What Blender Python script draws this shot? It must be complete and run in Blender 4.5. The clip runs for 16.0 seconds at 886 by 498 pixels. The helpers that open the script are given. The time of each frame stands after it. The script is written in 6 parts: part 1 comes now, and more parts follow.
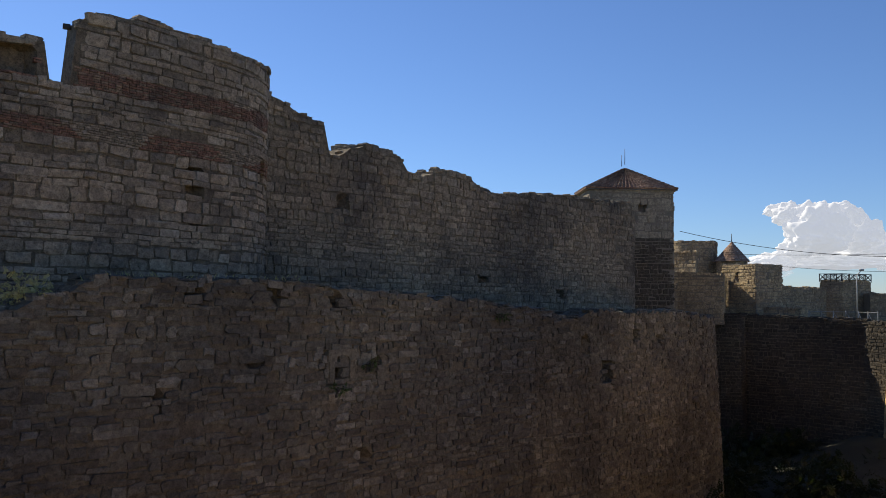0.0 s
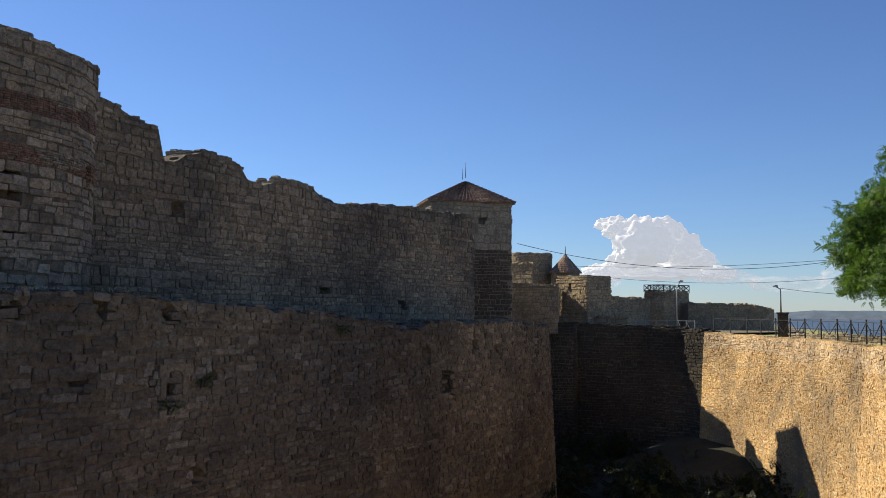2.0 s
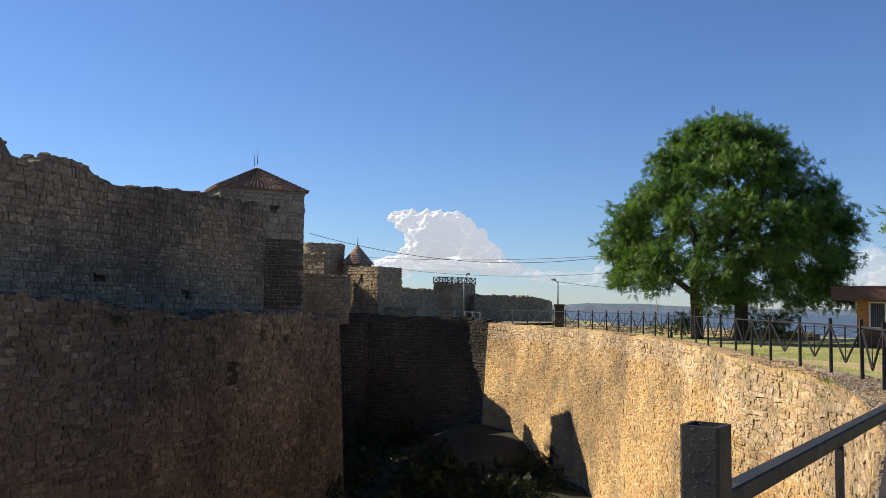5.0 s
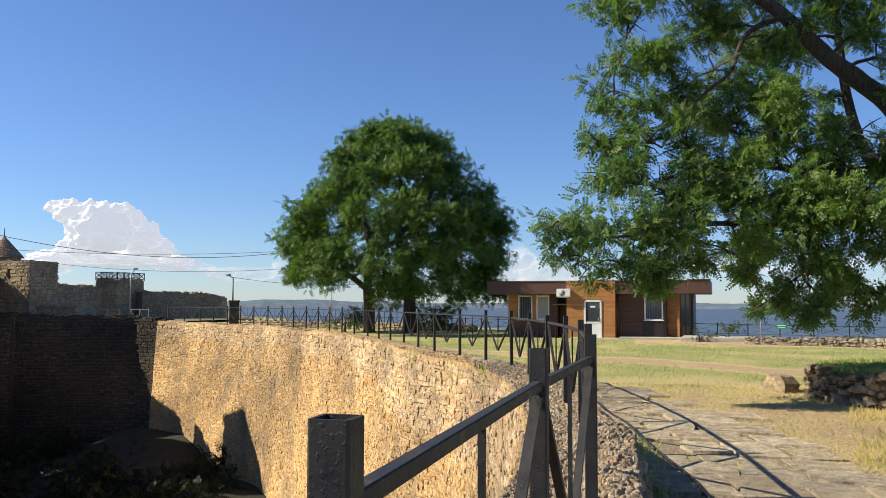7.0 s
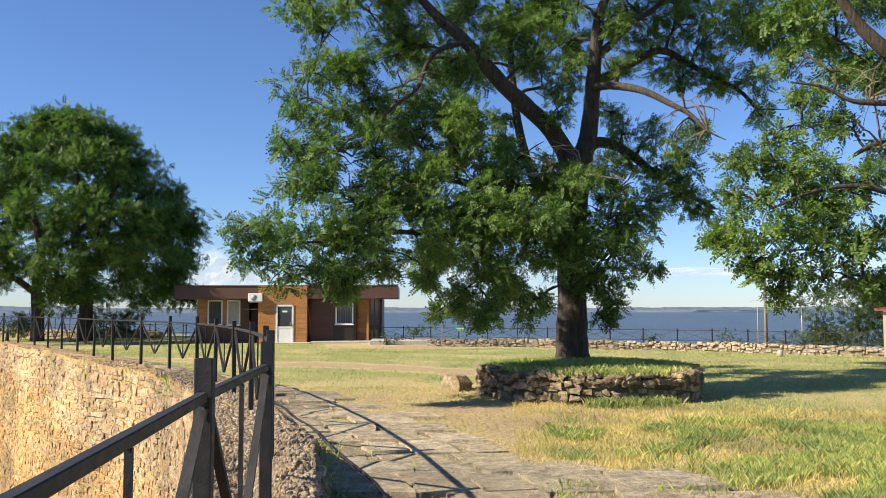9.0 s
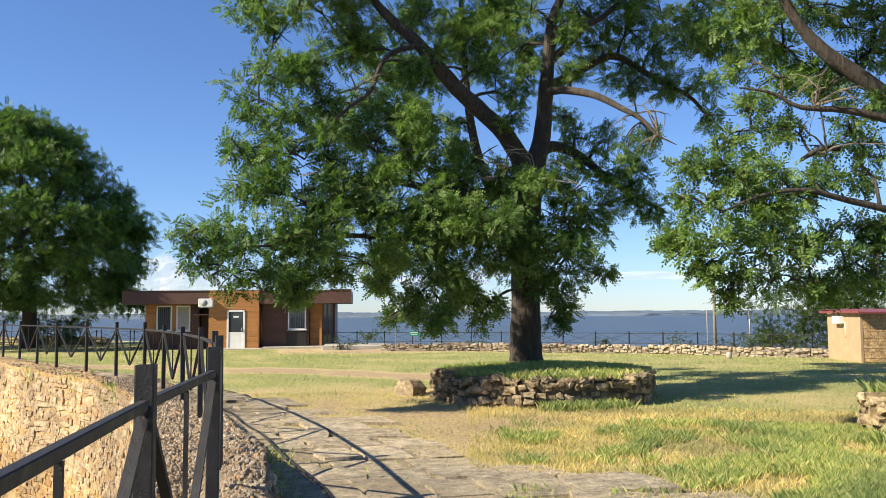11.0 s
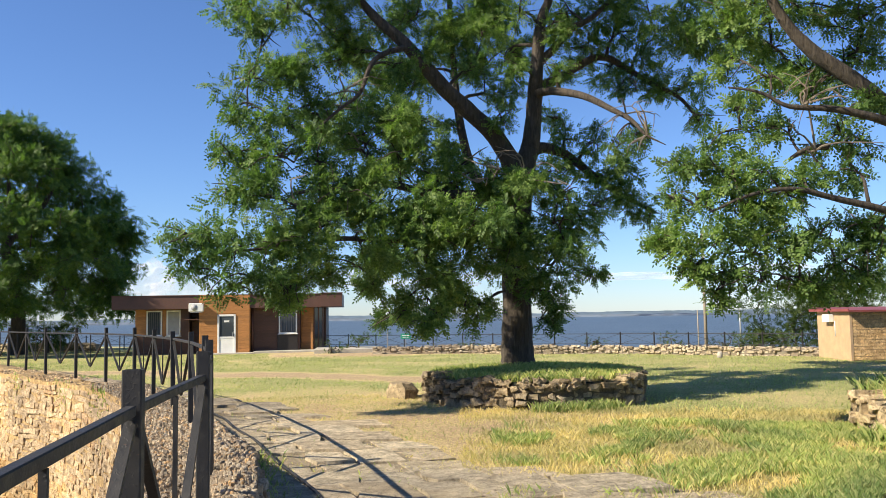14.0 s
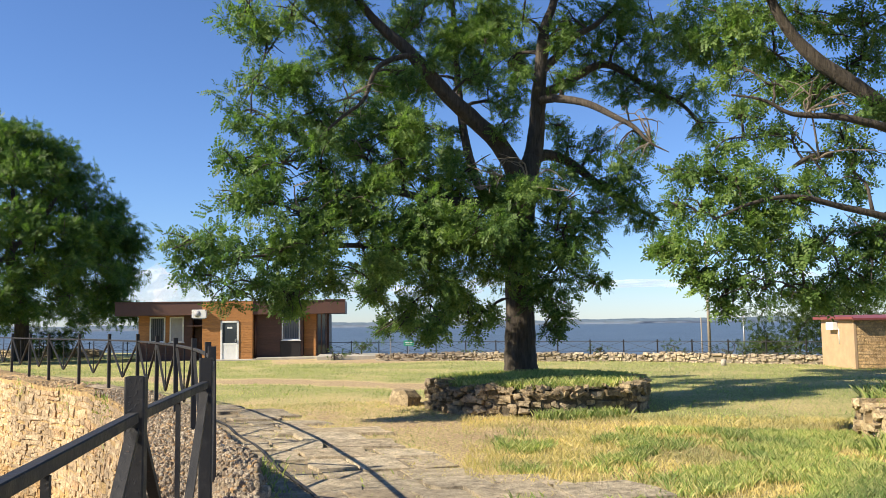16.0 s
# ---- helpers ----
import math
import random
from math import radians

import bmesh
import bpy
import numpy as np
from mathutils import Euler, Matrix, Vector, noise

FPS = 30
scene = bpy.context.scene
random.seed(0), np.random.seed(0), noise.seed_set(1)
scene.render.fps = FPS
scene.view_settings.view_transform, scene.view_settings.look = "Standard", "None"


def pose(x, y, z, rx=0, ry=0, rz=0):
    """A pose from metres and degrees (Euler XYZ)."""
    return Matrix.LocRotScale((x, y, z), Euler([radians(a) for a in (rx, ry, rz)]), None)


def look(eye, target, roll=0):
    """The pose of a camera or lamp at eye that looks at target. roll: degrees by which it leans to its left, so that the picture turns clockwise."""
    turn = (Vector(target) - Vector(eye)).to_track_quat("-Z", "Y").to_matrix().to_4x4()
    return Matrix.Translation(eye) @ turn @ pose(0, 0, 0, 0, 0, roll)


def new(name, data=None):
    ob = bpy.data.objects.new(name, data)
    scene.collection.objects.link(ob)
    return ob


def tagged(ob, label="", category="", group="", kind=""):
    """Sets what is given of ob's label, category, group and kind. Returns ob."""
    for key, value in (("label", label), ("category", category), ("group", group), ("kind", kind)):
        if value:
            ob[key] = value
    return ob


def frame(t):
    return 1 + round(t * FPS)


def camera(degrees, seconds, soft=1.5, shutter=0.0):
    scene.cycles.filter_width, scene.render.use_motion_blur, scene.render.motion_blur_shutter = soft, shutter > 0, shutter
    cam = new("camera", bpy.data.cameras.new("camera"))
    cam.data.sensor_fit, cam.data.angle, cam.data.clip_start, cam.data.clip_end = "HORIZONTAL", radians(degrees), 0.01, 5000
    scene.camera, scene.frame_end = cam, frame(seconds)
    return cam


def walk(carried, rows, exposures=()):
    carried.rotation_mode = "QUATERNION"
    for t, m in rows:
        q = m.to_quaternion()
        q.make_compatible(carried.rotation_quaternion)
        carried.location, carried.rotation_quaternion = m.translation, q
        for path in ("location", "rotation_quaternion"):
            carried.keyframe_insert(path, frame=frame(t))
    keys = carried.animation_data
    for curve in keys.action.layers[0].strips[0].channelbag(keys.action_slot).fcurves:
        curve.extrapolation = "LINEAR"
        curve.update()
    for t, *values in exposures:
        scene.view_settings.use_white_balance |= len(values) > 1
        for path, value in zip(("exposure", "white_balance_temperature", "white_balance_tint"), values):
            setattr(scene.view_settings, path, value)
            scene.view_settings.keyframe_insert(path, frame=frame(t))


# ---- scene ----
# ---------------------------------------------------------------- camera and walk
cam = camera(55.3, 16.0, soft=0.9)
ROWS = [
    (0.0, 0.000, 0.001, 1.951, -27.21, 3.49, 0.68),
    (0.5, 0.009, 0.020, 1.977, -30.01, 3.72, 0.64),
    (1.0, 0.046, 0.041, 1.996, -32.77, 4.06, 0.39),
    (1.5, 0.071, 0.045, 2.007, -35.44, 4.27, 0.23),
    (2.0, 0.081, 0.053, 2.027, -37.84, 4.26, 0.43),
    (2.5, 0.088, 0.071, 2.048, -39.61, 4.15, 0.48),
    (3.0, 0.114, 0.082, 2.045, -41.13, 3.91, 0.52),
    (5.5, 0.399, 0.148, 1.962, -55.46, 3.79, 0.59),
    (6.0, 0.462, 0.159, 1.955, -59.77, 3.64, 0.37),
    (6.5, 0.523, 0.159, 1.951, -65.94, 3.47, 0.19),
    (7.0, 0.604, 0.162, 1.946, -73.40, 3.71, 0.12),
    (7.5, 0.590, 0.137, 1.952, -80.40, 3.91, 0.06),
    (8.0, 0.605, 0.103, 1.955, -86.20, 3.74, -0.09),
    (8.5, 0.612, 0.078, 1.960, -90.58, 3.73, -0.12),
    (9.0, 0.625, 0.060, 1.962, -93.88, 4.02, -0.07),
    (9.5, 0.645, 0.056, 1.962, -96.11, 4.15, 0.01),
    (12.0, 0.756, 0.044, 1.950, -97.13, 4.37, -0.43),
    (12.5, 0.752, 0.043, 1.951, -96.92, 4.68, -0.52),
    (13.0, 0.751, 0.043, 1.952, -96.72, 4.75, -0.66),
    (13.5, 0.749, 0.042, 1.951, -97.23, 4.55, -0.85),
    (14.0, 0.760, 0.044, 1.949, -97.65, 4.47, -0.93),
    (14.5, 0.770, 0.048, 1.950, -97.59, 4.55, -0.91),
    (15.0, 0.764, 0.046, 1.950, -97.29, 4.65, -0.88),
    (15.5, 0.764, 0.045, 1.952, -97.19, 4.77, -0.80),
    (16.0, 0.759, 0.043, 1.951, -97.44, 4.94, -0.80),
]


def row_pose(x, y, z, yaw, pitch, roll):
    return pose(x, y, z, 0, 0, yaw) @ pose(0, 0, 0, 90 + pitch, 0, 0) @ pose(0, 0, 0, 0, 0, roll)


walk(cam, [(r[0], row_pose(*r[1:])) for r in ROWS],
     exposures=[(0.0, 0.46), (3.0, 0.48), (5.5, 0.58), (7.0, 0.70), (8.0, 0.73), (9.0, 0.86), (12.0, 0.94), (16.0, 0.94)])

# ---------------------------------------------------------------- world and sun
SUN_AZ, SUN_EL = -15.0, 37.0         # degrees clockwise from +y, and above the horizon
world = bpy.data.worlds.new("sky")
scene.world = world
world.use_nodes = True
wn = world.node_tree
sky = wn.nodes.new("ShaderNodeTexSky")
sky.sky_type = "NISHITA"
sky.sun_disc = False
sky.sun_elevation = radians(SUN_EL)
sky.sun_rotation = radians(SUN_AZ)
sky.altitude = 20
sky.air_density, sky.dust_density, sky.ozone_density = 1.0, 0.08, 5.5
wn.nodes["Background"].inputs["Strength"].default_value = 0.07
tint = wn.nodes.new("ShaderNodeMix")
tint.data_type, tint.blend_type = "RGBA", "MULTIPLY"
tint.inputs[0].default_value = 1.0
tint.inputs[7].default_value = (0.90, 1.0, 1.22, 1)
wn.links.new(sky.outputs["Color"], tint.inputs[6])
wn.links.new(tint.outputs[2], wn.nodes["Background"].inputs["Color"])
sun = new("sun", bpy.data.lights.new("sun", "SUN"))
sun.data.energy, sun.data.angle, sun.data.color = 5.0, radians(0.5), (1.0, 0.89, 0.70)
sun_from = Vector((math.sin(radians(SUN_AZ)) * math.cos(radians(SUN_EL)),
                   math.cos(radians(SUN_AZ)) * math.cos(radians(SUN_EL)), math.sin(radians(SUN_EL))))
sun.matrix_world = look(sun_from * 100, (0, 0, 0))


# ---------------------------------------------------------------- materials
def nodes_of(name):
    m = bpy.data.materials.new(name)
    m.use_nodes = True
    return m, m.node_tree, m.node_tree.nodes["Principled BSDF"]


def noise_node(nt, scale, detail=4.0, rough=0.6, vec=None):
    n = nt.nodes.new("ShaderNodeTexNoise")
    n.inputs["Scale"].default_value, n.inputs["Detail"].default_value, n.inputs["Roughness"].default_value = scale, detail, rough
    if vec is None:
        vec = nt.nodes.new("ShaderNodeTexCoord").outputs["Object"]
    nt.links.new(vec, n.inputs["Vector"])
    return n


def ramp_node(nt, fac, stops):
    r = nt.nodes.new("ShaderNodeValToRGB")
    els = r.color_ramp.elements
    while len(els) < len(stops):
        els.new(0.5)
    for e, (p, c) in zip(els, stops):
        e.position, e.color = p, (*c, 1)
    nt.links.new(fac, r.inputs["Fac"])
    return r


def mix_node(nt, fac, a, b, mode="MIX"):
    m = nt.nodes.new("ShaderNodeMix")
    m.data_type, m.blend_type = "RGBA", mode
    for sock, v in ((m.inputs[0], fac), (m.inputs[6], a), (m.inputs[7], b)):
        if isinstance(v, (int, float)):
            sock.default_value = v
        elif isinstance(v, tuple):
            sock.default_value = (*v, 1)
        else:
            nt.links.new(v, sock)
    return m.outputs[2]


def math_node(nt, op, a, b=0.0):
    m = nt.nodes.new("ShaderNodeMath")
    m.operation = op
    for i, v in enumerate((a, b)):
        if isinstance(v, (int, float)):
            m.inputs[i].default_value = v
        else:
            nt.links.new(v, m.inputs[i])
    return m.outputs[0]


def bump_on(nt, bsdf, height, strength=0.3, distance=0.02):
    b = nt.nodes.new("ShaderNodeBump")
    b.inputs["Strength"].default_value, b.inputs["Distance"].default_value = strength, distance
    nt.links.new(height, b.inputs["Height"])
    nt.links.new(b.outputs["Normal"], bsdf.inputs["Normal"])


def world_vec(nt):
    return nt.nodes.new("ShaderNodeNewGeometry").outputs["Position"]


def piece_random(nt):
    """One random number for every loose piece, whether it is an object or an island of a joined mesh."""
    isl = nt.nodes.new("ShaderNodeNewGeometry").outputs["Random Per Island"]
    ob = nt.nodes.new("ShaderNodeObjectInfo").outputs["Random"]
    return math_node(nt, "FRACT", math_node(nt, "ADD", isl, ob))


def stone_material(name, tones, stain=(0.06, 0.055, 0.05), stain_at=(0.52, 0.72), rough=0.92):
    """Weathered stone: every piece its own tone, mottled, with lichen and soot stains that run over the pieces."""
    m, nt, b = nodes_of(name)
    vec = world_vec(nt)
    rnd = piece_random(nt)
    n = len(tones)
    base = ramp_node(nt, rnd, [(i / max(1, n - 1), c) for i, c in enumerate(tones)])
    fine = noise_node(nt, 5.0, 8, 0.78, vec)
    mott = ramp_node(nt, fine.outputs["Fac"], [(0.30, (0.45, 0.43, 0.41)), (0.48, (1.12, 1.1, 1.07)), (0.68, (1.95, 1.9, 1.8))])
    col = mix_node(nt, 1.0, base.outputs["Color"], mott.outputs["Color"], "MULTIPLY")
    pits = noise_node(nt, 22.0, 6, 0.7, vec)
    pit = ramp_node(nt, pits.outputs["Fac"], [(0.34, (0.35, 0.33, 0.31)), (0.46, (1, 1, 1))])
    col = mix_node(nt, 0.8, col, pit.outputs["Color"], "MULTIPLY")
    big = noise_node(nt, 0.35, 5, 0.65, vec)
    f = ramp_node(nt, big.outputs["Fac"], [(stain_at[0], (0, 0, 0)), (stain_at[1], (0.75, 0.75, 0.75))])
    col = mix_node(nt, f.outputs["Color"], col, stain)
    wide = noise_node(nt, 0.11, 4, 0.6, vec)
    tone = ramp_node(nt, wide.outputs["Fac"], [(0.36, (0.72, 0.72, 0.74)), (0.64, (1.4, 1.36, 1.26))])
    col = mix_node(nt, 1.0, col, tone.outputs["Color"], "MULTIPLY")
    nt.links.new(col, b.inputs["Base Color"])
    b.inputs["Roughness"].default_value = rough
    b.inputs["Specular IOR Level"].default_value = 0.2
    grit = noise_node(nt, 28.0, 8, 0.75, vec)
    bump_on(nt, b, math_node(nt, "ADD", math_node(nt, "MULTIPLY", fine.outputs["Fac"], 1.4), grit.outputs["Fac"]), 0.9, 0.05)
    return m


def plain_material(name, color, rough=0.6, metal=0.0, vary=0.15, scale=6.0, bump=0.15, dist=0.004):
    m, nt, b = nodes_of(name)
    vec = nt.nodes.new("ShaderNodeTexCoord").outputs["Object"]
    n = noise_node(nt, scale, 5, 0.65, vec)
    lo = tuple(c * (1 - vary) for c in color)
    hi = tuple(min(1, c * (1 + vary)) for c in color)
    r = ramp_node(nt, n.outputs["Fac"], [(0.3, lo), (0.7, hi)])
    fine = noise_node(nt, scale * 12, 4, 0.6, vec)
    col = mix_node(nt, 0.25, r.outputs["Color"], mix_node(nt, 1.0, r.outputs["Color"], fine.outputs["Color"], "OVERLAY"))
    nt.links.new(col, b.inputs["Base Color"])
    b.inputs["Roughness"].default_value, b.inputs["Metallic"].default_value = rough, metal
    bump_on(nt, b, fine.outputs["Fac"], bump, dist)
    return m


def wood_material(name, color, board=0.14):
    """Horizontal boarding with grain along the boards."""
    m, nt, b = nodes_of(name)
    vec = nt.nodes.new("ShaderNodeTexCoord").outputs["Object"]
    mp = nt.nodes.new("ShaderNodeMapping")
    mp.inputs["Scale"].default_value = (1.2, 1.2, 14)
    nt.links.new(vec, mp.inputs["Vector"])
    g = noise_node(nt, 4.0, 5, 0.6, mp.outputs["Vector"])
    r = ramp_node(nt, g.outputs["Fac"], [(0.3, tuple(c * 0.72 for c in color)), (0.7, tuple(c * 1.2 for c in color))])
    tone = ramp_node(nt, piece_random(nt), [(0, (0.82, 0.82, 0.82)), (1, (1.12, 1.1, 1.05))])
    nt.links.new(mix_node(nt, 1.0, r.outputs["Color"], tone.outputs["Color"], "MULTIPLY"), b.inputs["Base Color"])
    b.inputs["Roughness"].default_value = 0.55
    bump_on(nt, b, g.outputs["Fac"], 0.25, 0.004)
    return m


def leaf_material(name, tones):
    m, nt, b = nodes_of(name)
    isl = nt.nodes.new("ShaderNodeNewGeometry").outputs["Random Per Island"]
    r = ramp_node(nt, isl, [(i / (len(tones) - 1), c) for i, c in enumerate(tones)])
    big = noise_node(nt, 0.5, 3, 0.6, world_vec(nt))
    t = ramp_node(nt, big.outputs["Fac"], [(0.36, (0.66, 0.74, 0.72)), (0.64, (1.3, 1.24, 1.05))])
    col = mix_node(nt, 1.0, r.outputs["Color"], t.outputs["Color"], "MULTIPLY")
    nt.links.new(col, b.inputs["Base Color"])
    b.inputs["Roughness"].default_value = 0.5
    b.inputs["Specular IOR Level"].default_value = 0.25
    tr = nt.nodes.new("ShaderNodeBsdfTranslucent")
    nt.links.new(mix_node(nt, 1.0, col, (1.1, 1.32, 0.72), "MULTIPLY"), tr.inputs["Color"])
    ms = nt.nodes.new("ShaderNodeMixShader")
    ms.inputs[0].default_value = 0.40
    nt.links.new(b.outputs[0], ms.inputs[1])
    nt.links.new(tr.outputs[0], ms.inputs[2])
    nt.links.new(ms.outputs[0], nt.nodes["Material Output"].inputs["Surface"])
    return m


def bark_material(name, dark, light):
    m, nt, b = nodes_of(name)
    vec = nt.nodes.new("ShaderNodeTexCoord").outputs["Object"]
    mp = nt.nodes.new("ShaderNodeMapping")
    mp.inputs["Scale"].default_value = (9, 9, 1.6)
    nt.links.new(vec, mp.inputs["Vector"])
    g = noise_node(nt, 1.6, 6, 0.7, mp.outputs["Vector"])
    r = ramp_node(nt, g.outputs["Fac"], [(0.32, dark), (0.68, light)])
    nt.links.new(r.outputs["Color"], b.inputs["Base Color"])
    b.inputs["Roughness"].default_value = 0.95
    bump_on(nt, b, g.outputs["Fac"], 1.0, 0.06)
    return m


def ground_material():
    """Trodden earth, dry straw and green grass in patches."""
    m, nt, b = nodes_of("ground_earth_and_grass")
    vec = world_vec(nt)
    mid = noise_node(nt, 1.1, 6, 0.7, vec)
    fine = noise_node(nt, 14.0, 8, 0.75, vec)
    at_node = nt.nodes.new("ShaderNodeAttribute")
    at_node.attribute_name = "cover"
    wob = math_node(nt, "MULTIPLY", math_node(nt, "SUBTRACT", mid.outputs["Fac"], 0.5), 0.7)
    mixf = math_node(nt, "ADD", at_node.outputs["Fac"], wob)
    r = ramp_node(nt, mixf, [(0.12, (0.49, 0.365, 0.235)), (0.36, (0.62, 0.495, 0.275)), (0.58, (0.52, 0.465, 0.22)), (0.85, (0.35, 0.37, 0.15))])
    t = ramp_node(nt, fine.outputs["Fac"], [(0.28, (0.42, 0.41, 0.36)), (0.72, (1.6, 1.56, 1.48))])
    col = mix_node(nt, 1.0, r.outputs["Color"], t.outputs["Color"], "MULTIPLY")
    tuft = noise_node(nt, 5.0, 6, 0.8, vec)
    straw = ramp_node(nt, tuft.outputs["Fac"], [(0.48, (0, 0, 0)), (0.62, (0.45, 0.45, 0.45))])
    col = mix_node(nt, straw.outputs["Color"], col, mix_node(nt, 1.0, (0.60, 0.50, 0.27), t.outputs["Color"], "MULTIPLY"))
    clod = noise_node(nt, 48.0, 5, 0.7, vec)
    dark = ramp_node(nt, clod.outputs["Fac"], [(0.33, (0.45, 0.43, 0.40)), (0.48, (1, 1, 1))])
    nt.links.new(mix_node(nt, 0.8, col, dark.outputs["Color"], "MULTIPLY"), b.inputs["Base Color"])
    b.inputs["Roughness"].default_value = 0.95
    b.inputs["Specular IOR Level"].default_value = 0.15
    bump_on(nt, b, math_node(nt, "ADD", fine.outputs["Fac"], clod.outputs["Fac"]), 0.9, 0.05)
    return m


def water_material():
    m, nt, b = nodes_of("sea_water")
    vec = world_vec(nt)
    n = noise_node(nt, 0.02, 6, 0.6, vec)
    r = ramp_node(nt, n.outputs["Fac"], [(0.35, (0.055, 0.085, 0.12)), (0.65, (0.085, 0.12, 0.16))])
    nt.links.new(r.outputs["Color"], b.inputs["Base Color"])
    b.inputs["Roughness"].default_value = 0.45
    w = noise_node(nt, 0.6, 6, 0.7, vec)
    bump_on(nt, b, w.outputs["Fac"], 1.0, 0.6)
    return m


def glass_material(name, color=(0.05, 0.06, 0.07)):
    m, nt, b = nodes_of(name)
    b.inputs["Base Color"].default_value = (*color, 1)
    b.inputs["Roughness"].default_value = 0.04
    b.inputs["Specular IOR Level"].default_value = 0.8
    return m


def iron_material():
    """Black paint on iron, dulled and chipped, with specks of rust."""
    m, nt, b = nodes_of("black_painted_iron")
    vec = world_vec(nt)
    n = noise_node(nt, 9.0, 6, 0.7, vec)
    base = ramp_node(nt, n.outputs["Fac"], [(0.32, (0.013, 0.013, 0.014)), (0.55, (0.024, 0.023, 0.023)), (0.72, (0.05, 0.047, 0.044))])
    sp = noise_node(nt, 38.0, 5, 0.7, vec)
    f = ramp_node(nt, sp.outputs["Fac"], [(0.62, (0, 0, 0)), (0.68, (1, 1, 1))])
    big = noise_node(nt, 3.0, 4, 0.6, vec)
    g = ramp_node(nt, big.outputs["Fac"], [(0.5, (0, 0, 0)), (0.66, (0.9, 0.9, 0.9))])
    col = mix_node(nt, mix_node(nt, 1.0, f.outputs["Color"], g.outputs["Color"], "MULTIPLY"), base.outputs["Color"], (0.13, 0.06, 0.03))
    nt.links.new(col, b.inputs["Base Color"])
    r = ramp_node(nt, n.outputs["Fac"], [(0.35, (0.48, 0.48, 0.48)), (0.65, (0.8, 0.8, 0.8))])
    nt.links.new(r.outputs["Color"], b.inputs["Roughness"])
    blis = noise_node(nt, 75.0, 3, 0.5, vec)
    bl = ramp_node(nt, blis.outputs["Fac"], [(0.55, (0, 0, 0)), (0.66, (1, 1, 1))])
    bump_on(nt, b, math_node(nt, "ADD", math_node(nt, "ADD", sp.outputs["Fac"], n.outputs["Fac"]), bl.outputs["Color"]), 0.28, 0.004)
    return m


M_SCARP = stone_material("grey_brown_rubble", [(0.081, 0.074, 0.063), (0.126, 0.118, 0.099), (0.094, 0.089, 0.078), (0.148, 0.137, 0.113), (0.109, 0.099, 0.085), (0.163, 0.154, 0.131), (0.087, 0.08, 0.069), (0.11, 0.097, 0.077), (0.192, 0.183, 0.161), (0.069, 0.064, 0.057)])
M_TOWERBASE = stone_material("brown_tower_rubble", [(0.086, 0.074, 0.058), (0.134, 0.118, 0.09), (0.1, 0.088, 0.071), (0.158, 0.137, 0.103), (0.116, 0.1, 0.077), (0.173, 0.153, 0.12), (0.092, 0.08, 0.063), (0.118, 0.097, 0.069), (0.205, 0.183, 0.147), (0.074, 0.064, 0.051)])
M_CURTAIN = stone_material("dark_weathered_ashlar", [(0.16, 0.138, 0.108), (0.197, 0.17, 0.132), (0.132, 0.117, 0.096), (0.244, 0.212, 0.163), (0.169, 0.147, 0.118)])
# Curtain stone made lighter: glare near the sun is put into the colours.
M_BASTION = stone_material("glare_pale_bastion_ashlar", [(0.209, 0.18, 0.142), (0.259, 0.223, 0.172), (0.172, 0.152, 0.124), (0.32, 0.276, 0.214), (0.221, 0.193, 0.154), (0.149, 0.132, 0.109), (0.335, 0.301, 0.247)])
M_BRICKRED = stone_material("old_red_brick", [(0.17, 0.105, 0.08), (0.21, 0.125, 0.095), (0.15, 0.10, 0.08), (0.21, 0.17, 0.13)])
M_OCHRE = stone_material("ochre_limestone", [(0.39, 0.256, 0.119), (0.443, 0.312, 0.166), (0.317, 0.195, 0.085), (0.449, 0.351, 0.227), (0.405, 0.273, 0.129), (0.341, 0.263, 0.166)], stain=(0.26, 0.20, 0.13), stain_at=(0.50, 0.66))
M_COPING = stone_material("grey_coping_stone", [(0.366, 0.288, 0.194), (0.435, 0.341, 0.233), (0.292, 0.222, 0.147), (0.481, 0.381, 0.261), (0.395, 0.27, 0.162)], stain=(0.16, 0.14, 0.11))
M_BED = stone_material("planter_limestone", [(0.40, 0.32, 0.20), (0.46, 0.37, 0.24), (0.32, 0.25, 0.16), (0.50, 0.42, 0.29)], stain=(0.14, 0.12, 0.09))
# Stained planter limestone, its tones darkened to carry the tree's shade.
M_PLANTER = stone_material("shade_dark_planter_stone", [(0.30, 0.24, 0.155), (0.37, 0.30, 0.20), (0.24, 0.19, 0.125), (0.42, 0.35, 0.25), (0.20, 0.16, 0.11)], stain=(0.10, 0.09, 0.065), stain_at=(0.48, 0.66))
M_DRYSTONE = stone_material("pale_drystone", [(0.36, 0.31, 0.235), (0.42, 0.365, 0.28), (0.30, 0.25, 0.19), (0.46, 0.41, 0.33), (0.26, 0.21, 0.16)], stain=(0.17, 0.15, 0.12))
M_SLAB = stone_material("grey_paving_slab", [(0.31, 0.275, 0.215), (0.344, 0.301, 0.232), (0.292, 0.249, 0.189), (0.37, 0.318, 0.241)], stain=(0.30, 0.24, 0.16), stain_at=(0.5, 0.7))
M_MORTAR_DARK = stone_material("dark_lime_mortar", [(0.125, 0.108, 0.083), (0.125, 0.108, 0.083)])
M_MORTAR_OCHRE = stone_material("ochre_mortar", [(0.40, 0.285, 0.145), (0.40, 0.285, 0.145)], stain=(0.26, 0.20, 0.13), stain_at=(0.50, 0.66))
M_MORTAR_FAR = plain_material("weathered_lime_mortar", (0.22, 0.185, 0.135), 0.95, vary=0.3, scale=0.8, bump=0.6, dist=0.03)
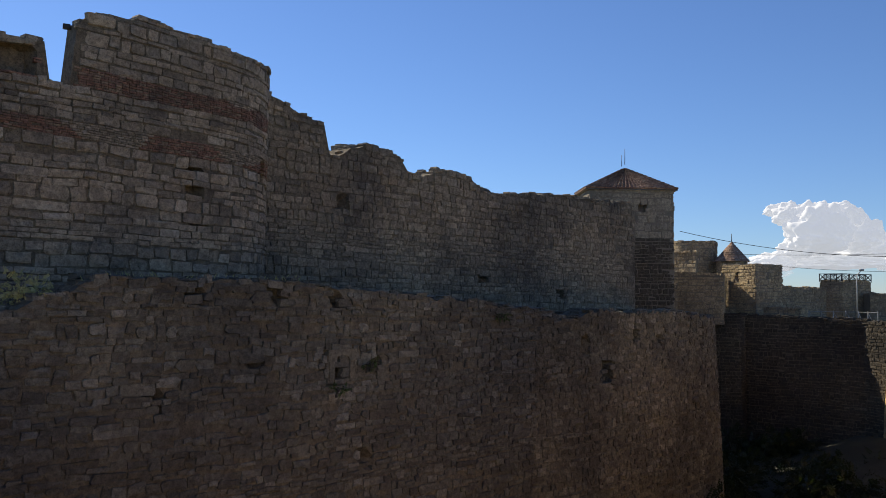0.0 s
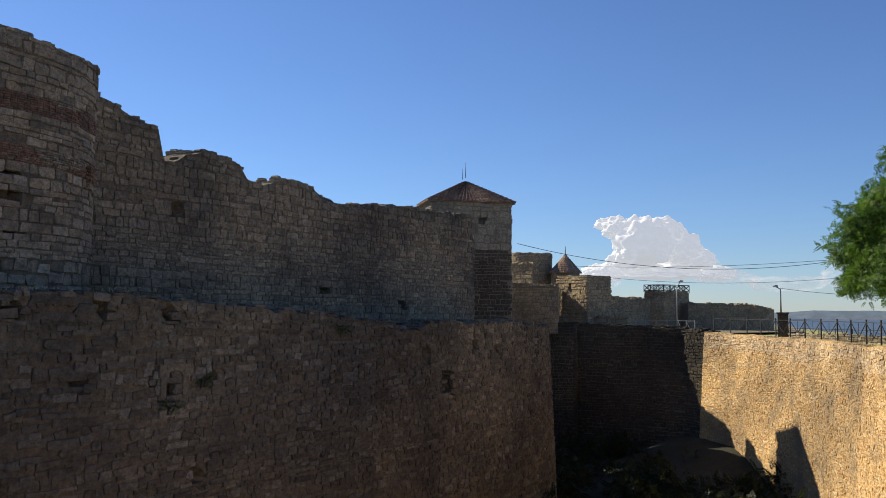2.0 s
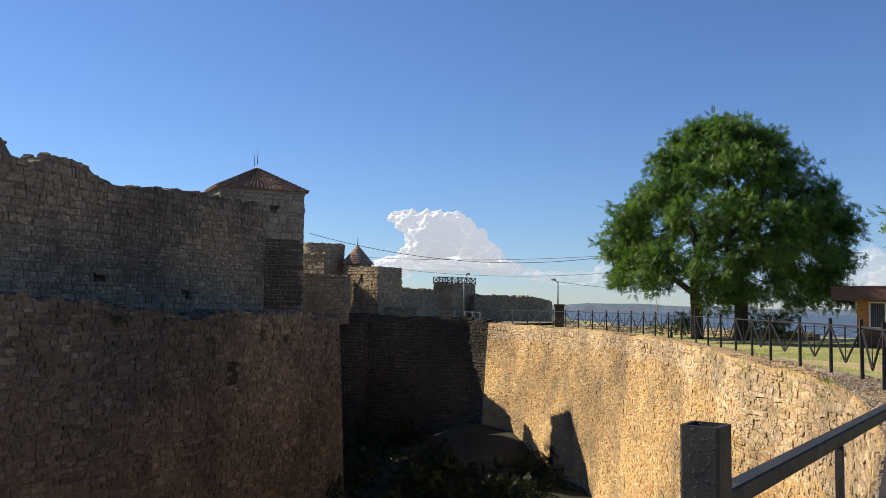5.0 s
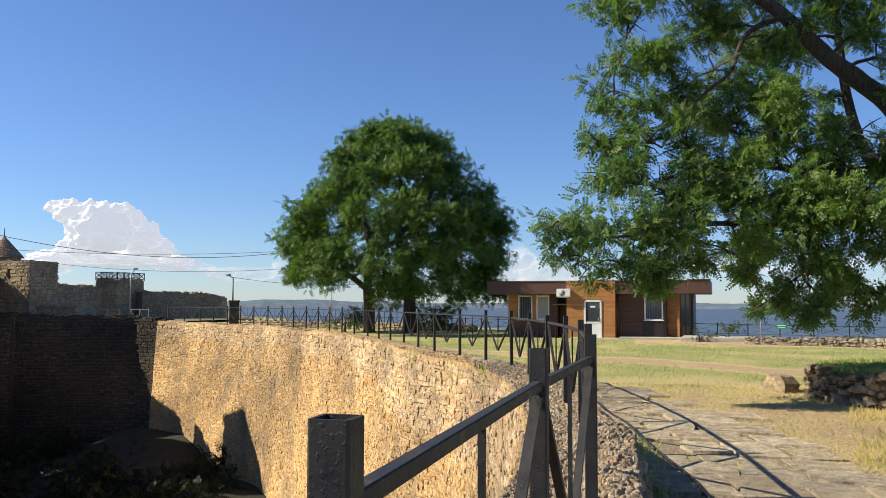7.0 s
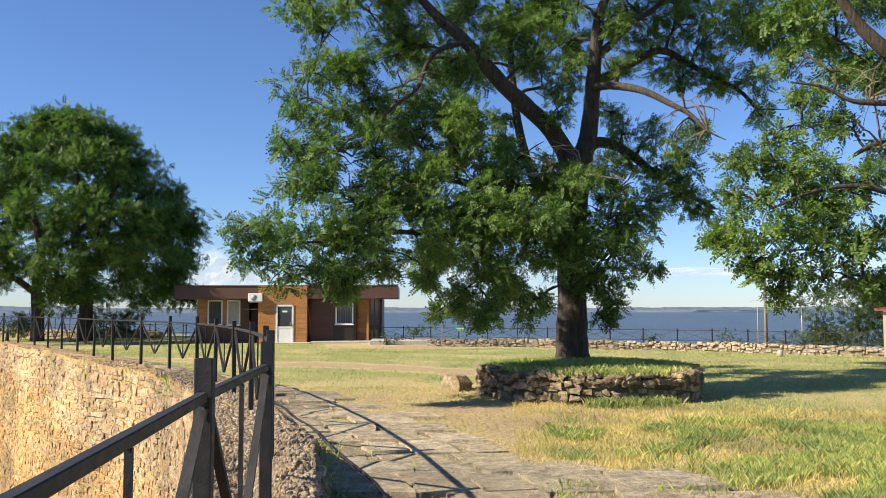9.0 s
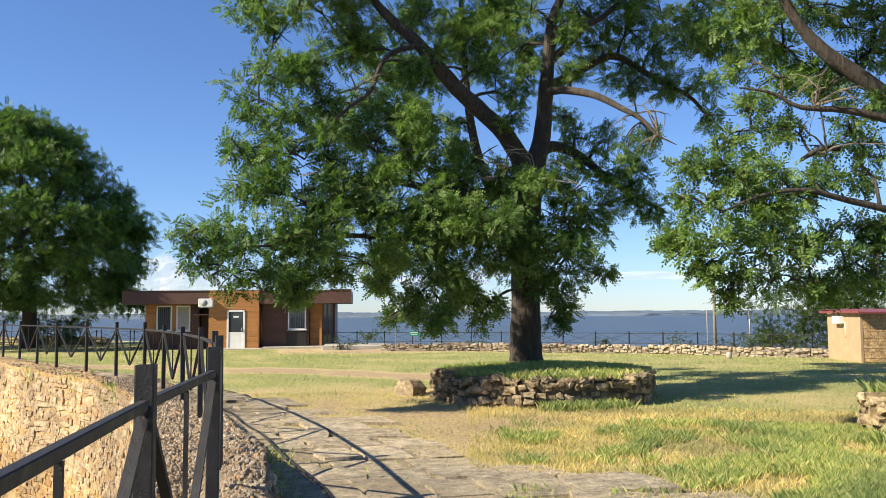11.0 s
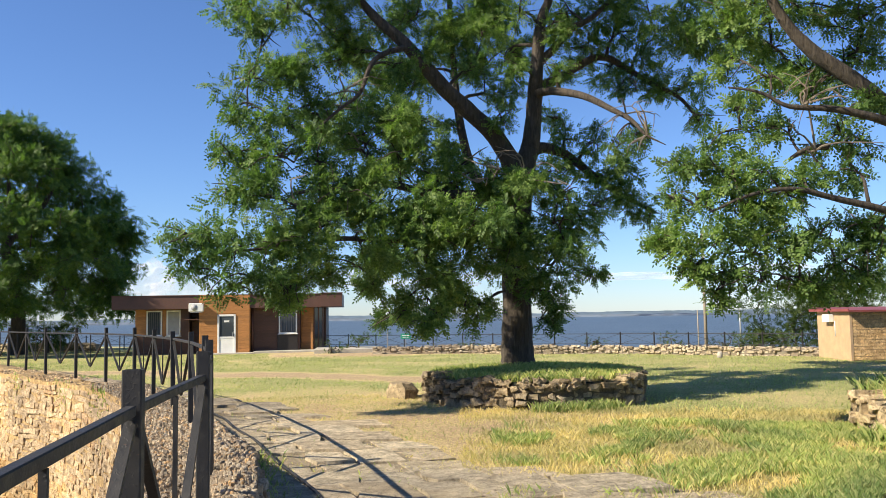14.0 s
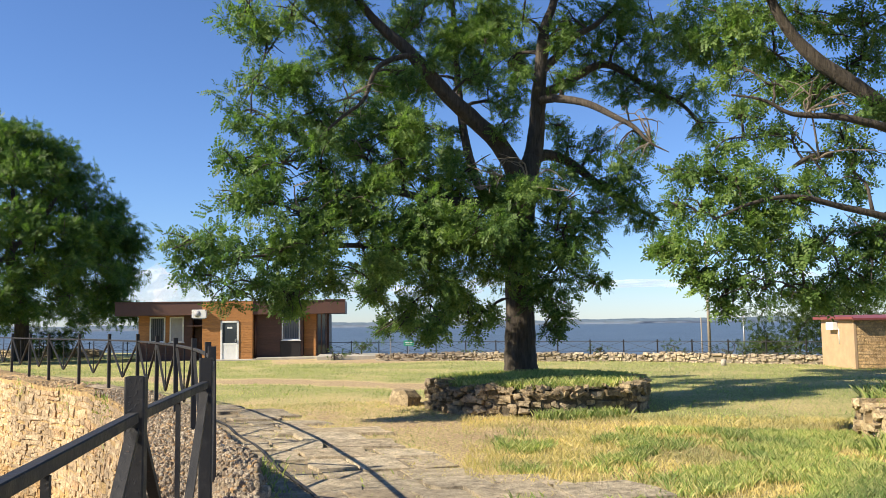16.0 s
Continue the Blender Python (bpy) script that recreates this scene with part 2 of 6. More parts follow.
# Masonry with shade put into its colour, for the tower's foot and the pillar.
M_SHADESTONE = stone_material("shade_dark_masonry", [(0.06, 0.052, 0.042), (0.08, 0.07, 0.055)])
# Rubble with the deep shade at the moat's end put into its colours.
M_SHADERUBBLE = stone_material("shade_dark_rubble", [(0.045, 0.04, 0.033), (0.065, 0.056, 0.045), (0.05, 0.046, 0.04), (0.08, 0.07, 0.055)])
M_RUBBLE = plain_material("trodden_rubble", (0.27, 0.215, 0.14), 0.95, vary=0.35, scale=3.0, bump=1.0, dist=0.04)
# The moat's shade is put into this near-black colour; planter soil shares it.
M_MOAT = plain_material("near_black_weedy_earth", (0.02, 0.022, 0.011), 0.95, vary=0.5, scale=0.6, bump=1.0, dist=0.1)
M_TERRACE = plain_material("dry_terrace_earth", (0.17, 0.145, 0.09), 0.95, vary=0.4, scale=0.8, bump=1.0, dist=0.06)
M_IRON = iron_material()
M_ROOFTILE = stone_material("clay_roof_tile", [(0.20, 0.125, 0.09), (0.27, 0.18, 0.135), (0.17, 0.11, 0.085), (0.32, 0.24, 0.18)], stain_at=(0.55, 0.8))
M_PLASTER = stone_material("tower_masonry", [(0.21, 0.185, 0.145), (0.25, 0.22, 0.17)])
M_FARSTONE = stone_material("far_tower_stone", [(0.3, 0.245, 0.1615), (0.36, 0.294, 0.1995), (0.26, 0.2107, 0.1425), (0.33, 0.2646, 0.1805)])
M_ORANGE = wood_material("orange_stained_boards", (0.43, 0.195, 0.062))
M_BROWN = wood_material("dark_brown_boards", (0.09, 0.042, 0.03))
M_BLACKPANEL = plain_material("near_black_panel", (0.018, 0.014, 0.013), 0.5, vary=0.2, scale=4)
M_FASCIA = plain_material("brown_fascia_metal", (0.10, 0.05, 0.037), 0.5, vary=0.12, scale=2)
M_WHITE = plain_material("white_window_plastic", (0.75, 0.75, 0.73), 0.4, vary=0.05, scale=3, bump=0.05)
M_GLASS = glass_material("window_glass")
M_BLIND = plain_material("grey_blind", (0.33, 0.33, 0.34), 0.7, vary=0.1, scale=5)
M_SLAT = plain_material("dark_blind_slat", (0.12, 0.12, 0.13), 0.7)
M_CONCRETE = plain_material("pale_concrete", (0.40, 0.37, 0.31), 0.9, vary=0.2, scale=2.5, bump=0.6, dist=0.02)
M_MAROON = plain_material("maroon_sheet_roof", (0.20, 0.05, 0.045), 0.45, vary=0.15, scale=3)
M_PANELBRICK = stone_material("beige_facing_brick", [(0.44, 0.30, 0.16), (0.48, 0.34, 0.19), (0.40, 0.27, 0.14)], stain_at=(0.7, 0.9))
M_CREAM = plain_material("cream_render", (0.42, 0.29, 0.17), 0.85, vary=0.12, scale=3, bump=0.3)
M_POLE = plain_material("weathered_pole_wood", (0.28, 0.24, 0.19), 0.9, vary=0.2, scale=8)
M_GALV = plain_material("galvanised_steel", (0.35, 0.36, 0.37), 0.5, 0.6, vary=0.15, scale=10)
M_GREEN = plain_material("green_sign_plate", (0.03, 0.28, 0.17), 0.5, vary=0.1)
M_LEAF = leaf_material("ash_leaf", [(0.073, 0.135, 0.037), (0.115, 0.189, 0.054), (0.181, 0.259, 0.078), (0.086, 0.153, 0.043)])
M_LEAF_FAR = leaf_material("broadleaf_leaf", [(0.058, 0.111, 0.029), (0.086, 0.152, 0.036), (0.13, 0.197, 0.046), (0.07, 0.125, 0.032)])
M_BUSH = leaf_material("bush_leaf", [(0.05, 0.08, 0.02), (0.075, 0.11, 0.03), (0.04, 0.065, 0.02)])
# Leaf tones darkened to hold the shade down in the moat.
M_MOATWEED = leaf_material("shade_dark_moat_leaf", [(0.018, 0.024, 0.010), (0.028, 0.034, 0.014), (0.022, 0.026, 0.012)])
M_GRASS = leaf_material("grass_blade", [(0.22, 0.297, 0.096), (0.307, 0.366, 0.131), (0.585, 0.525, 0.262), (0.263, 0.332, 0.11)])
M_STRAW = leaf_material("dry_grass_blade", [(0.54, 0.432, 0.216), (0.626, 0.508, 0.27), (0.454, 0.367, 0.173)])
M_BARK = bark_material("ash_bark", (0.035, 0.028, 0.022), (0.10, 0.081, 0.063))
M_DEADWOOD = bark_material("bare_dead_wood", (0.14, 0.11, 0.08), (0.30, 0.25, 0.19))
M_GROUND = ground_material()
M_SEA = water_material()


# ---------------------------------------------------------------- building helpers
def mesh_from(name, verts, faces, mats, idx=None, smooth=False):
    me = bpy.data.meshes.new(name)
    me.from_pydata(verts, [], faces)
    for m in (mats if isinstance(mats, (list, tuple)) else [mats]):
        me.materials.append(m)
    if idx is not None:
        me.polygons.foreach_set("material_index", idx)
    if smooth:
        me.polygons.foreach_set("use_smooth", [True] * len(me.polygons))
    me.update()
    return me


def thing(name, me, label="", category="", group="", kind=""):
    return tagged(new(name, me), label, category, group, kind)


def holder(name, m, label, category, group=""):
    ob = new(name)
    ob.matrix_world = m
    return tagged(ob, label, category, group)


def part(name, me, parent, label="", m=None):
    ob = new(name, me)
    ob.parent = parent
    if m is not None:
        ob.matrix_basis = m
    if label:
        ob["label"] = label
    return ob


def box_mesh(name, boxes, material, bevel=0.0):
    """Joined boxes, each (x0, y0, z0, x1, y1, z1), with bevelled edges."""
    bm = bmesh.new()
    for x0, y0, z0, x1, y1, z1 in boxes:
        r = bmesh.ops.create_cube(bm, size=1)
        bmesh.ops.transform(bm, verts=r["verts"], matrix=Matrix.Translation(((x0 + x1) / 2, (y0 + y1) / 2, (z0 + z1) / 2)) @ Matrix.Diagonal((x1 - x0, y1 - y0, z1 - z0, 1)))
    if bevel:
        bmesh.ops.bevel(bm, geom=bm.edges[:], offset=bevel, segments=1, affect="EDGES")
    me = bpy.data.meshes.new(name)
    bm.to_mesh(me)
    bm.free()
    me.materials.append(material)
    return me


def bar_mesh(name, a, b, w, d, material, bevel=0.0, up=(0, 0, 1)):
    """A square bar from a to b."""
    a, b = Vector(a), Vector(b)
    me = box_mesh(name, [(-w / 2, -d / 2, 0, w / 2, d / 2, (b - a).length)], material, bevel)
    zz = (b - a).normalized()
    xx = Vector(up).cross(zz)
    xx = xx.normalized() if xx.length > 1e-4 else Vector((1, 0, 0))
    yy = zz.cross(xx)
    rot = Matrix((xx, yy, zz)).transposed().to_4x4()
    me.transform(Matrix.Translation(a) @ rot)
    return me


def tube_data(pts, radii, sides=8, wob=0.0, rng=None):
    """Vertices and faces of a tapered tube along pts."""
    verts, faces = [], []
    n = len(pts)
    prev = None
    for i, p in enumerate(pts):
        d = (Vector(pts[min(i + 1, n - 1)]) - Vector(pts[max(i - 1, 0)])).normalized()
        ref = prev if prev is not None else (Vector((1, 0, 0)) if abs(d.x) < 0.9 else Vector((0, 1, 0)))
        x = (ref - d * ref.dot(d)).normalized()
        prev = x
        y = d.cross(x)
        for k in range(sides):
            a = 2 * math.pi * k / sides
            r = radii[i] * (1 + (rng.uniform(-wob, wob) if rng else 0))
            verts.append(Vector(p) + x * math.cos(a) * r + y * math.sin(a) * r)
    for i in range(n - 1):
        for k in range(sides):
            k2 = (k + 1) % sides
            faces.append((i * sides + k, i * sides + k2, (i + 1) * sides + k2, (i + 1) * sides + k))
    faces.append(tuple(range(sides))[::-1])
    faces.append(tuple(range((n - 1) * sides, n * sides)))
    return verts, faces


def tube_mesh(name, pts, radii, material, sides=8):
    v, f = tube_data(pts, radii, sides)
    return mesh_from(name, v, f, material, smooth=True)


def at(az, dist, up=0.0):
    """A place by its bearing (degrees clockwise from +y), its distance, and its height."""
    return Vector((math.sin(radians(az)) * dist, math.cos(radians(az)) * dist, up))


EYE = 1.95


def seen(az, el, dist):
    return at(az, dist, EYE + dist * math.tan(radians(el)))


class Line:
    """A plan line that can be walked by its length; its face looks to the right-hand side of the walk if side is 1."""

    def __init__(self, pts, side=1):
        self.p = [Vector((x, y)) for x, y in pts]
        self.s = [0.0]
        for a, b in zip(self.p, self.p[1:]):
            self.s.append(self.s[-1] + (b - a).length)
        self.length, self.side = self.s[-1], side

    def get(self, s):
        s = min(max(s, 0.0), self.length)
        i = 0
        while i < len(self.s) - 2 and s > self.s[i + 1]:
            i += 1
        a, b = self.p[i], self.p[i + 1]
        d = (b - a).normalized()
        return a + d * (s - self.s[i]), Vector((d.y, -d.x)) * self.side

    def smooth_normal(self, s, r=0.6):
        p, _ = self.get(s)
        a, _ = self.get(s - r)
        b, _ = self.get(s + r)
        d = (b - a).normalized()
        return p, Vector((d.y, -d.x)) * self.side


def rounded(pts, n=3):
    """Chaikin smoothing of a plan line."""
    pts = [Vector(p) for p in pts]
    for _ in range(n):
        out = [pts[0]]
        for a, b in zip(pts, pts[1:]):
            out += [a * 0.75 + b * 0.25, a * 0.25 + b * 0.75]
        pts = out + [pts[-1]]
    return [tuple(p) for p in pts]


def stone_shape(rng, l, h, out, rough, back_at=-0.16):
    """One dressed or rubble stone: ring of eight at the back, ring of eight in front, in (along, up, out)."""
    c = min(l, h) * rng.uniform(0.03, 0.08 + 0.5 * rough)
    ring = [(c, 0), (l - c, 0), (l, c), (l, h - c), (l - c, h), (c, h), (0, h - c), (0, c)]
    j = rough * min(l, h)
    back = [(x + rng.uniform(-j, j) * 0.5, z + rng.uniform(-j, j) * 0.5, back_at) for x, z in ring]
    ins = 0.06 * min(l, h)
    tilt, lean = rng.uniform(-0.12, 0.12), rng.uniform(-0.15, 0.15)
    front = []
    for (x, z, _), (cx, cz) in zip(back, ring):
        fx = x + (ins if cx < l / 2 else -ins) * rng.uniform(0.4, 1.9)
        fz = z + (ins if cz < h / 2 else -ins) * rng.uniform(0.4, 1.9)
        front.append((fx, fz, out + tilt * (cx - l / 2) * 0.4 + lean * (cz - h / 2) * 0.4 + rng.uniform(-1, 1) * j * 0.22))
    swell = (l * rng.uniform(0.3, 0.7), h * rng.uniform(0.3, 0.7), out + min(l, h) * rng.uniform(-0.1, 0.35) * (0.15 + rough))
    return back + front + [swell]


STONE_FACES = [(8 + k, 8 + (k + 1) % 8, 16) for k in range(8)] + [(k, (k + 1) % 8, 8 + (k + 1) % 8, 8 + k) for k in range(8)]


def masonry(name, line, ztop, zbot, course, length, mats, mortar, label, batter=0.0, thick=1.2, rough=0.12, out=(0.0, 0.05),
            bands=(), holes=(), seed=1, gap=0.018, near=None, miss=0.0, s_range=None, crown=True, cap=None, warp=0.10, step=0.45, jz=0.12, joint=0.03, vary=0.45):
    """A wall of single stones before a mortar core. ztop(s): its broken upper edge. bands: (z0, z1) of thin red brick.
    holes: (s, z, width, height) left open. near: (s0, s1, z0, z1) where stones are objects of their own."""
    rng = random.Random(seed)
    s0, s1 = s_range or (0.0, line.length)
    zmax = max(ztop(s0 + (s1 - s0) * k / 200) for k in range(201))

    def place(s, z, n):
        p, nn = line.smooth_normal(s)
        o = n + batter * (zmax - z) + 0.05 * noise.noise(Vector((s * 0.5, z * 0.5, seed)))
        z += warp * (1.0 * noise.noise(Vector((s * 0.22, z * 0.35, seed))) + 0.5 * noise.noise(Vector((s * 0.8, z * 0.9, seed))))
        return (p.x + nn.x * o, p.y + nn.y * o, z)

    def in_hole(s, z, grow=0.0):
        return any(abs(s - hs) < hw / 2 + grow and abs(z - hz) < hh / 2 + grow for hs, hz, hw, hh in holes)

    # core
    ns, nz = max(2, int((s1 - s0) / step)), max(2, int((zmax - zbot) / step))
    verts, faces = [], []
    for i in range(ns + 1):
        s = s0 + (s1 - s0) * i / ns
        zt = ztop(s) - 0.06
        for k in range(nz + 1):
            z = zbot + (zt - zbot) * k / nz
            deep = -0.55 if in_hole(s, z, 0.02) else -joint
            verts.append(place(s, z, deep + rng.uniform(-0.012, 0.012)))
        verts.append(place(s, zt + rng.uniform(-0.05, 0.06), -thick * 0.5))
        verts.append(place(s, zt - 0.05, -thick))
        verts.append(place(s, zbot, -thick - 0.1))
    w = nz + 4
    for i in range(ns):
        for k in range(w - 1):
            faces.append((i * w + k, (i + 1) * w + k, (i + 1) * w + k + 1, i * w + k + 1)[::line.side * -1])
    faces.append(tuple(range(w))[::line.side])
    faces.append(tuple(range(ns * w, ns * w + w))[::-line.side])
    core = thing(name, mesh_from(name, verts, faces, mortar), label, "wall", kind="structure")

    # stones, course by course
    V, F, I = [], [], []
    singles = 0
    z = zbot
    while z < zmax:
        red = any(a <= z < b for a, b in bands)
        top = cap is not None and z > cap
        big = 1.35 if top else 1.0
        h = 0.085 if red else course * big * rng.uniform(1 - vary, 1 + vary)
        s = s0 - rng.uniform(0, length)
        while s < s1:
            l = (0.27 if red else length * big * rng.uniform(0.4, 0.9 + 0.5 * rng.random()) * (1.7 if rng.random() < 0.2 else 1))
            a, b = max(s, s0), min(s + l, s1)
            s += l
            if b - a < 0.08:
                continue
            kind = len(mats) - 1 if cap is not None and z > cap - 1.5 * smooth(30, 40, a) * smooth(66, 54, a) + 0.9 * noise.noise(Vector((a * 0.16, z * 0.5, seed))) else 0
            if red and noise.noise(Vector((a * 0.35, z * 0.8, seed))) > -0.12:
                kind = 1
            mid, zt = (a + b) / 2, min(ztop(a), ztop(b), ztop((a + b) / 2))
            hh = h
            if z + h * 0.6 > zt or in_hole(mid, z + h / 2) or rng.random() < miss:
                continue
            if not red and rng.random() < 0.12 and h > course * 0.9:
                hh = h * rng.uniform(0.5, 0.9)
            up = rng.uniform(-jz, jz) * h
            shp = [(x, y + up, n) for x, y, n in stone_shape(rng, b - a - gap, hh - gap, rng.uniform(*out), rough)]
            if near and near[0] < mid < near[1] and near[2] < z < near[3] and singles < 300:
                o = Vector(place(a, z, 0))
                vs = [Vector(place(a + gap / 2 + x, z + gap / 2 + y, n)) - o for x, y, n in shp]
                ob = part("brick" if red else "stone", mesh_from("stone", vs, [f[::line.side] for f in STONE_FACES], mats[kind]), core)
                ob.location = o
                singles += 1
                continue
            base = len(V)
            V += [place(a + gap / 2 + x, z + gap / 2 + y, n) for x, y, n in shp]
            F += [tuple(base + q for q in f)[::line.side] for f in STONE_FACES]
            I += [kind] * len(STONE_FACES)
        z += h
    if crown:
        # loose slabs on the broken crown, two or three deep
        s = s0
        while s < s1 - 0.5:
            for _ in range(3):
                l = length * rng.uniform(0.35, 0.9)
                if s + l > s1:
                    continue
                zt = min(ztop(s), ztop(s + l)) - rng.uniform(0.02, 0.16)
                n0 = -thick * rng.uniform(0.0, 0.75)
                shp = stone_shape(rng, l, course * rng.uniform(0.3, 0.75), 0.0, rough * 1.5)
                base = len(V)
                V += [place(s + x, zt + y, n0 + (n * 2.2 if n < -0.1 else 0.1 + n)) for x, y, n in shp]
                F += [tuple(base + q for q in f)[::line.side] for f in STONE_FACES]
                F += [tuple(base + q for q in range(8))[::-line.side]]
                I += [0] * (len(STONE_FACES) + 1)
            s += length * rng.uniform(0.35, 0.7)
    rest = part("stonework", mesh_from("stonework", V, F, mats, I), core)
    rest["kind"] = "stuff"
    return core


def table(points):
    """A function that runs straight between (x, y) points."""
    xs, ys = [p[0] for p in points], [p[1] for p in points]
    return lambda x: float(np.interp(x, xs, ys))


def ragged(points, amp=0.25, freq=0.9, seed=0.0):
    f = table(points)
    return lambda s: f(s) + amp * noise.noise(Vector((s * freq, seed, 0))) + amp * 0.6 * noise.noise(Vector((s * freq * 3.1, seed + 7, 0)))


# ---------------------------------------------------------------- plan lines
FENCE = [(-24.0, 0.6), (-5.0, 0.72), (1.95, 0.8), (4.3, 0.87), (6.5, 0.95), (9.0, 1.17), (11.7, 1.6), (14.4, 2.2), (17.1, 2.95),
         (19.7, 3.83), (22.3, 4.8), (24.7, 6.1), (26.8, 7.4), (28.8, 8.8), (31.7, 10.5), (34.2, 12.0), (40.3, 15.8), (44.8, 19.2),
         (50.2, 23.6), (55.6, 28.8), (61.4, 36.0), (65.5, 42.0), (67.6, 46.6)]
fence_line = Line(FENCE, -1)


def offset_line(line, dist, n=120, s0=0.0, s1=None):
    out = []
    s1 = line.length if s1 is None else s1
    for i in range(n + 1):
        p, nn = line.smooth_normal(s0 + (s1 - s0) * i / n, 2.0)
        out.append((p.x + nn.x * dist, p.y + nn.y * dist))
    return out


edge_pts = offset_line(fence_line, 0.75)
kerb_pts = offset_line(fence_line, -0.38)
kerb_y = table(kerb_pts)
COPING = 0.35
CLIFF = Line([(-60, -150), (8, -62), (35.5, -23), (48, -5), (64, 15), (82, 36), (112, 62), (150, 130)], 1)


def cliff_past(x, y):
    """Metres past the cliff's edge, towards the sea."""
    best = None
    for a, b in zip(CLIFF.p, CLIFF.p[1:]):
        d = (b - a).normalized()
        t = (Vector((x, y)) - a).dot(d)
        q = a + d * min(max(t, 0), (b - a).length)
        v = Vector((x, y)) - q
        if best is None or v.length < best[0]:
            best = (v.length, 1 if v.dot(Vector((d.y, -d.x))) > 0 else -1)
    return best[0] * best[1]


def smooth(a, b, v):
    t = min(max((v - a) / (b - a), 0.0), 1.0)
    return t * t * (3 - 2 * t)


def ground_z(x, y):
    z = 0.33 * (1 - smooth(2.5, 6.5, x))
    z += 0.03 * noise.noise(Vector((x * 0.25, y * 0.25, 3)))
    c = cliff_past(x, y)
    if c > 2.0:
        z -= min(30.0, (c - 2.0) * 0.9)
    return z


def cover(x, y):
    """How green the ground is: 0 trodden earth, 0.5 straw, 1 fresh grass."""
    d, az = math.hypot(x, y), math.degrees(math.atan2(x, y))
    n = 0.28 * noise.noise(Vector((x * 0.35, y * 0.35, 9))) + 0.16 * noise.noise(Vector((x * 1.3, y * 1.3, 2)))
    n *= 1.5
    v = 0.28 + 0.50 * smooth(21, 25, d)
    k = smooth(99, 110, az)
    v += k * (0.78 - v) * smooth(16.5, 19, d)
    v += k * (0.46 - v) * (1 - smooth(16.5, 18, d)) * smooth(13, 15, d)
    v += k * (0.52 - v) * (1 - smooth(13.0 + 0.1 * (az - 108), 15.0 + 0.1 * (az - 108), d))
    v += (0.2 - v) * (1 - smooth(9.0, 11.0, d + 0.06 * (az - 103)))
    road = 31.0 - 0.42 * (az - 85)
    if az < 103:
        v += (0.08 - v) * (1 - smooth(1.0, 2.0, abs(d - road) + n))
    if d > 43 and 86 < az < 112:
        v = 0.2
    return min(max(v + n, 0.0), 1.0)


# ---------------------------------------------------------------- ground, sea, far shore
def build_ground():
    xs = list(np.arange(-60, 4, 4.0)) + list(np.arange(4, 30, 0.5)) + list(np.arange(30, 68.1, 1.0)) + [68.2] + list(np.arange(71, 150, 5.0))
    ds = [0.0] + list(np.cumsum([0.5] * 44 + [1.0] * 20 + [3.0] * 10 + [8.0] * 14))
    V, F, C = [], [], []
    for x in xs:
        y0 = kerb_y(x) if x < 68.1 else 150.0
        for d in ds:
            y = y0 - d * (1.0 if x < 68.1 else 2.2)
            V.append((x, y, ground_z(x, y)))
            C.append(cover(x, y))
    n = len(ds)
    for i in range(len(xs) - 1):
        for k in range(n - 1):
            F.append((i * n + k, i * n + k + 1, (i + 1) * n + k + 1, (i + 1) * n + k))
    me = mesh_from("ground", V, F, M_GROUND, smooth=True)
    a = me.attributes.new("cover", "FLOAT", "POINT")
    a.data.foreach_set("value", C)
    thing("ground", me, "trodden earth with dry straw and patches of green grass", "ground", kind="structure")


build_ground()

me = mesh_from("sea", [(-4600, -4600, -18), (4700, -4600, -18), (4700, 4700, -18), (-4600, 4700, -18)], [(0, 1, 2, 3)], M_SEA)
thing("water", me, "calm grey-blue sea of a wide estuary", "water", kind="structure")

# Distance haze is put into these blue-grey land colours.
M_SHORE = plain_material("haze_tinted_shore", (0.09, 0.13, 0.17), 0.95, vary=0.25, scale=0.012, bump=0.0)
M_SHORE2 = plain_material("haze_tinted_bluff", (0.12, 0.15, 0.19), 0.95, vary=0.3, scale=0.02, bump=0.0)


def build_shore():
    V, F, I = [], [], []
    azs = np.arange(30, 150, 0.25)
    for a in azs:
        h = 24 + 6 * noise.noise(Vector((a * 0.35, 0, 0))) + 2.5 * noise.noise(Vector((a * 2.4, 5, 0)))
        h += 16 * math.exp(-((a - 64) / 4.5) ** 2)
        V += [at(a, 4150, -18.5), at(a, 4190, -18 + h * 0.45), at(a, 4300, -18 + h), at(a, 4500, -18 + h * 0.9)]
    for i in range(len(azs) - 1):
        for k in range(3):
            F.append((i * 4 + k, i * 4 + 4 + k, i * 4 + 5 + k, i * 4 + 1 + k))
            I.append(1 if k == 0 else 0)
    thing("far_shore", mesh_from("far_shore", V, F, [M_SHORE, M_SHORE2], I), "low far shore across the water, haze in its colour", "shore", kind="structure")


build_shore()

def cloud_material(name, wisp):
    m, nt, b = nodes_of(name)
    b.inputs["Base Color"].default_value = (0.38, 0.38, 0.38, 1)
    b.inputs["Roughness"].default_value = 1.0
    # Glow added to the cloud brightens the sides that the sun leaves grey.
    b.inputs["Emission Color"].default_value = (0.93, 0.95, 1.0, 1)
    b.inputs["Emission Strength"].default_value = 0.36
    if wisp:
        n = noise_node(nt, 0.006, 6, 0.65, world_vec(nt))
        r = ramp_node(nt, n.outputs["Fac"], [(0.38, (0, 0, 0)), (0.72, (wisp, wisp, wisp))])
        nt.links.new(r.outputs["Color"], b.inputs["Alpha"])
    return m


M_CLOUD = cloud_material("cumulus_white", 0)
M_WISP = cloud_material("thin_cloud", 0.55)


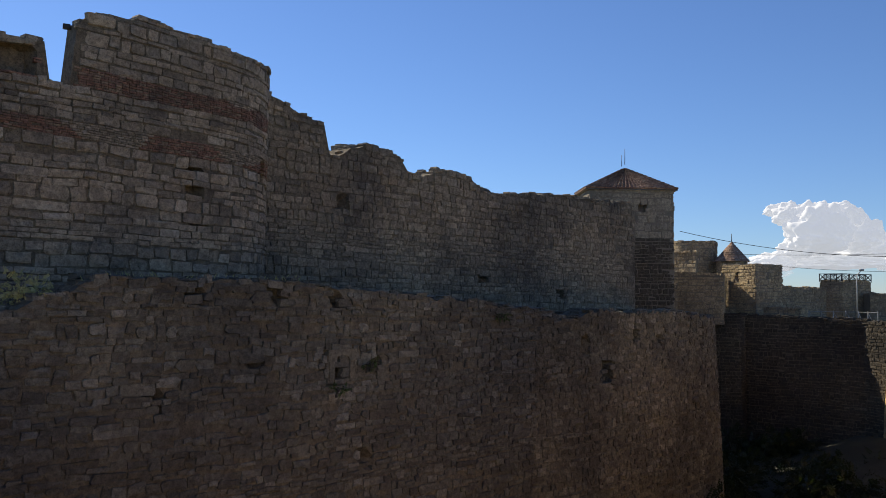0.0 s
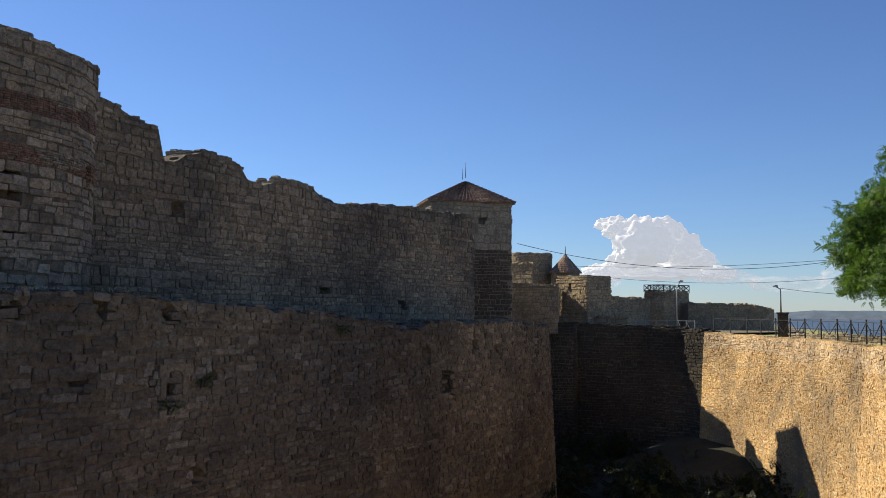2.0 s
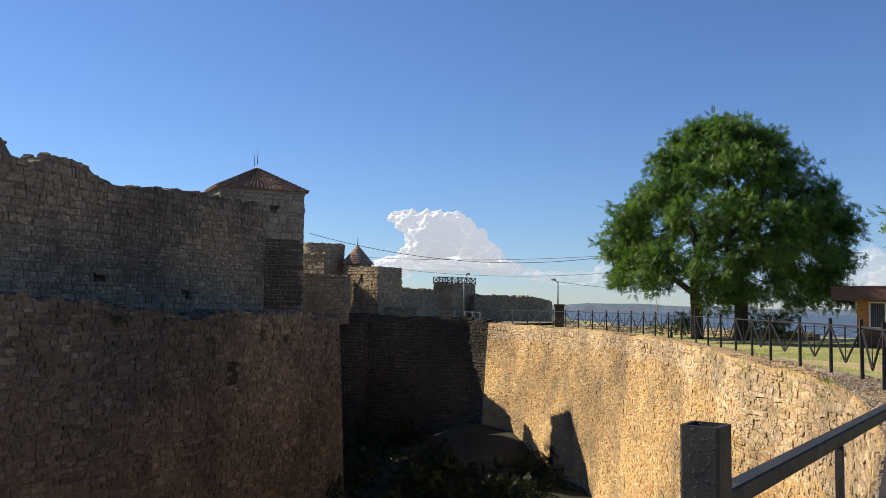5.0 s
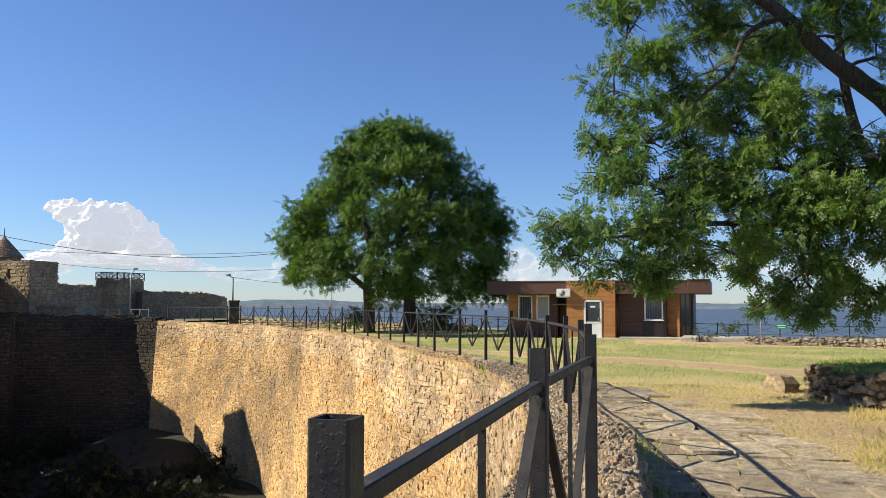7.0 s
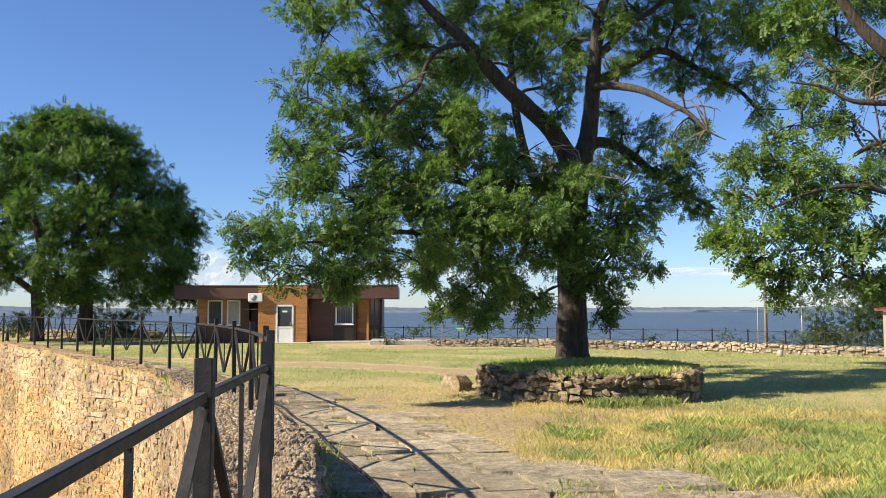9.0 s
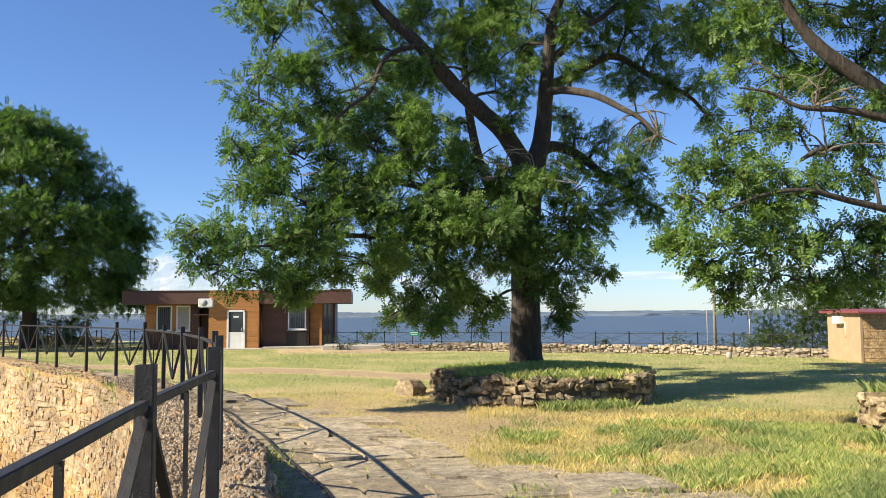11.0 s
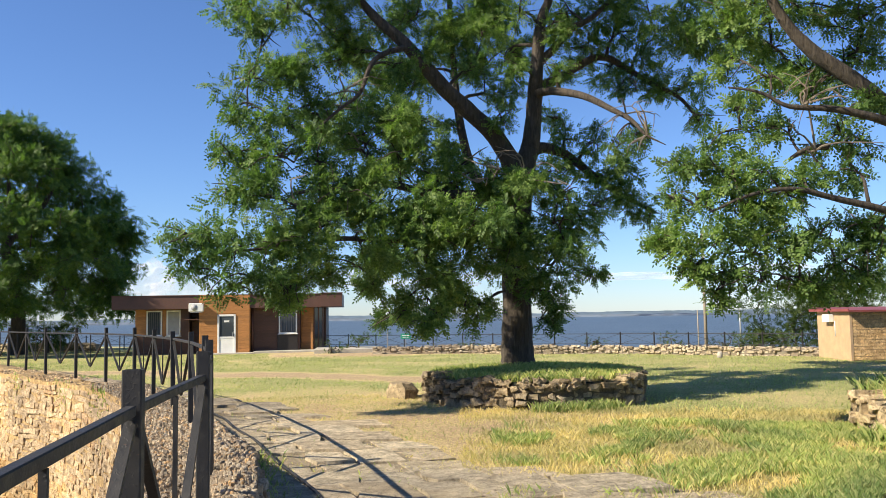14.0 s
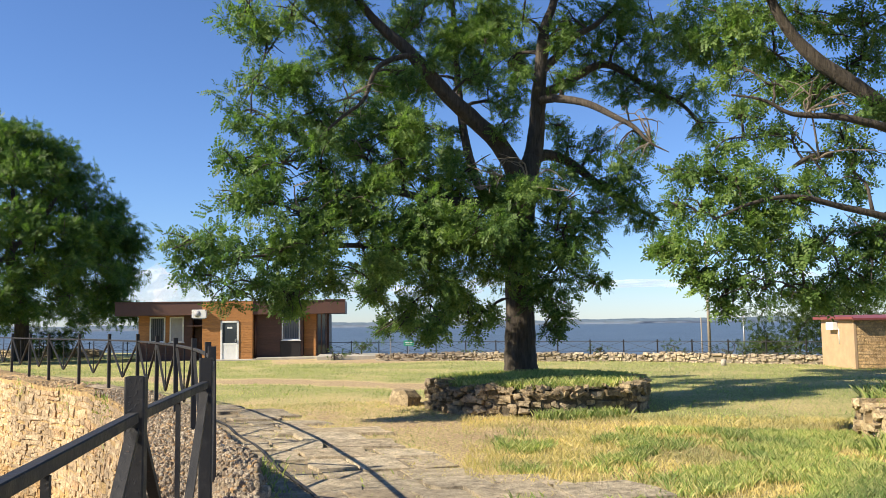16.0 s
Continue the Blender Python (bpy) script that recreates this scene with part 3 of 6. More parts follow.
def cloud(name, lumps, label, mat, sub=5, seed=0.0):
    """A billowing cloud at four kilometres, of lumps (bearing, elevation, half width, half height), in degrees."""
    bm = bmesh.new()
    R = 3900
    k = R * math.pi / 180
    for n, (az, el, hw, hh) in enumerate(lumps):
        c = seen(az, el, R + n * 20)
        right, ahead = at(az + 90, 1), at(az, 1)
        ball = bmesh.ops.create_icosphere(bm, subdivisions=sub, radius=1)
        for q in ball["verts"]:
            d = q.co.normalized()
            o = d * 1.3 + Vector((seed, n * 3.1, 0))
            r = 0.72
            for f, a in ((1.6, 0.40), (3.4, 0.20), (6.5, 0.07)):
                w = noise.noise(o * f)
                r += a * (math.sqrt(w * w + 0.02) - 0.07)
            z = d.z * r if d.z > 0 else d.z * r * 0.55
            q.co = c + right * (d.x * r * hw * k) + ahead * (d.y * r * hw * k * 0.7) + Vector((0, 0, z * hh * k))
    me = bpy.data.meshes.new(name)
    bm.to_mesh(me)
    bm.free()
    me.materials.append(mat)
    me.polygons.foreach_set("use_smooth", [True] * len(me.polygons))
    thing(name, me, label, "cloud", kind="structure")


cloud("cloud", [(51.3, 4.3, 2.2, 2.4), (49.6, 5.4, 1.3, 1.1), (48.7, 5.8, 0.8, 0.6), (52.6, 5.0, 1.4, 1.5), (53.6, 4.0, 1.7, 1.5), (54.6, 3.4, 1.4, 1.0), (50.2, 3.4, 1.5, 1.3), (48.6, 2.5, 1.8, 0.9), (47.2, 2.2, 1.3, 0.6), (52.4, 2.6, 3.2, 0.9), (55.6, 2.5, 1.8, 0.8)], "tall white cumulus cloud with billowing tops", M_CLOUD, 5, 2.0)
cloud("cloud", [(48.0, 2.0, 1.8, 0.7), (56.5, 2.2, 2.2, 0.6), (60.0, 1.8, 2.6, 0.7), (64.0, 2.2, 2.4, 1.1)], "low bank of thin white cloud", M_WISP, 5, 5.0)
cloud("cloud", [(78.5, 2.3, 1.7, 1.7), (80.5, 1.8, 2.2, 1.2), (75.0, 1.8, 2.5, 0.9)], "low bank of white cumulus cloud", M_WISP, 5, 7.0)
cloud("cloud", [(92.0, 2.4, 3.0, 0.9), (97.0, 2.0, 3.5, 0.6), (101.0, 2.6, 2.2, 0.5)], "thin bank of white cloud above the water", M_WISP, 4, 8.0)
cloud("cloud", [(110.0, 2.3, 4.0, 0.35), (115.0, 2.1, 3.0, 0.4), (119.0, 2.6, 3.0, 0.3)], "thin bank of white cloud above the water", M_WISP, 4, 9.0)

# ---------------------------------------------------------------- moat
counterscarp = Line(edge_pts, -1)
masonry("wall_counterscarp", counterscarp, lambda s: COPING + 0.05 * noise.noise(Vector((s * 0.8, 2, 0))), -11.5, 0.17, 0.5,
        [M_OCHRE, M_COPING], M_MORTAR_OCHRE, "sunlit ochre limestone moat wall with grey coping stones", batter=0.07, thick=1.13, rough=0.36,
        out=(-0.022, 0.016), seed=11, gap=0.004, joint=0.026, vary=0.5, warp=0.2, jz=0.25, near=(38, 52, -2.2, 0.4), miss=0.012, crown=False, cap=-1.0)

far_end = Line([tuple(at(55.5, 81.6).xy), tuple(at(53.7, 84).xy), tuple(at(51, 85.5).xy), tuple(at(46.8, 87).xy), tuple(at(46.6, 84.5).xy), tuple(at(43, 86).xy)], -1)
masonry("wall_moat_end", far_end, ragged([(0, 0.4), (3, 0.65), (20, 1.0)], 0.08, 0.6, 3), -11.5, 0.3, 0.55, [M_SHADERUBBLE], M_MORTAR_DARK,
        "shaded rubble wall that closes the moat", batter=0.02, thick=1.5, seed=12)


def build_moat_floor():
    V, F = [], []
    xs = np.arange(-40, 90, 2.0)
    ys = np.arange(-4, 96, 2.0)
    for x in xs:
        for y in ys:
            z = -11.3 + 1.1 * noise.noise(Vector((x * 0.12, y * 0.12, 1))) + 0.4 * noise.noise(Vector((x * 0.4, y * 0.4, 5)))
            p = Vector((x, y)) - Vector((64.5, 44))
            z += 2.4 * math.exp(-(p.length / 7) ** 2)
            V.append((x, y, z))
    n = len(ys)
    for i in range(len(xs) - 1):
        for k in range(n - 1):
            F.append((i * n + k, (i + 1) * n + k, (i + 1) * n + k + 1, i * n + k + 1))
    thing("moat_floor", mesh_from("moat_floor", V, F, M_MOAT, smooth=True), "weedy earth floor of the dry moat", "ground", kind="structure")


build_moat_floor()


# ---------------------------------------------------------------- fortress
SL = 0.386           # the walls' slope in plan


def on_wall(az, c):
    d = c / (math.cos(radians(az)) - SL * math.sin(radians(az)))
    return d * math.sin(radians(az))


def wall_profile(c, x0, rows):
    """Rows of bearing and elevation to points of distance along the wall and height."""
    k = math.sqrt(1 + SL * SL)
    out = []
    for az, el in rows:
        x = on_wall(az, c)
        d = math.hypot(x, c + SL * x)
        out.append(((x - x0) * k, EYE + d * math.tan(radians(el))))
    return out


def wall_s(az, c, x0):
    return (on_wall(az, c) - x0) * math.sqrt(1 + SL * SL)


C1, X1 = 25.1, -22.0
scarp = Line([(X1, C1 + SL * X1), (24.6, C1 + SL * 24.6)], 1)
top1 = ragged([(0, 1.2)] + wall_profile(C1, X1, [(0.5, -0.9), (1.4, -0.2), (3.4, 0.2), (4.4, 1.25), (6.5, 1.3), (10, 1.2), (17.6, 1.25), (19, 0.95), (24, 0.62), (31.7, -0.24), (36, -0.95)]), 0.16, 1.1, 1)
hs = lambda az, el: (wall_s(az, C1, X1), EYE + math.hypot(on_wall(az, C1), C1 + SL * on_wall(az, C1)) * math.tan(radians(el)))
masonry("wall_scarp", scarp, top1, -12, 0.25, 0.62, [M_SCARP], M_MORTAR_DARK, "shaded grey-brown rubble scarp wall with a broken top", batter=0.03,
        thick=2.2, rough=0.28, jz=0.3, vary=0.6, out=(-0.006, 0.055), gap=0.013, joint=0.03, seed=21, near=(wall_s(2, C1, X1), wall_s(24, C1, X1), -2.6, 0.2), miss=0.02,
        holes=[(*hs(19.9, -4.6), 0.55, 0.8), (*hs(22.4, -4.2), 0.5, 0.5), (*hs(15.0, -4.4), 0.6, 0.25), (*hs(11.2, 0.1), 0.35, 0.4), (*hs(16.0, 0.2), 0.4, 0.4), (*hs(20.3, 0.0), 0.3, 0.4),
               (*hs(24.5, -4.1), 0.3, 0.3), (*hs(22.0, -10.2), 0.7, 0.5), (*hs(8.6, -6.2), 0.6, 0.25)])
base_tower = Line([(21.5, 33.5), (24.6, 34.15)] + rounded([(24.6, 34.15), (33.0, 37.2), (40.9, 40.6), (43.0, 43.5), (44.5, 52), (45.0, 64)], 3), 1)
top2 = ragged([(0, 1.5), (3, 1.1), (6, 1.6), (9, 1.35), (14, 1.5), (17, 1.3), (22, 1.15), (40, 1.1)], 0.16, 0.9, 5)
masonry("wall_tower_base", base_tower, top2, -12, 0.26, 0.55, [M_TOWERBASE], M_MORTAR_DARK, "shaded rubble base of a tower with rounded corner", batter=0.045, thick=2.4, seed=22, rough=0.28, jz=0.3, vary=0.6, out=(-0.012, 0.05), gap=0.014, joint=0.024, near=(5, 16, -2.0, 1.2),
        miss=0.025, holes=[(4.5, 0.0, 0.5, 0.9), (6.5, -1.6, 0.8, 1.2), (9.5, 0.2, 0.4, 0.5), (12.0, 0.0, 0.35, 0.6), (18.2, -0.1, 0.35, 0.9)])

C2, X2 = 34.6, 10.4
curtain = Line([(X2, C2 + SL * X2), (on_wall(40.0, C2), C2 + SL * on_wall(40.0, C2))], 1)
top3 = ragged(wall_profile(C2, X2, [(15.7, 13.4), (16.6, 12.9), (17.6, 12.4), (19.1, 11.75), (19.2, 9.5), (20.2, 9.6), (20.9, 10.1), (22.3, 10.45), (24.2, 9.8), (24.6, 9.0), (25.3, 8.4), (25.9, 8.4),
                                    (26.4, 8.6), (27.7, 8.8), (29.0, 8.5), (29.5, 7.9), (30.3, 7.3), (31.0, 7.15), (35.0, 7.2), (36.5, 6.9), (40, 6.6)]), 0.12, 1.4, 2)
hc = lambda az, el: (wall_s(az, C2, X2), EYE + math.hypot(on_wall(az, C2), C2 + SL * on_wall(az, C2)) * math.tan(radians(el)))
masonry("wall_curtain", curtain, top3, -0.5, 0.33, 0.62, [M_CURTAIN], M_MORTAR_DARK, "shaded ashlar curtain wall with ruined merlons", thick=2.4, seed=23, rough=0.2, vary=0.55, gap=0.012, joint=0.028, out=(0.0, 0.045),
        holes=[(*hc(20.3, 6.6), 0.7, 0.6), (*hc(30.0, 1.5), 0.8, 0.45), (*hc(35.2, 0.6), 0.8, 0.5)], near=(wall_s(19, C2, X2), wall_s(32, C2, X2), 7.0, 11), miss=0.01)
end_face = Line([(curtain.p[-1].x, curtain.p[-1].y), (curtain.p[-1].x - 2.0, curtain.p[-1].y + 5.2)], 1)
masonry("wall_curtain_end", end_face, ragged([(0, 7.7), (5.2, 7.6)], 0.1), -0.5, 0.33, 0.6, [M_CURTAIN], M_MORTAR_DARK, "end face of the ashlar curtain wall", thick=1.5, seed=26)

# the parapet's setback behind the curtain's broken front
C3 = 37.4
backwall = Line([(13, C3 + SL * 13), (on_wall(36.5, C3), C3 + SL * on_wall(36.5, C3))], 1)
top4 = ragged(wall_profile(C3, 13, [(19.2, 9.7), (20.5, 10.3), (22.4, 10.4), (24.4, 9.5), (25.2, 8.3), (26.2, 8.6), (28.4, 8.6), (29.8, 7.6), (31, 7.2), (36.5, 7.1)]), 0.25, 1.2, 8)
masonry("wall_parapet", backwall, top4, 4.0, 0.33, 0.6, [M_CURTAIN], M_MORTAR_DARK, "broken inner parapet of the curtain wall", thick=1.0, seed=27)

CB = 31.2
bastion = Line([(-34, CB - SL * 34 + 4), (-20, CB - SL * 20)] + rounded([(-20, CB - SL * 20), (-4, CB - SL * 4 - 0.4), (6.6, 33.3), (9.7, 35.4), (10.6, 39.0)], 2), 1)
# heights by bearing, found along the line itself
prof = [(-30, 15.0), (1.55, 15.45), (1.6, 13.0), (3.1, 13.0), (3.15, 16.7), (4.2, 17.4), (5.0, 17.35), (8.8, 17.2), (12.4, 16.3), (14.6, 15.4), (15.35, 14.9), (15.6, 13.6), (17, 13)]
prof_f = table(prof)


def bastion_top(s):
    p, _ = bastion.get(s)
    az = math.degrees(math.atan2(p.x, p.y))
    return EYE + p.length * math.tan(radians(prof_f(az))) + 0.12 * noise.noise(Vector((s * 1.3, 4, 0)))


def bastion_s(az):
    return min((abs(math.degrees(math.atan2(bastion.get(k * 0.05)[0].x, bastion.get(k * 0.05)[0].y)) - az), k * 0.05) for k in range(int(bastion.length / 0.05)))[1]


def hb(az, el):
    s = bastion_s(az)
    return s, EYE + bastion.get(s)[0].length * math.tan(radians(el))


masonry("wall_bastion", bastion, bastion_top, -0.5, 0.33, 0.85, [M_BASTION, M_BRICKRED], M_MORTAR_DARK, "shaded ashlar bastion with red brick bands", thick=0.8, seed=24, rough=0.18, step=0.22, vary=0.55, gap=0.012, joint=0.028, out=(0.0, 0.045),
        bands=[(9.0, 9.8), (7.2, 7.9)], holes=[(*hb(10.7, 7.6), 0.6, 1.1), (*hb(10.95, 4.6), 0.6, 0.6), (*hb(0.3, 14.2), 0.8, 0.9), (*hb(-0.9, 14.2), 0.7, 0.9), (*hb(15.0, 8.6), 0.5, 1.4)],
        near=(bastion_s(3.0), bastion_s(14.0), 9.2, 13), miss=0.008)


def build_terrace():
    """Earth behind the scarp, up to the curtain."""
    V, F = [], []
    for i in range(41):
        x = -26 + 64 * i / 40
        y = C1 + SL * x + 1.2
        for k in range(9):
            z = 0.1 + 0.25 * noise.noise(Vector((x * 0.4, k, 0)))
            if k == 0:
                z = -0.2
            V.append((x - SL * k * 0.5, y + k * 1.7, z))
    for i in range(40):
        for k in range(8):
            F.append((i * 9 + k, (i + 1) * 9 + k, (i + 1) * 9 + k + 1, i * 9 + k + 1))
    thing("terrace", mesh_from("terrace", V, F, M_TERRACE, smooth=True), "dry earth terrace between scarp and curtain wall", "ground", kind="structure")


build_terrace()


def tiled_roof(parent, corners, apex, eave_z, material):
    """A hipped roof of rows of half-round tiles over four corners."""
    bm_v, bm_f = [], []
    for a, b in zip(corners, corners[1:] + corners[:1]):
        a, b = Vector((*a, eave_z)), Vector((*b, eave_z))
        ap = Vector(apex)
        n = 22
        rows = 12
        for r in range(rows):
            t0, t1 = r / rows, (r + 1.12) / rows
            for i in range(n):
                u0, u1 = i / n, (i + 1) / n
                p00, p10 = a.lerp(b, u0).lerp(ap, t0), a.lerp(b, u1).lerp(ap, t0)
                p01, p11 = a.lerp(b, u0).lerp(ap, min(t1, 1)), a.lerp(b, u1).lerp(ap, min(t1, 1))
                nrm = (p10 - p00).cross(p01 - p00)
                if nrm.length < 1e-6:
                    continue
                nrm.normalize()
                if nrm.z < 0:
                    nrm = -nrm
                m0, m1 = (p00 + p10) / 2 + nrm * 0.16, (p01 + p11) / 2 + nrm * 0.10
                k = len(bm_v)
                bm_v += [p00 + nrm * 0.03, m0, p10 + nrm * 0.03, p01, m1, p11, p00 - nrm * 0.05, p10 - nrm * 0.05]
                bm_f += [(k, k + 1, k + 4, k + 3), (k + 1, k + 2, k + 5, k + 4), (k, k + 6, k + 7, k + 2, k + 1)]
    ob = part("roof", mesh_from("roof", bm_v, bm_f, material), parent, "red-brown clay tile hipped roof")
    ob["kind"] = "stuff"
    under = [Vector((*c, eave_z - 0.12)) for c in corners] + [Vector(apex) - Vector((0, 0, 0.25))]
    part("soffit", mesh_from("soffit", under, [(0, 1, 2, 3), (0, 1, 4), (1, 2, 4), (2, 3, 4), (3, 0, 4)], M_POLE), ob)


def square_tower(name, corner, az_left, left, az_right, right, zb, zt, mat, label, course=0.35, length=0.6, seed=1, holes=(), thick=0.8, cap=None, step=0.45):
    """A tower whose nearest corner and two visible walls are given; the walls go on round it."""
    c = Vector((corner.x, corner.y))
    l = Vector(at(az_left, left).xy)
    r = Vector(at(az_right, right).xy)
    pts = [tuple(c + l + r), tuple(c + l), tuple(c), tuple(c + r), tuple(c + l + r)]
    line = Line(pts, -1 if (c + l - c).cross(r) > 0 else 1)
    test, nn = line.get(right + left * 0.5)
    if nn.dot(test - (c + (l + r) / 2)) < 0:
        line.side = -line.side
    core = masonry(name, line, lambda s: zt + 0.12 * noise.noise(Vector((s, seed, 0))), zb, course, length, mat if isinstance(mat, list) else [mat], M_MORTAR_FAR, label, thick=thick, seed=seed, holes=holes, rough=0.1, out=(-0.01, 0.012), gap=0.01, cap=cap, crown=False, step=step)
    return core, [tuple(c + l + r), tuple(c + l), tuple(c), tuple(c + r)]


HC = at(42.55, 75.0)
# Below the cap, darker stones paint the shade on the tower's lower half.
hip, hip_corners = square_tower("tower_wall_hip", HC, 295, 7.4, 25, 4.6, -0.5, 11.7, [M_SHADESTONE, M_PLASTER], "square stone tower under a tiled roof", 0.34, 0.62, 31,
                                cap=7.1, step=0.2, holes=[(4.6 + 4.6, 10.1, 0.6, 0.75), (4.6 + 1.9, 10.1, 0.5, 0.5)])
mid = sum((Vector(c) for c in hip_corners), Vector((0, 0))) / 4
eaves = [tuple(mid + (Vector(c) - mid) * 1.08) for c in hip_corners]
tiled_roof(hip, eaves, (mid.x, mid.y, 13.8), 11.75, M_ROOFTILE)
part("lightning_rod", tube_mesh("lightning_rod", [(mid.x, mid.y, 14.2), (mid.x, mid.y, 15.6)], [0.035, 0.02], M_IRON, 6), hip)
part("lightning_rod", tube_mesh("lightning_rod", [(mid.x - 0.35, mid.y, 14.0), (mid.x - 0.35, mid.y, 15.0)], [0.03, 0.02], M_IRON, 6), hip)


def round_line(c, r, n=24):
    return Line([(c.x + r * math.cos(2 * math.pi * k / n), c.y - r * math.sin(2 * math.pi * k / n)) for k in range(n + 1)], -1)


t1 = at(43.8, 96)
masonry("tower_wall_round", round_line(t1, 2.4), lambda s: EYE + 6.55 + 0.1 * noise.noise(Vector((s, 0, 0))), 0, 0.35, 0.6, [M_FARSTONE], M_MORTAR_FAR, "round stone tower in the distance", thick=0.6, out=(-0.01, 0.015), gap=0.01, seed=32)
masonry("tower_wall_low", Line([tuple(at(42.2, 88).xy), tuple(at(43.9, 86).xy), tuple(at(44.0, 92).xy)], 1), lambda s: EYE + 88 * math.tan(radians(3.3)), 0, 0.35, 0.6, [M_FARSTONE], M_MORTAR_FAR, "low turret before the round tower", thick=0.8, out=(-0.01, 0.015), gap=0.01, seed=33)
# The high first stretch, unseen behind the hip tower, is added to shade the moat.
masonry("wall_link", Line([tuple(at(40.0, 80.5).xy), tuple(at(42.6, 84).xy), tuple(at(45.6, 84).xy), tuple(at(45.7, 90).xy)], 1), ragged([(0, EYE + 84 * math.tan(radians(5.1))), (4.8, EYE + 84 * math.tan(radians(5.0))), (5.0, EYE + 84 * math.tan(radians(1.95))), (9, EYE + 84 * math.tan(radians(1.85)))], 0.15), 0, 0.35, 0.6, [M_FARSTONE], M_MORTAR_FAR, "stone wall that links the towers, with an added unseen high end", thick=0.9, out=(-0.01, 0.015), gap=0.01, seed=34)
cone_c = at(46.1, 94)
cone_wall = masonry("tower_wall_cone", round_line(cone_c, 1.55), lambda s: EYE + 94 * math.tan(radians(2.75)), 0, 0.35, 0.6, [M_FARSTONE], M_MORTAR_FAR, "small round turret under a conical roof", thick=0.5, out=(-0.01, 0.015), gap=0.01, seed=35)


def cone_roof(c, r, z0, z1, parent):
    V, F = [], []
    n, rows = 26, 9
    for k in range(rows):
        ra, rb = r * (1 - k / rows), r * (1 - (k + 1.1) / rows)
        za, zb = z0 + (z1 - z0) * k / rows, z0 + (z1 - z0) * (k + 1.1) / rows
        for i in range(n):
            a0, a1 = 2 * math.pi * i / n, 2 * math.pi * (i + 0.94) / n
            q = len(V)
            V += [(c.x + math.cos(a) * rr, c.y + math.sin(a) * rr, zz) for a, rr, zz in ((a0, ra + 0.04, za), (a1, ra + 0.04, za), (a1, max(rb, 0), zb), (a0, max(rb, 0), zb))]
            F.append((q, q + 1, q + 2, q + 3))
    q = part("roof", mesh_from("roof", V, F, M_ROOFTILE), parent, "conical red-brown tiled roof")
    q["kind"] = "stuff"


cone_roof(cone_c, 1.85, EYE + 94 * math.tan(radians(2.7)), EYE + 94 * math.tan(radians(4.0)), cone_wall)
part("finial", tube_mesh("finial", [(cone_c.x, cone_c.y, EYE + 6.5), (cone_c.x, cone_c.y, EYE + 7.4)], [0.05, 0.03], M_IRON, 6), cone_wall)

square_tower("tower_wall_square", at(47.55, 88), 358, 4.4, 88, 3.9, 0, EYE + 88 * math.tan(radians(2.62)), M_FARSTONE, "square stone tower with arrow slits, its flank in sun", 0.33, 0.55, 36,
             holes=[(3.9 + 2.0, 4.6, 0.35, 0.9), (3.9 + 4.4 + 1.6, 4.6, 0.35, 0.9)])
masonry("wall_far_curtain", Line([tuple(at(49.0, 92).xy), tuple(at(51.6, 97).xy)], 1), ragged([(0, EYE + 92 * math.tan(radians(1.12))), (8, EYE + 97 * math.tan(radians(0.95)))], 0.1), 0, 0.33, 0.55, [M_FARSTONE], M_MORTAR_FAR, "distant stone curtain wall", thick=1.0, out=(-0.01, 0.015), gap=0.01, seed=37)
plat, plat_corners = square_tower("tower_wall_platform", at(52.5, 98), 340, 2.3, 92, 4.4, 0, EYE + 98 * math.tan(radians(1.5)), M_FARSTONE, "low square tower with a railed viewing platform", 0.33, 0.55, 38)
for a, b in zip(plat_corners, plat_corners[1:] + plat_corners[:1]):
    zt = EYE + 98 * math.tan(radians(1.5))
    for hgt in (0.1, 0.75):
        part("railing_bar", bar_mesh("railing_bar", (*a, zt + hgt), (*b, zt + hgt), 0.06, 0.06, M_IRON), plat)
    for k in range(4):
        p, q = Vector(a).lerp(Vector(b), k / 4), Vector(a).lerp(Vector(b), (k + 1) / 4)
        part("railing_post", bar_mesh("railing_post", (*p, zt - 0.1), (*p, zt + 0.78), 0.07, 0.07, M_IRON), plat)
        part("railing_brace", bar_mesh("railing_brace", (*p, zt + 0.1), (*q, zt + 0.75), 0.05, 0.05, M_IRON), plat)
        part("railing_brace", bar_mesh("railing_brace", (*p, zt + 0.75), (*q, zt + 0.1), 0.05, 0.05, M_IRON), plat)
masonry("wall_far_end", Line([tuple(at(54.0, 99).xy), tuple(at(56.5, 101).xy), tuple(at(58.9, 103).xy), tuple(at(59.2, 106).xy)], 1),
        ragged([(0, EYE + 99 * math.tan(radians(0.72))), (7, EYE + 103 * math.tan(radians(0.66))), (9.5, EYE + 103 * math.tan(radians(0.4)))], 0.1), 0, 0.33, 0.55, [M_FARSTONE], M_MORTAR_FAR, "long low stone wall in the distance", thick=1.6, out=(-0.01, 0.015), gap=0.01, seed=39)
masonry("wall_low_parapet", Line([tuple(at(45.5, 90).xy), tuple(at(50.2, 88).xy), tuple(at(50.6, 92).xy)], 1), lambda s: 1.65 + 0.08 * noise.noise(Vector((s, 0, 3))), -0.5, 0.3, 0.5, [M_FARSTONE], M_MORTAR_FAR, "low parapet wall at the end of the moat", thick=0.6, out=(-0.01, 0.015), gap=0.01, seed=40)

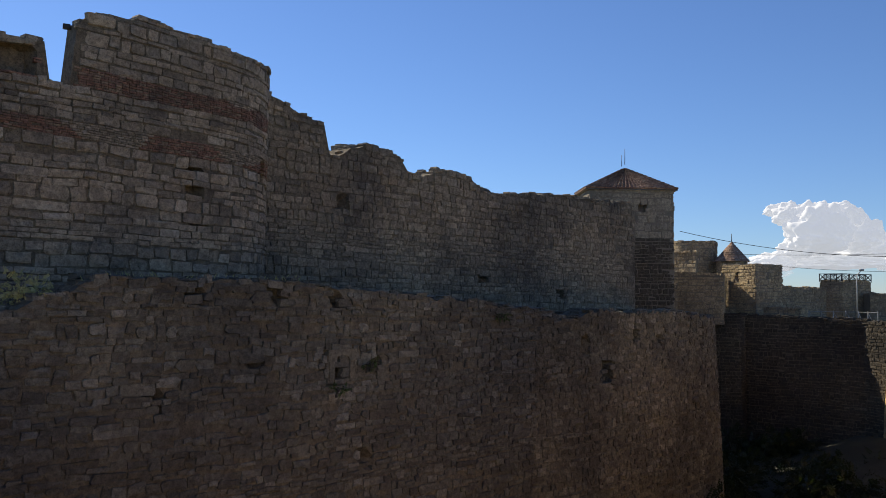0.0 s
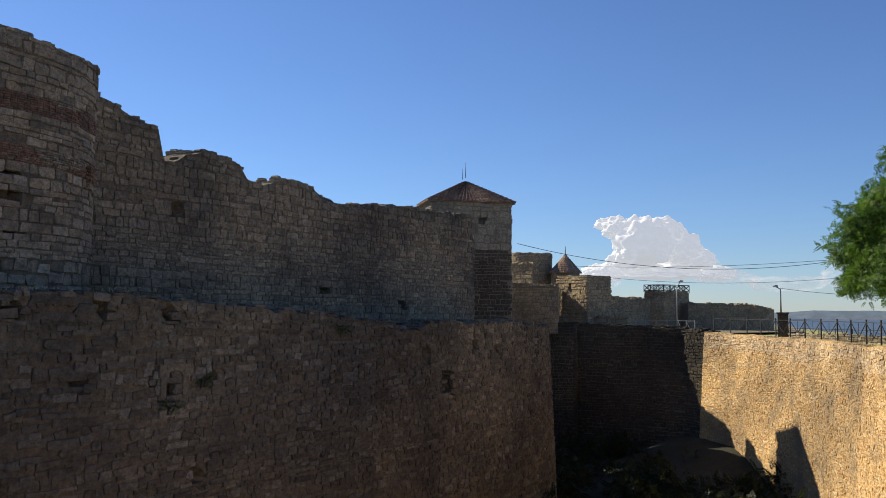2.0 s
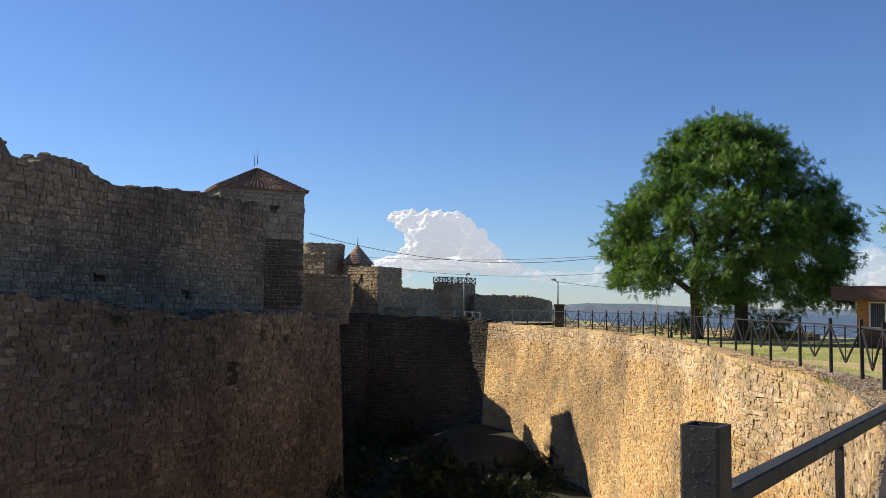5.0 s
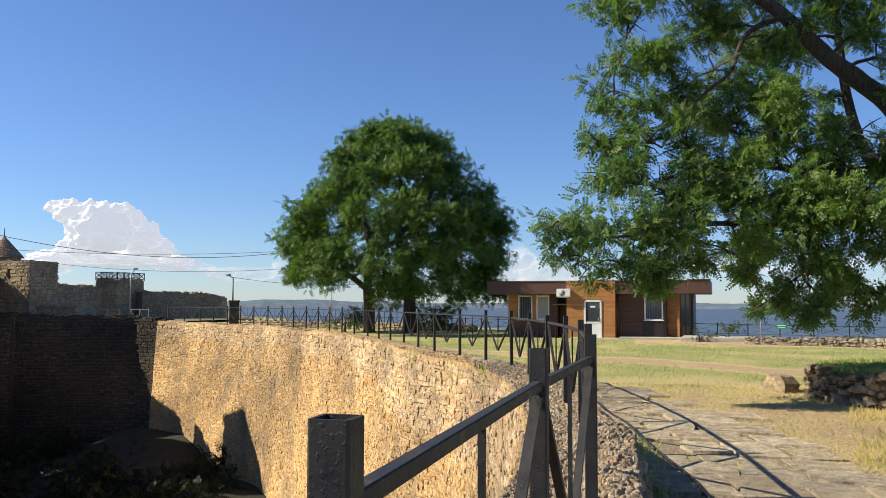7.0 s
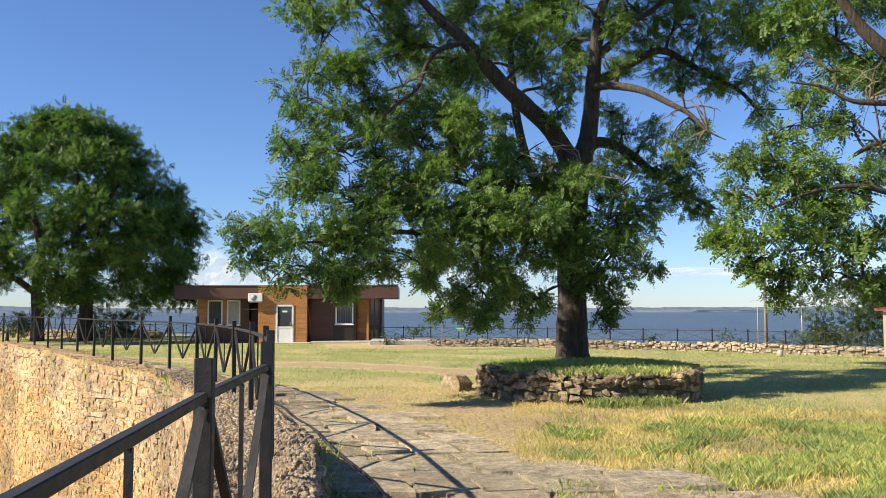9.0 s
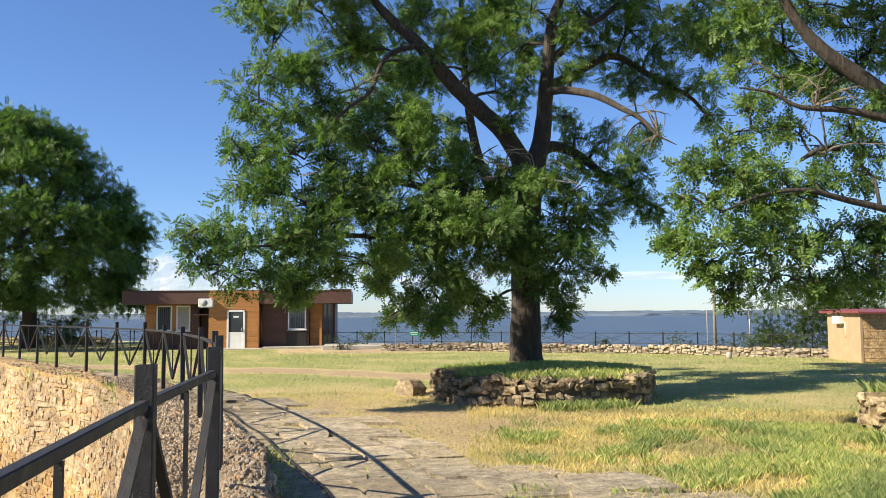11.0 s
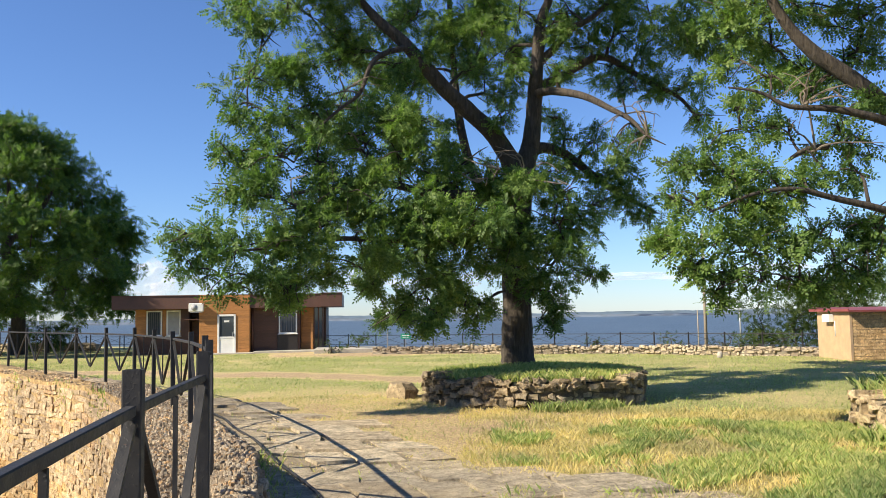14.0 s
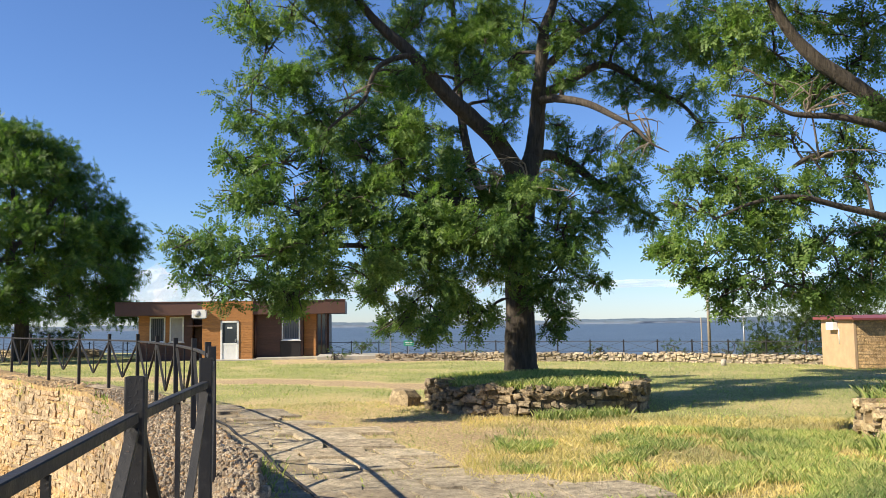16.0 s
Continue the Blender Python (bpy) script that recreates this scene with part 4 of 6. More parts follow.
me = mesh_from("court", [tuple(at(30, 70, 0.2)), tuple(at(45, 88.5, 0.2)), tuple(at(54, 85, 0.3)), tuple(at(56, 82, 0.3)), tuple(at(61, 100, 0.2)), tuple(at(60, 160, 0.2)), tuple(at(30, 160, 0.9))], [(0, 1, 2, 3, 4, 5, 6)], M_TERRACE)
thing("court_ground", me, "dry earth beyond the end of the moat", "ground", kind="structure")


# ---------------------------------------------------------------- iron fence along the moat
POST_H, RAIL_H, VEE_H = 1.40, 1.24, 0.34


def fence_posts():
    near = [(-5.2, 0.72), (-2.9, 0.74), (-0.45, 0.72), (1.972, 0.762), (4.33, 0.83), (6.16, 0.82), (9.1, 1.18)]
    s = min((abs(fence_line.get(k * 0.05)[0].x - 9.0), k * 0.05) for k in range(int(fence_line.length / 0.05)))[1]
    out = [Vector(p) for p in near]
    while s + 2.72 < fence_line.length:
        s += 2.72
        out.append(fence_line.get(s)[0].copy())
    return out


def open_post(w, h):
    """A square tube with an open top."""
    t = 0.008
    V, F = [], []
    for z, r in ((0, w / 2), (h, w / 2), (h, w / 2 - t), (h - 0.12, w / 2 - t)):
        V += [(-r, -r, z), (r, -r, z), (r, r, z), (-r, r, z)]
    for k in range(3):
        for i in range(4):
            F.append((k * 4 + i, k * 4 + (i + 1) % 4, k * 4 + 4 + (i + 1) % 4, k * 4 + 4 + i))
    F.append((12, 13, 14, 15))
    me = mesh_from("post", V, F, M_IRON)
    bm = bmesh.new()
    bm.from_mesh(me)
    bmesh.ops.bevel(bm, geom=[e for e in bm.edges if abs(e.verts[0].co.z - e.verts[1].co.z) > h * 0.5], offset=0.006, segments=1, affect="EDGES")
    bm.to_mesh(me)
    bm.free()
    return me


def build_fence():
    posts = fence_posts()
    fence = holder("fence", pose(0, 0, COPING), "black painted iron fence with V braces along the moat wall", "fence")
    rng = random.Random(3)
    big, slim = open_post(0.078, POST_H + 0.05), open_post(0.078, POST_H + 0.05)
    for i, p in enumerate(posts):
        a = posts[max(i - 1, 0)]
        b = posts[min(i + 1, len(posts) - 1)]
        d = (b - a).normalized()
        ang = math.degrees(math.atan2(d.y, d.x))
        lean = rng.uniform(-0.8, 0.8) if i > 5 else 0
        part("post", big if i < 7 else slim, fence, m=pose(p.x, p.y, -0.05 + (rng.uniform(-0.02, 0.02) if i > 6 else 0), lean, lean * 0.6, ang))
    for a, b in zip(posts, posts[1:]):
        d = (b - a).normalized()
        n = Vector((d.y, -d.x)) * 0.0
        a3, b3 = Vector((*(a + d * 0.045), RAIL_H)), Vector((*(b - d * 0.045), RAIL_H))
        w = 0.042
        part("rail", bar_mesh("rail", a3, b3, w, w, M_IRON, 0.004), fence)
        m = (a + b) / 2
        low = Vector((m.x, m.y, VEE_H))
        part("brace", bar_mesh("brace", (*(a + d * 0.05), RAIL_H - 0.05), low - Vector((*(d * 0.03), 0)), 0.045, 0.03, M_IRON, up=(d.x, d.y, 0)), fence)
        part("brace", bar_mesh("brace", (*(b - d * 0.05), RAIL_H - 0.05), low + Vector((*(d * 0.03), 0)), 0.045, 0.03, M_IRON, up=(d.x, d.y, 0)), fence)
        part("picket", bar_mesh("picket", low - Vector((0, 0, 0.03)), (m.x, m.y, RAIL_H - 0.028), 0.022, 0.022, M_IRON, up=(d.x, d.y, 0)), fence)


build_fence()


def scatter_stones(name, count, pick, size, material, label, seed, flat=0.35, kind="stuff", category="stones"):
    """Loose stones lying about."""
    rng = random.Random(seed)
    V, F = [], []
    for _ in range(count):
        x, y, z = pick(rng)
        l = size * rng.uniform(0.35, 1.4)
        w = l * rng.uniform(0.5, 0.95)
        h = l * flat * rng.uniform(0.5, 1.3)
        a = rng.uniform(0, math.pi)
        ca, sa = math.cos(a), math.sin(a)
        k = len(V)
        for zz, sc in ((-0.03, 1.0), (h * 0.6, 1.0), (h, 0.66)):
            for i in range(6):
                t = i * math.pi / 3 + rng.uniform(-0.25, 0.25)
                rr = sc * rng.uniform(0.85, 1.1)
                px, py = math.cos(t) * l / 2 * rr, math.sin(t) * w / 2 * rr
                V.append((x + px * ca - py * sa, y + px * sa + py * ca, z + zz + rng.uniform(-0.1, 0.1) * h))
        for r in (0, 6):
            F += [(k + r + i, k + r + (i + 1) % 6, k + r + 6 + (i + 1) % 6, k + r + 6 + i) for i in range(6)]
        F.append(tuple(k + 12 + i for i in range(6)))
    return thing(name, mesh_from(name, V, F, material), label, category, kind=kind)


def coping_spot(rng):
    s = rng.uniform(20, 75) if rng.random() < 0.75 else rng.uniform(75, 118)
    p, n = fence_line.smooth_normal(s)
    o = rng.uniform(-0.42, 0.72)
    return p.x + n.x * o, p.y + n.y * o, COPING - 0.075


scatter_stones("coping_rubble", 5200, coping_spot, 0.085, M_COPING, "broken stone rubble on top of the moat wall", 5, 0.3)


def bank_z(x):
    """Height of the rubble bank on the path side of the fence."""
    return COPING + 0.27 * smooth(13.0, 9.5, x) - 0.12 * smooth(5.5, 3.0, x) - 0.02


M_BANK = stone_material("rubble_bank", [(0.30, 0.25, 0.19), (0.30, 0.25, 0.19)], stain=(0.36, 0.21, 0.10), stain_at=(0.54, 0.64))
M_BANKSTONE = stone_material("bank_stone", [(0.25, 0.206, 0.156), (0.413, 0.35, 0.275), (0.325, 0.25, 0.175), (0.525, 0.463, 0.375), (0.188, 0.156, 0.125), (0.45, 0.3, 0.163)], stain=(0.16, 0.13, 0.10))


def build_bank():
    """Trodden rubble heaped from the fence to a broken edge above the path."""
    V, F = [], []
    n = 13
    xs = np.arange(3.0, 26.0, 0.12)
    for x in xs:
        p, nn = fence_line.smooth_normal(min((abs(fence_line.get(k * 0.1)[0].x - x), k * 0.1) for k in range(250, 560))[1])
        w = 0.40 + 0.10 * noise.noise(Vector((x * 1.1, 1, 0))) + 0.06 * noise.noise(Vector((x * 4.0, 2, 0)))
        for k in range(n):
            t = k / (n - 4)
            if k < n - 3:
                o = 0.25 - (0.25 + w) * t
                z = COPING - 0.03 + (bank_z(x) - COPING + 0.03) * smooth(0.0, 0.75, t) + 0.04 * noise.noise(Vector((x * 3, o * 4, 7))) + 0.02 * noise.noise(Vector((x * 9, o * 12, 9)))
            else:
                g = (k - n + 4) / 3
                o = -w - 0.05 * g + 0.07 * noise.noise(Vector((x * 5, g * 2, 4)))
                q = p - nn * w
                z = (bank_z(x) - 0.02) * (1 - g) + (ground_z(q.x, q.y) - 0.1) * g
            V.append((p.x + nn.x * o, p.y + nn.y * o, z))
    for i in range(len(xs) - 1):
        for k in range(n - 1):
            F.append((i * n + k, i * n + k + 1, (i + 1) * n + k + 1, (i + 1) * n + k))
    thing("wall_top_bank", mesh_from("wall_top_bank", V, F, M_BANK), "grey rubble bank with orange lichen between fence and path", "rubble", kind="structure")


build_bank()


def bank_spot(rng):
    s = rng.uniform(27, 48)
    p, n = fence_line.smooth_normal(s)
    o = 0.68 - 1.1 * rng.random()
    t = max(0.0, (0.2 - o) / 0.62)
    return p.x + n.x * o, p.y + n.y * o, COPING - 0.01 + (bank_z(p.x) - COPING + 0.02) * smooth(0.0, 0.75, t) + rng.uniform(-0.01, 0.02)


scatter_stones("bank_rubble", 24000, bank_spot, 0.045, M_BANKSTONE, "small broken stones on the rubble bank", 6, 0.55)


def edge_spot(rng):
    s = rng.uniform(26, 52)
    p, n = fence_line.smooth_normal(s)
    g = rng.random()
    o = -0.41 - 0.09 * g + rng.uniform(-0.07, 0.05)
    return p.x + n.x * o, p.y + n.y * o, bank_z(p.x) - 0.06 - g * (bank_z(p.x) - 0.05)


scatter_stones("edge_rubble", 2600, edge_spot, 0.085, M_BANKSTONE, "rough stones at the broken edge above the path", 7, 0.55)


# ---------------------------------------------------------------- paved path
def build_path():
    rng = random.Random(8)
    bed = []
    right = table([(3.0, -5.5), (8.0, -4.9), (9.4, -4.1), (10.3, -3.1), (11.3, -1.8), (12.4, -1.3), (15.1, -0.3), (17.2, 0.5), (19.2, 1.3), (21.0, 2.3), (25, 4.7), (30, 8.4)])
    xs = np.arange(4.0, 27.0, 0.5)
    V, F = [], []
    for x in xs:
        a, b = kerb_y(x) - 0.02, right(x)
        for k in range(7):
            y = a + (b - a) * k / 6
            V.append((x, y, ground_z(x, y) + 0.012))
    for i in range(len(xs) - 1):
        for k in range(6):
            F.append((i * 7 + k, i * 7 + k + 1, (i + 1) * 7 + k + 1, (i + 1) * 7 + k))
    path = thing("pavement", mesh_from("pavement", V, F, M_RUBBLE), "path of cracked grey stone slabs beside the fence", "path", kind="structure")
    x = 4.2
    while x < 26:
        dx = rng.uniform(0.6, 1.15)
        a, b = kerb_y(x + dx / 2) - 0.3, right(x + dx / 2)
        y = a
        while y > b:
            dy = rng.uniform(0.5, 1.2)
            if rng.random() < 0.93:
                g = rng.uniform(0.012, 0.045)
                j = lambda: rng.uniform(-0.09, 0.09)
                sl = (kerb_y(x + dx) - kerb_y(x))
                ring = [(x + g + j(), y - g + j()), (x + g + j(), y - dy + g + j()), (x + dx / 2 + j(), y - dy + g + sl / 2 + j()), (x + dx - g + j(), y - dy + g + sl + j()), (x + dx - g + j(), y - g + sl + j()), (x + dx / 2 + j(), y - g + sl / 2 + j())]
                z = ground_z(x, y) + 0.045 + rng.uniform(-0.02, 0.028)
                tx, ty = rng.uniform(-0.03, 0.03), rng.uniform(-0.02, 0.02)
                o = Vector((x, y, 0))
                top = [Vector((px, py, z + tx * (px - x) + ty * (py - y))) - o for px, py in ring]
                low = [v - Vector((0, 0, 0.10)) for v in top]
                ob = part("slab", mesh_from("slab", top + low, [tuple(range(6))] + [(i, i + 6, (i + 1) % 6 + 6, (i + 1) % 6) for i in range(6)], M_SLAB), path)
                ob.location = o
            y -= dy
        x += dx


build_path()


# Thin black tube added where a dark shadow line runs along the path.
def build_shadow_line():
    pts = []
    for x in np.arange(6.0, 19.0, 0.5):
        y = kerb_y(x) - 0.55 - 0.25 * smooth(14, 8, x) + 0.03 * math.sin(x * 1.7)
        pts.append((x, y, ground_z(x, y) + 0.075))
    thing("hose", tube_mesh("hose", pts, [0.021] * len(pts), M_IRON, 8), "thin black tube in place of a shadow line along the path", "hose")


build_shadow_line()


# ---------------------------------------------------------------- trees
def leaf_cloud(spots, radii, per, seed, size, droop=0.35, leaflets=6, tufts=7):
    """Sprays of small leaflets round the spots, gathered in tufts with gaps between: vertices of quads. per: sprays for a tuft of radius 1."""
    rng = np.random.default_rng(seed)
    if tufts > 1:
        subs, subr = [], []
        for c, r in zip(spots, radii):
            for _ in range(rng.integers(tufts - 2, tufts + 2)):
                d = rng.normal(size=3)
                d /= np.linalg.norm(d)
                subs.append(np.array(c) + d * r * (0.25 + 0.62 * rng.random()) * np.array([1.0, 1.0, 0.9]))
                subr.append(r * rng.uniform(0.28, 0.55))
        spots, radii = subs, subr
    allv = []
    for c, r in zip(spots, radii):
        n = max(10, int(per * r * r))
        d = rng.normal(size=(n, 3))
        d /= np.linalg.norm(d, axis=1)[:, None]
        rad = r * (0.32 + 0.68 * rng.random(n) ** 0.6)
        pos = np.array(c) + d * rad[:, None] * np.array([1.0, 1.0, 0.72])
        pos += 0.15 * r * rng.normal(size=(n, 3))
        ax = d + 0.8 * rng.normal(size=(n, 3))
        ax[:, 2] -= droop
        ax /= np.linalg.norm(ax, axis=1)[:, None]
        side = np.cross(ax, rng.normal(size=(n, 3)))
        side /= np.linalg.norm(side, axis=1)[:, None]
        nor = np.cross(ax, side)
        s = size * (0.7 + 0.6 * rng.random(n))
        for k in range(leaflets):
            t = (k + 0.5) / leaflets
            for sg in ((1, -1) if k < leaflets - 1 else (0,)):
                root = pos + ax * (s * t)[:, None]
                dirn = (ax * 0.55 + side * sg * 0.9 + nor * 0.25 * rng.normal(size=(n, 1)))
                dirn /= np.linalg.norm(dirn, axis=1)[:, None]
                L = (s * 0.33 * (1.0 - 0.25 * t))[:, None]
                wd = np.cross(dirn, nor)
                wd /= np.linalg.norm(wd, axis=1)[:, None] + 1e-9
                W = L * 0.26
                allv.append(np.stack([root, root + dirn * L * 0.45 + wd * W, root + dirn * L, root + dirn * L * 0.45 - wd * W], 1))
    v = np.concatenate(allv).reshape(-1, 3)
    return v


def quads_mesh(name, v, material):
    me = bpy.data.meshes.new(name)
    n = len(v) // 4
    me.vertices.add(len(v))
    me.vertices.foreach_set("co", np.asarray(v, np.float32).ravel())
    me.loops.add(n * 4)
    me.loops.foreach_set("vertex_index", np.arange(n * 4, dtype=np.int32))
    me.polygons.add(n)
    me.polygons.foreach_set("loop_start", np.arange(0, n * 4, 4, dtype=np.int32))
    me.polygons.foreach_set("loop_total", np.full(n, 4, np.int32))
    me.materials.append(material)
    me.update(calc_edges=True)
    return me


def bent(a, b, rng, n=6, sag=0.12, up=0.15):
    a, b = Vector(a), Vector(b)
    ln = (b - a).length
    o = Vector((rng.uniform(-1, 1), rng.uniform(-1, 1), rng.uniform(-0.3, 1))) * ln * sag
    out = []
    for i in range(n + 1):
        t = i / n
        p = a.lerp(b, t) + o * math.sin(t * math.pi) + Vector((0, 0, up * ln * math.sin(t * math.pi)))
        if 0 < i < n:
            p += Vector((rng.uniform(-1, 1), rng.uniform(-1, 1), rng.uniform(-1, 1))) * ln * 0.03
        out.append(p)
    return out


def soften(pts, radii):
    """The same run of wood with its bends rounded."""
    q = [(Vector(p), r) for p, r in zip(pts, radii)]
    for _ in range(2):
        out = [q[0]]
        for (a, ra), (b, rb) in zip(q, q[1:]):
            out += [(a.lerp(b, 0.25), ra * 0.75 + rb * 0.25), (a.lerp(b, 0.75), ra * 0.25 + rb * 0.75)]
        q = out + [q[-1]]
    return [p for p, _ in q], [r for _, r in q]


def tree(name, trunk, limbs, spots, radii, per, size, leafmat, label, seed, twigs=5, category="tree", bare=0, tufts=7, bare_at=()):
    """trunk: (points, radii) of the bole; limbs: more such; a branch goes from the nearest wood to every clump of leaves."""
    rng = random.Random(seed)
    trunk, limbs = soften(*trunk), [soften(*q) for q in limbs]
    top = holder(name, Matrix.Translation(trunk[0][0]), label, category)
    o = Vector(trunk[0][0])
    V, F = tube_data([Vector(p) - o for p in trunk[0]], trunk[1], 14, 0.05, rng)
    part("trunk", mesh_from("trunk", V, F, M_BARK, smooth=True), top)
    wood = [(Vector(p), r) for p, r in zip(*trunk)][len(trunk[0]) // 2:]
    for pts, rad in limbs:
        v, f = tube_data([Vector(p) - o for p in pts], rad, 10, 0.06, rng)
        part("limb", mesh_from("limb", v, f, M_BARK, smooth=True), top)
        wood += [(Vector(p), r) for p, r in zip(pts, rad)][1:]
    BV, BF = [], []

    def add(pts, rad, sides=6):
        v, f = tube_data([p - o for p in pts], rad, sides, 0.05, rng)
        k = len(BV)
        BV.extend(v)
        BF.extend(tuple(k + i for i in q) for q in f)

    for c, r in sorted(zip(spots, radii), key=lambda q: (Vector(q[0]) - wood[0][0]).length):
        c = Vector(c)
        src, sr = min(wood, key=lambda q: (q[0] - c).length + max(0, (q[0].z - c.z)) * 0.6)
        pts = bent(src, c, rng)
        r0 = max(0.025, min(sr * 0.55, 0.035 + 0.02 * (c - src).length))
        rad = [r0 * (1 - 0.7 * i / (len(pts) - 1)) for i in range(len(pts))]
        add(pts, rad)
        wood += [(p, q) for p, q in zip(pts, rad)][2:]
        for _ in range(twigs):
            e = c + Vector((rng.uniform(-1, 1), rng.uniform(-1, 1), rng.uniform(-0.8, 0.7))) * r
            tp = bent(pts[rng.randrange(2, len(pts))], e, rng, 4, 0.15, 0.05)
            add(tp, [0.022, 0.018, 0.014, 0.01, 0.006], 4)
    bo = part("branchwork", mesh_from("branchwork", BV, BF, M_BARK, smooth=True), top)
    bo["kind"] = "stuff"
    places = [rng.choice(list(zip(spots, radii))) for _ in range(bare)] + [(q, 0.7) for q in bare_at for _ in range(5)]
    for c, r in places:
        e = Vector(c) + Vector((rng.uniform(-1, 1), rng.uniform(-1, 1), rng.uniform(-0.5, 0.8))) * r * 1.3
        q = bent(Vector(c), e, rng, 5, 0.25, 0.05)
        f = bent(q[3], q[3] + Vector((rng.uniform(-1, 1), rng.uniform(-1, 1), rng.uniform(-1, 0.6))) * r * 0.6, rng, 3, 0.25, 0.0)
        v1, f1 = tube_data([p - o for p in q], [0.022, 0.019, 0.016, 0.012, 0.009, 0.005], 5, 0.05, rng)
        v2, f2 = tube_data([p - o for p in f], [0.012, 0.010, 0.007, 0.004], 4, 0.05, rng)
        part("dead_twig", mesh_from("dead_twig", v1 + v2, f1 + [tuple(i + len(v1) for i in g) for g in f2], M_DEADWOOD), top, "bare pale dead twig")
    v = leaf_cloud([tuple(Vector(c) - o) for c in spots], radii, per, seed, size, tufts=tufts)
    cr = part("crown", quads_mesh("crown", v, leafmat), top, "green pinnate leaves")
    cr["kind"] = "stuff"
    return top


# the great ash in the stone bed
T2 = at(102.0, 21.5)


def on2(az, el, nearer=0.0):
    return tuple(seen(az, el, 21.5 - nearer))


trunk2 = ([(T2.x, T2.y, 0.45), (T2.x, T2.y, 0.95), on2(102.0, 0.0), on2(102.0, 3.0), on2(102.0, 5.2), on2(102.3, 7.4), on2(102.6, 9.2), on2(103.1, 10.7)],
          [0.48, 0.40, 0.35, 0.34, 0.35, 0.34, 0.29, 0.23])
limbs2 = [([on2(103.1, 10.7, 0), on2(103.4, 12.6, 0.1), on2(103.5, 14.1, 0.2), on2(103.7, 16.0, 0.3), on2(104.0, 18.8, 0.3), on2(104.7, 20.1, 0.2), on2(105.3, 22.8, 0), on2(105.0, 26.7, 0)], [0.23, 0.2, 0.19, 0.16, 0.13, 0.1, 0.07, 0.04]),
          ([on2(102.4, 8.5, 0), on2(101.1, 11.4, 0.5), on2(99.1, 13.2, 1.0), on2(97.4, 14.7, 1.4), on2(95.0, 17.5, 1.6), on2(93.5, 18.6, 1.7), on2(92.0, 20.0, 1.6), on2(89.7, 22.9, 1.4)], [0.24, 0.22, 0.2, 0.18, 0.15, 0.12, 0.09, 0.05]),
          ([on2(95.2, 17.3, 1.6), on2(93.1, 16.8, 2.0), on2(92.4, 15.8, 2.2), on2(92.0, 14.3, 2.4), on2(90.6, 13.4, 2.6), on2(88.9, 11.9, 2.8), on2(87.6, 9.9, 3.0)], [0.075, 0.06, 0.05, 0.042, 0.035, 0.025, 0.015]),
          ([on2(101.6, 5.9, -0.3), on2(99.8, 8.2, -0.9), on2(99.1, 9.8, -1.2), on2(98.5, 12.6, -1.5), on2(98.2, 15.9, -1.6), on2(98.0, 20.4, -1.8), on2(97.6, 24.5, -1.8)], [0.16, 0.14, 0.13, 0.11, 0.09, 0.07, 0.04]),
          ([on2(103.5, 14.1, 0.2), on2(104.2, 14.4, 0.6), on2(106.6, 14.0, 1.2), on2(108.3, 13.0, 1.6), on2(109.7, 12.2, 1.9), on2(110.4, 11.2, 2.1), on2(111.7, 10.5, 2.2)], [0.12, 0.1, 0.085, 0.07, 0.05, 0.03, 0.01]),
          ([on2(103.7, 16.0, 0.3), on2(104.8, 16.9, 0.2), on2(106.0, 18.2, 0), on2(107.3, 18.6, -0.2), on2(108.9, 19.9, -0.4), on2(110.8, 21.7, -0.5)], [0.12, 0.1, 0.09, 0.07, 0.05, 0.03]),
          ([on2(103.7, 14.6, 0.2), on2(105.0, 15.0, -0.4), on2(106.5, 15.9, -0.8), on2(108.0, 16.5, -1.0), on2(109.7, 15.4, -1.2), on2(111.1, 14.4, -1.3), on2(112.9, 13.5, -1.4), on2(114.1, 11.7, -1.4)], [0.14, 0.13, 0.11, 0.09, 0.08, 0.07, 0.05, 0.03]),
          ([on2(103.0, 10.1, 0), on2(103.6, 10.9, -0.3), on2(105.4, 10.4, -0.8), on2(107.3, 8.7, -1.2), on2(108.8, 7.6, -1.5), on2(111.1, 6.3, -1.8)], [0.17, 0.15, 0.12, 0.1, 0.08, 0.04]),
          ([on2(102.3, 6.6, 0.1), on2(100.5, 7.8, 0.8), on2(98.3, 7.8, 1.4), on2(96.4, 7.9, 1.8), on2(93.4, 8.7, 2.3), on2(90.5, 8.5, 2.8), on2(87.6, 7.9, 3.3)], [0.17, 0.14, 0.12, 0.1, 0.07, 0.05, 0.03]),
          ([on2(102.0, 4.8, 0.1), on2(99.4, 5.0, 0.9), on2(96.4, 4.9, 1.6), on2(93.4, 4.9, 2.4), on2(90.5, 5.1, 3.0), on2(86.9, 4.5, 3.6), on2(82.7, 4.1, 4.0)], [0.13, 0.1, 0.08, 0.065, 0.05, 0.035, 0.02])]
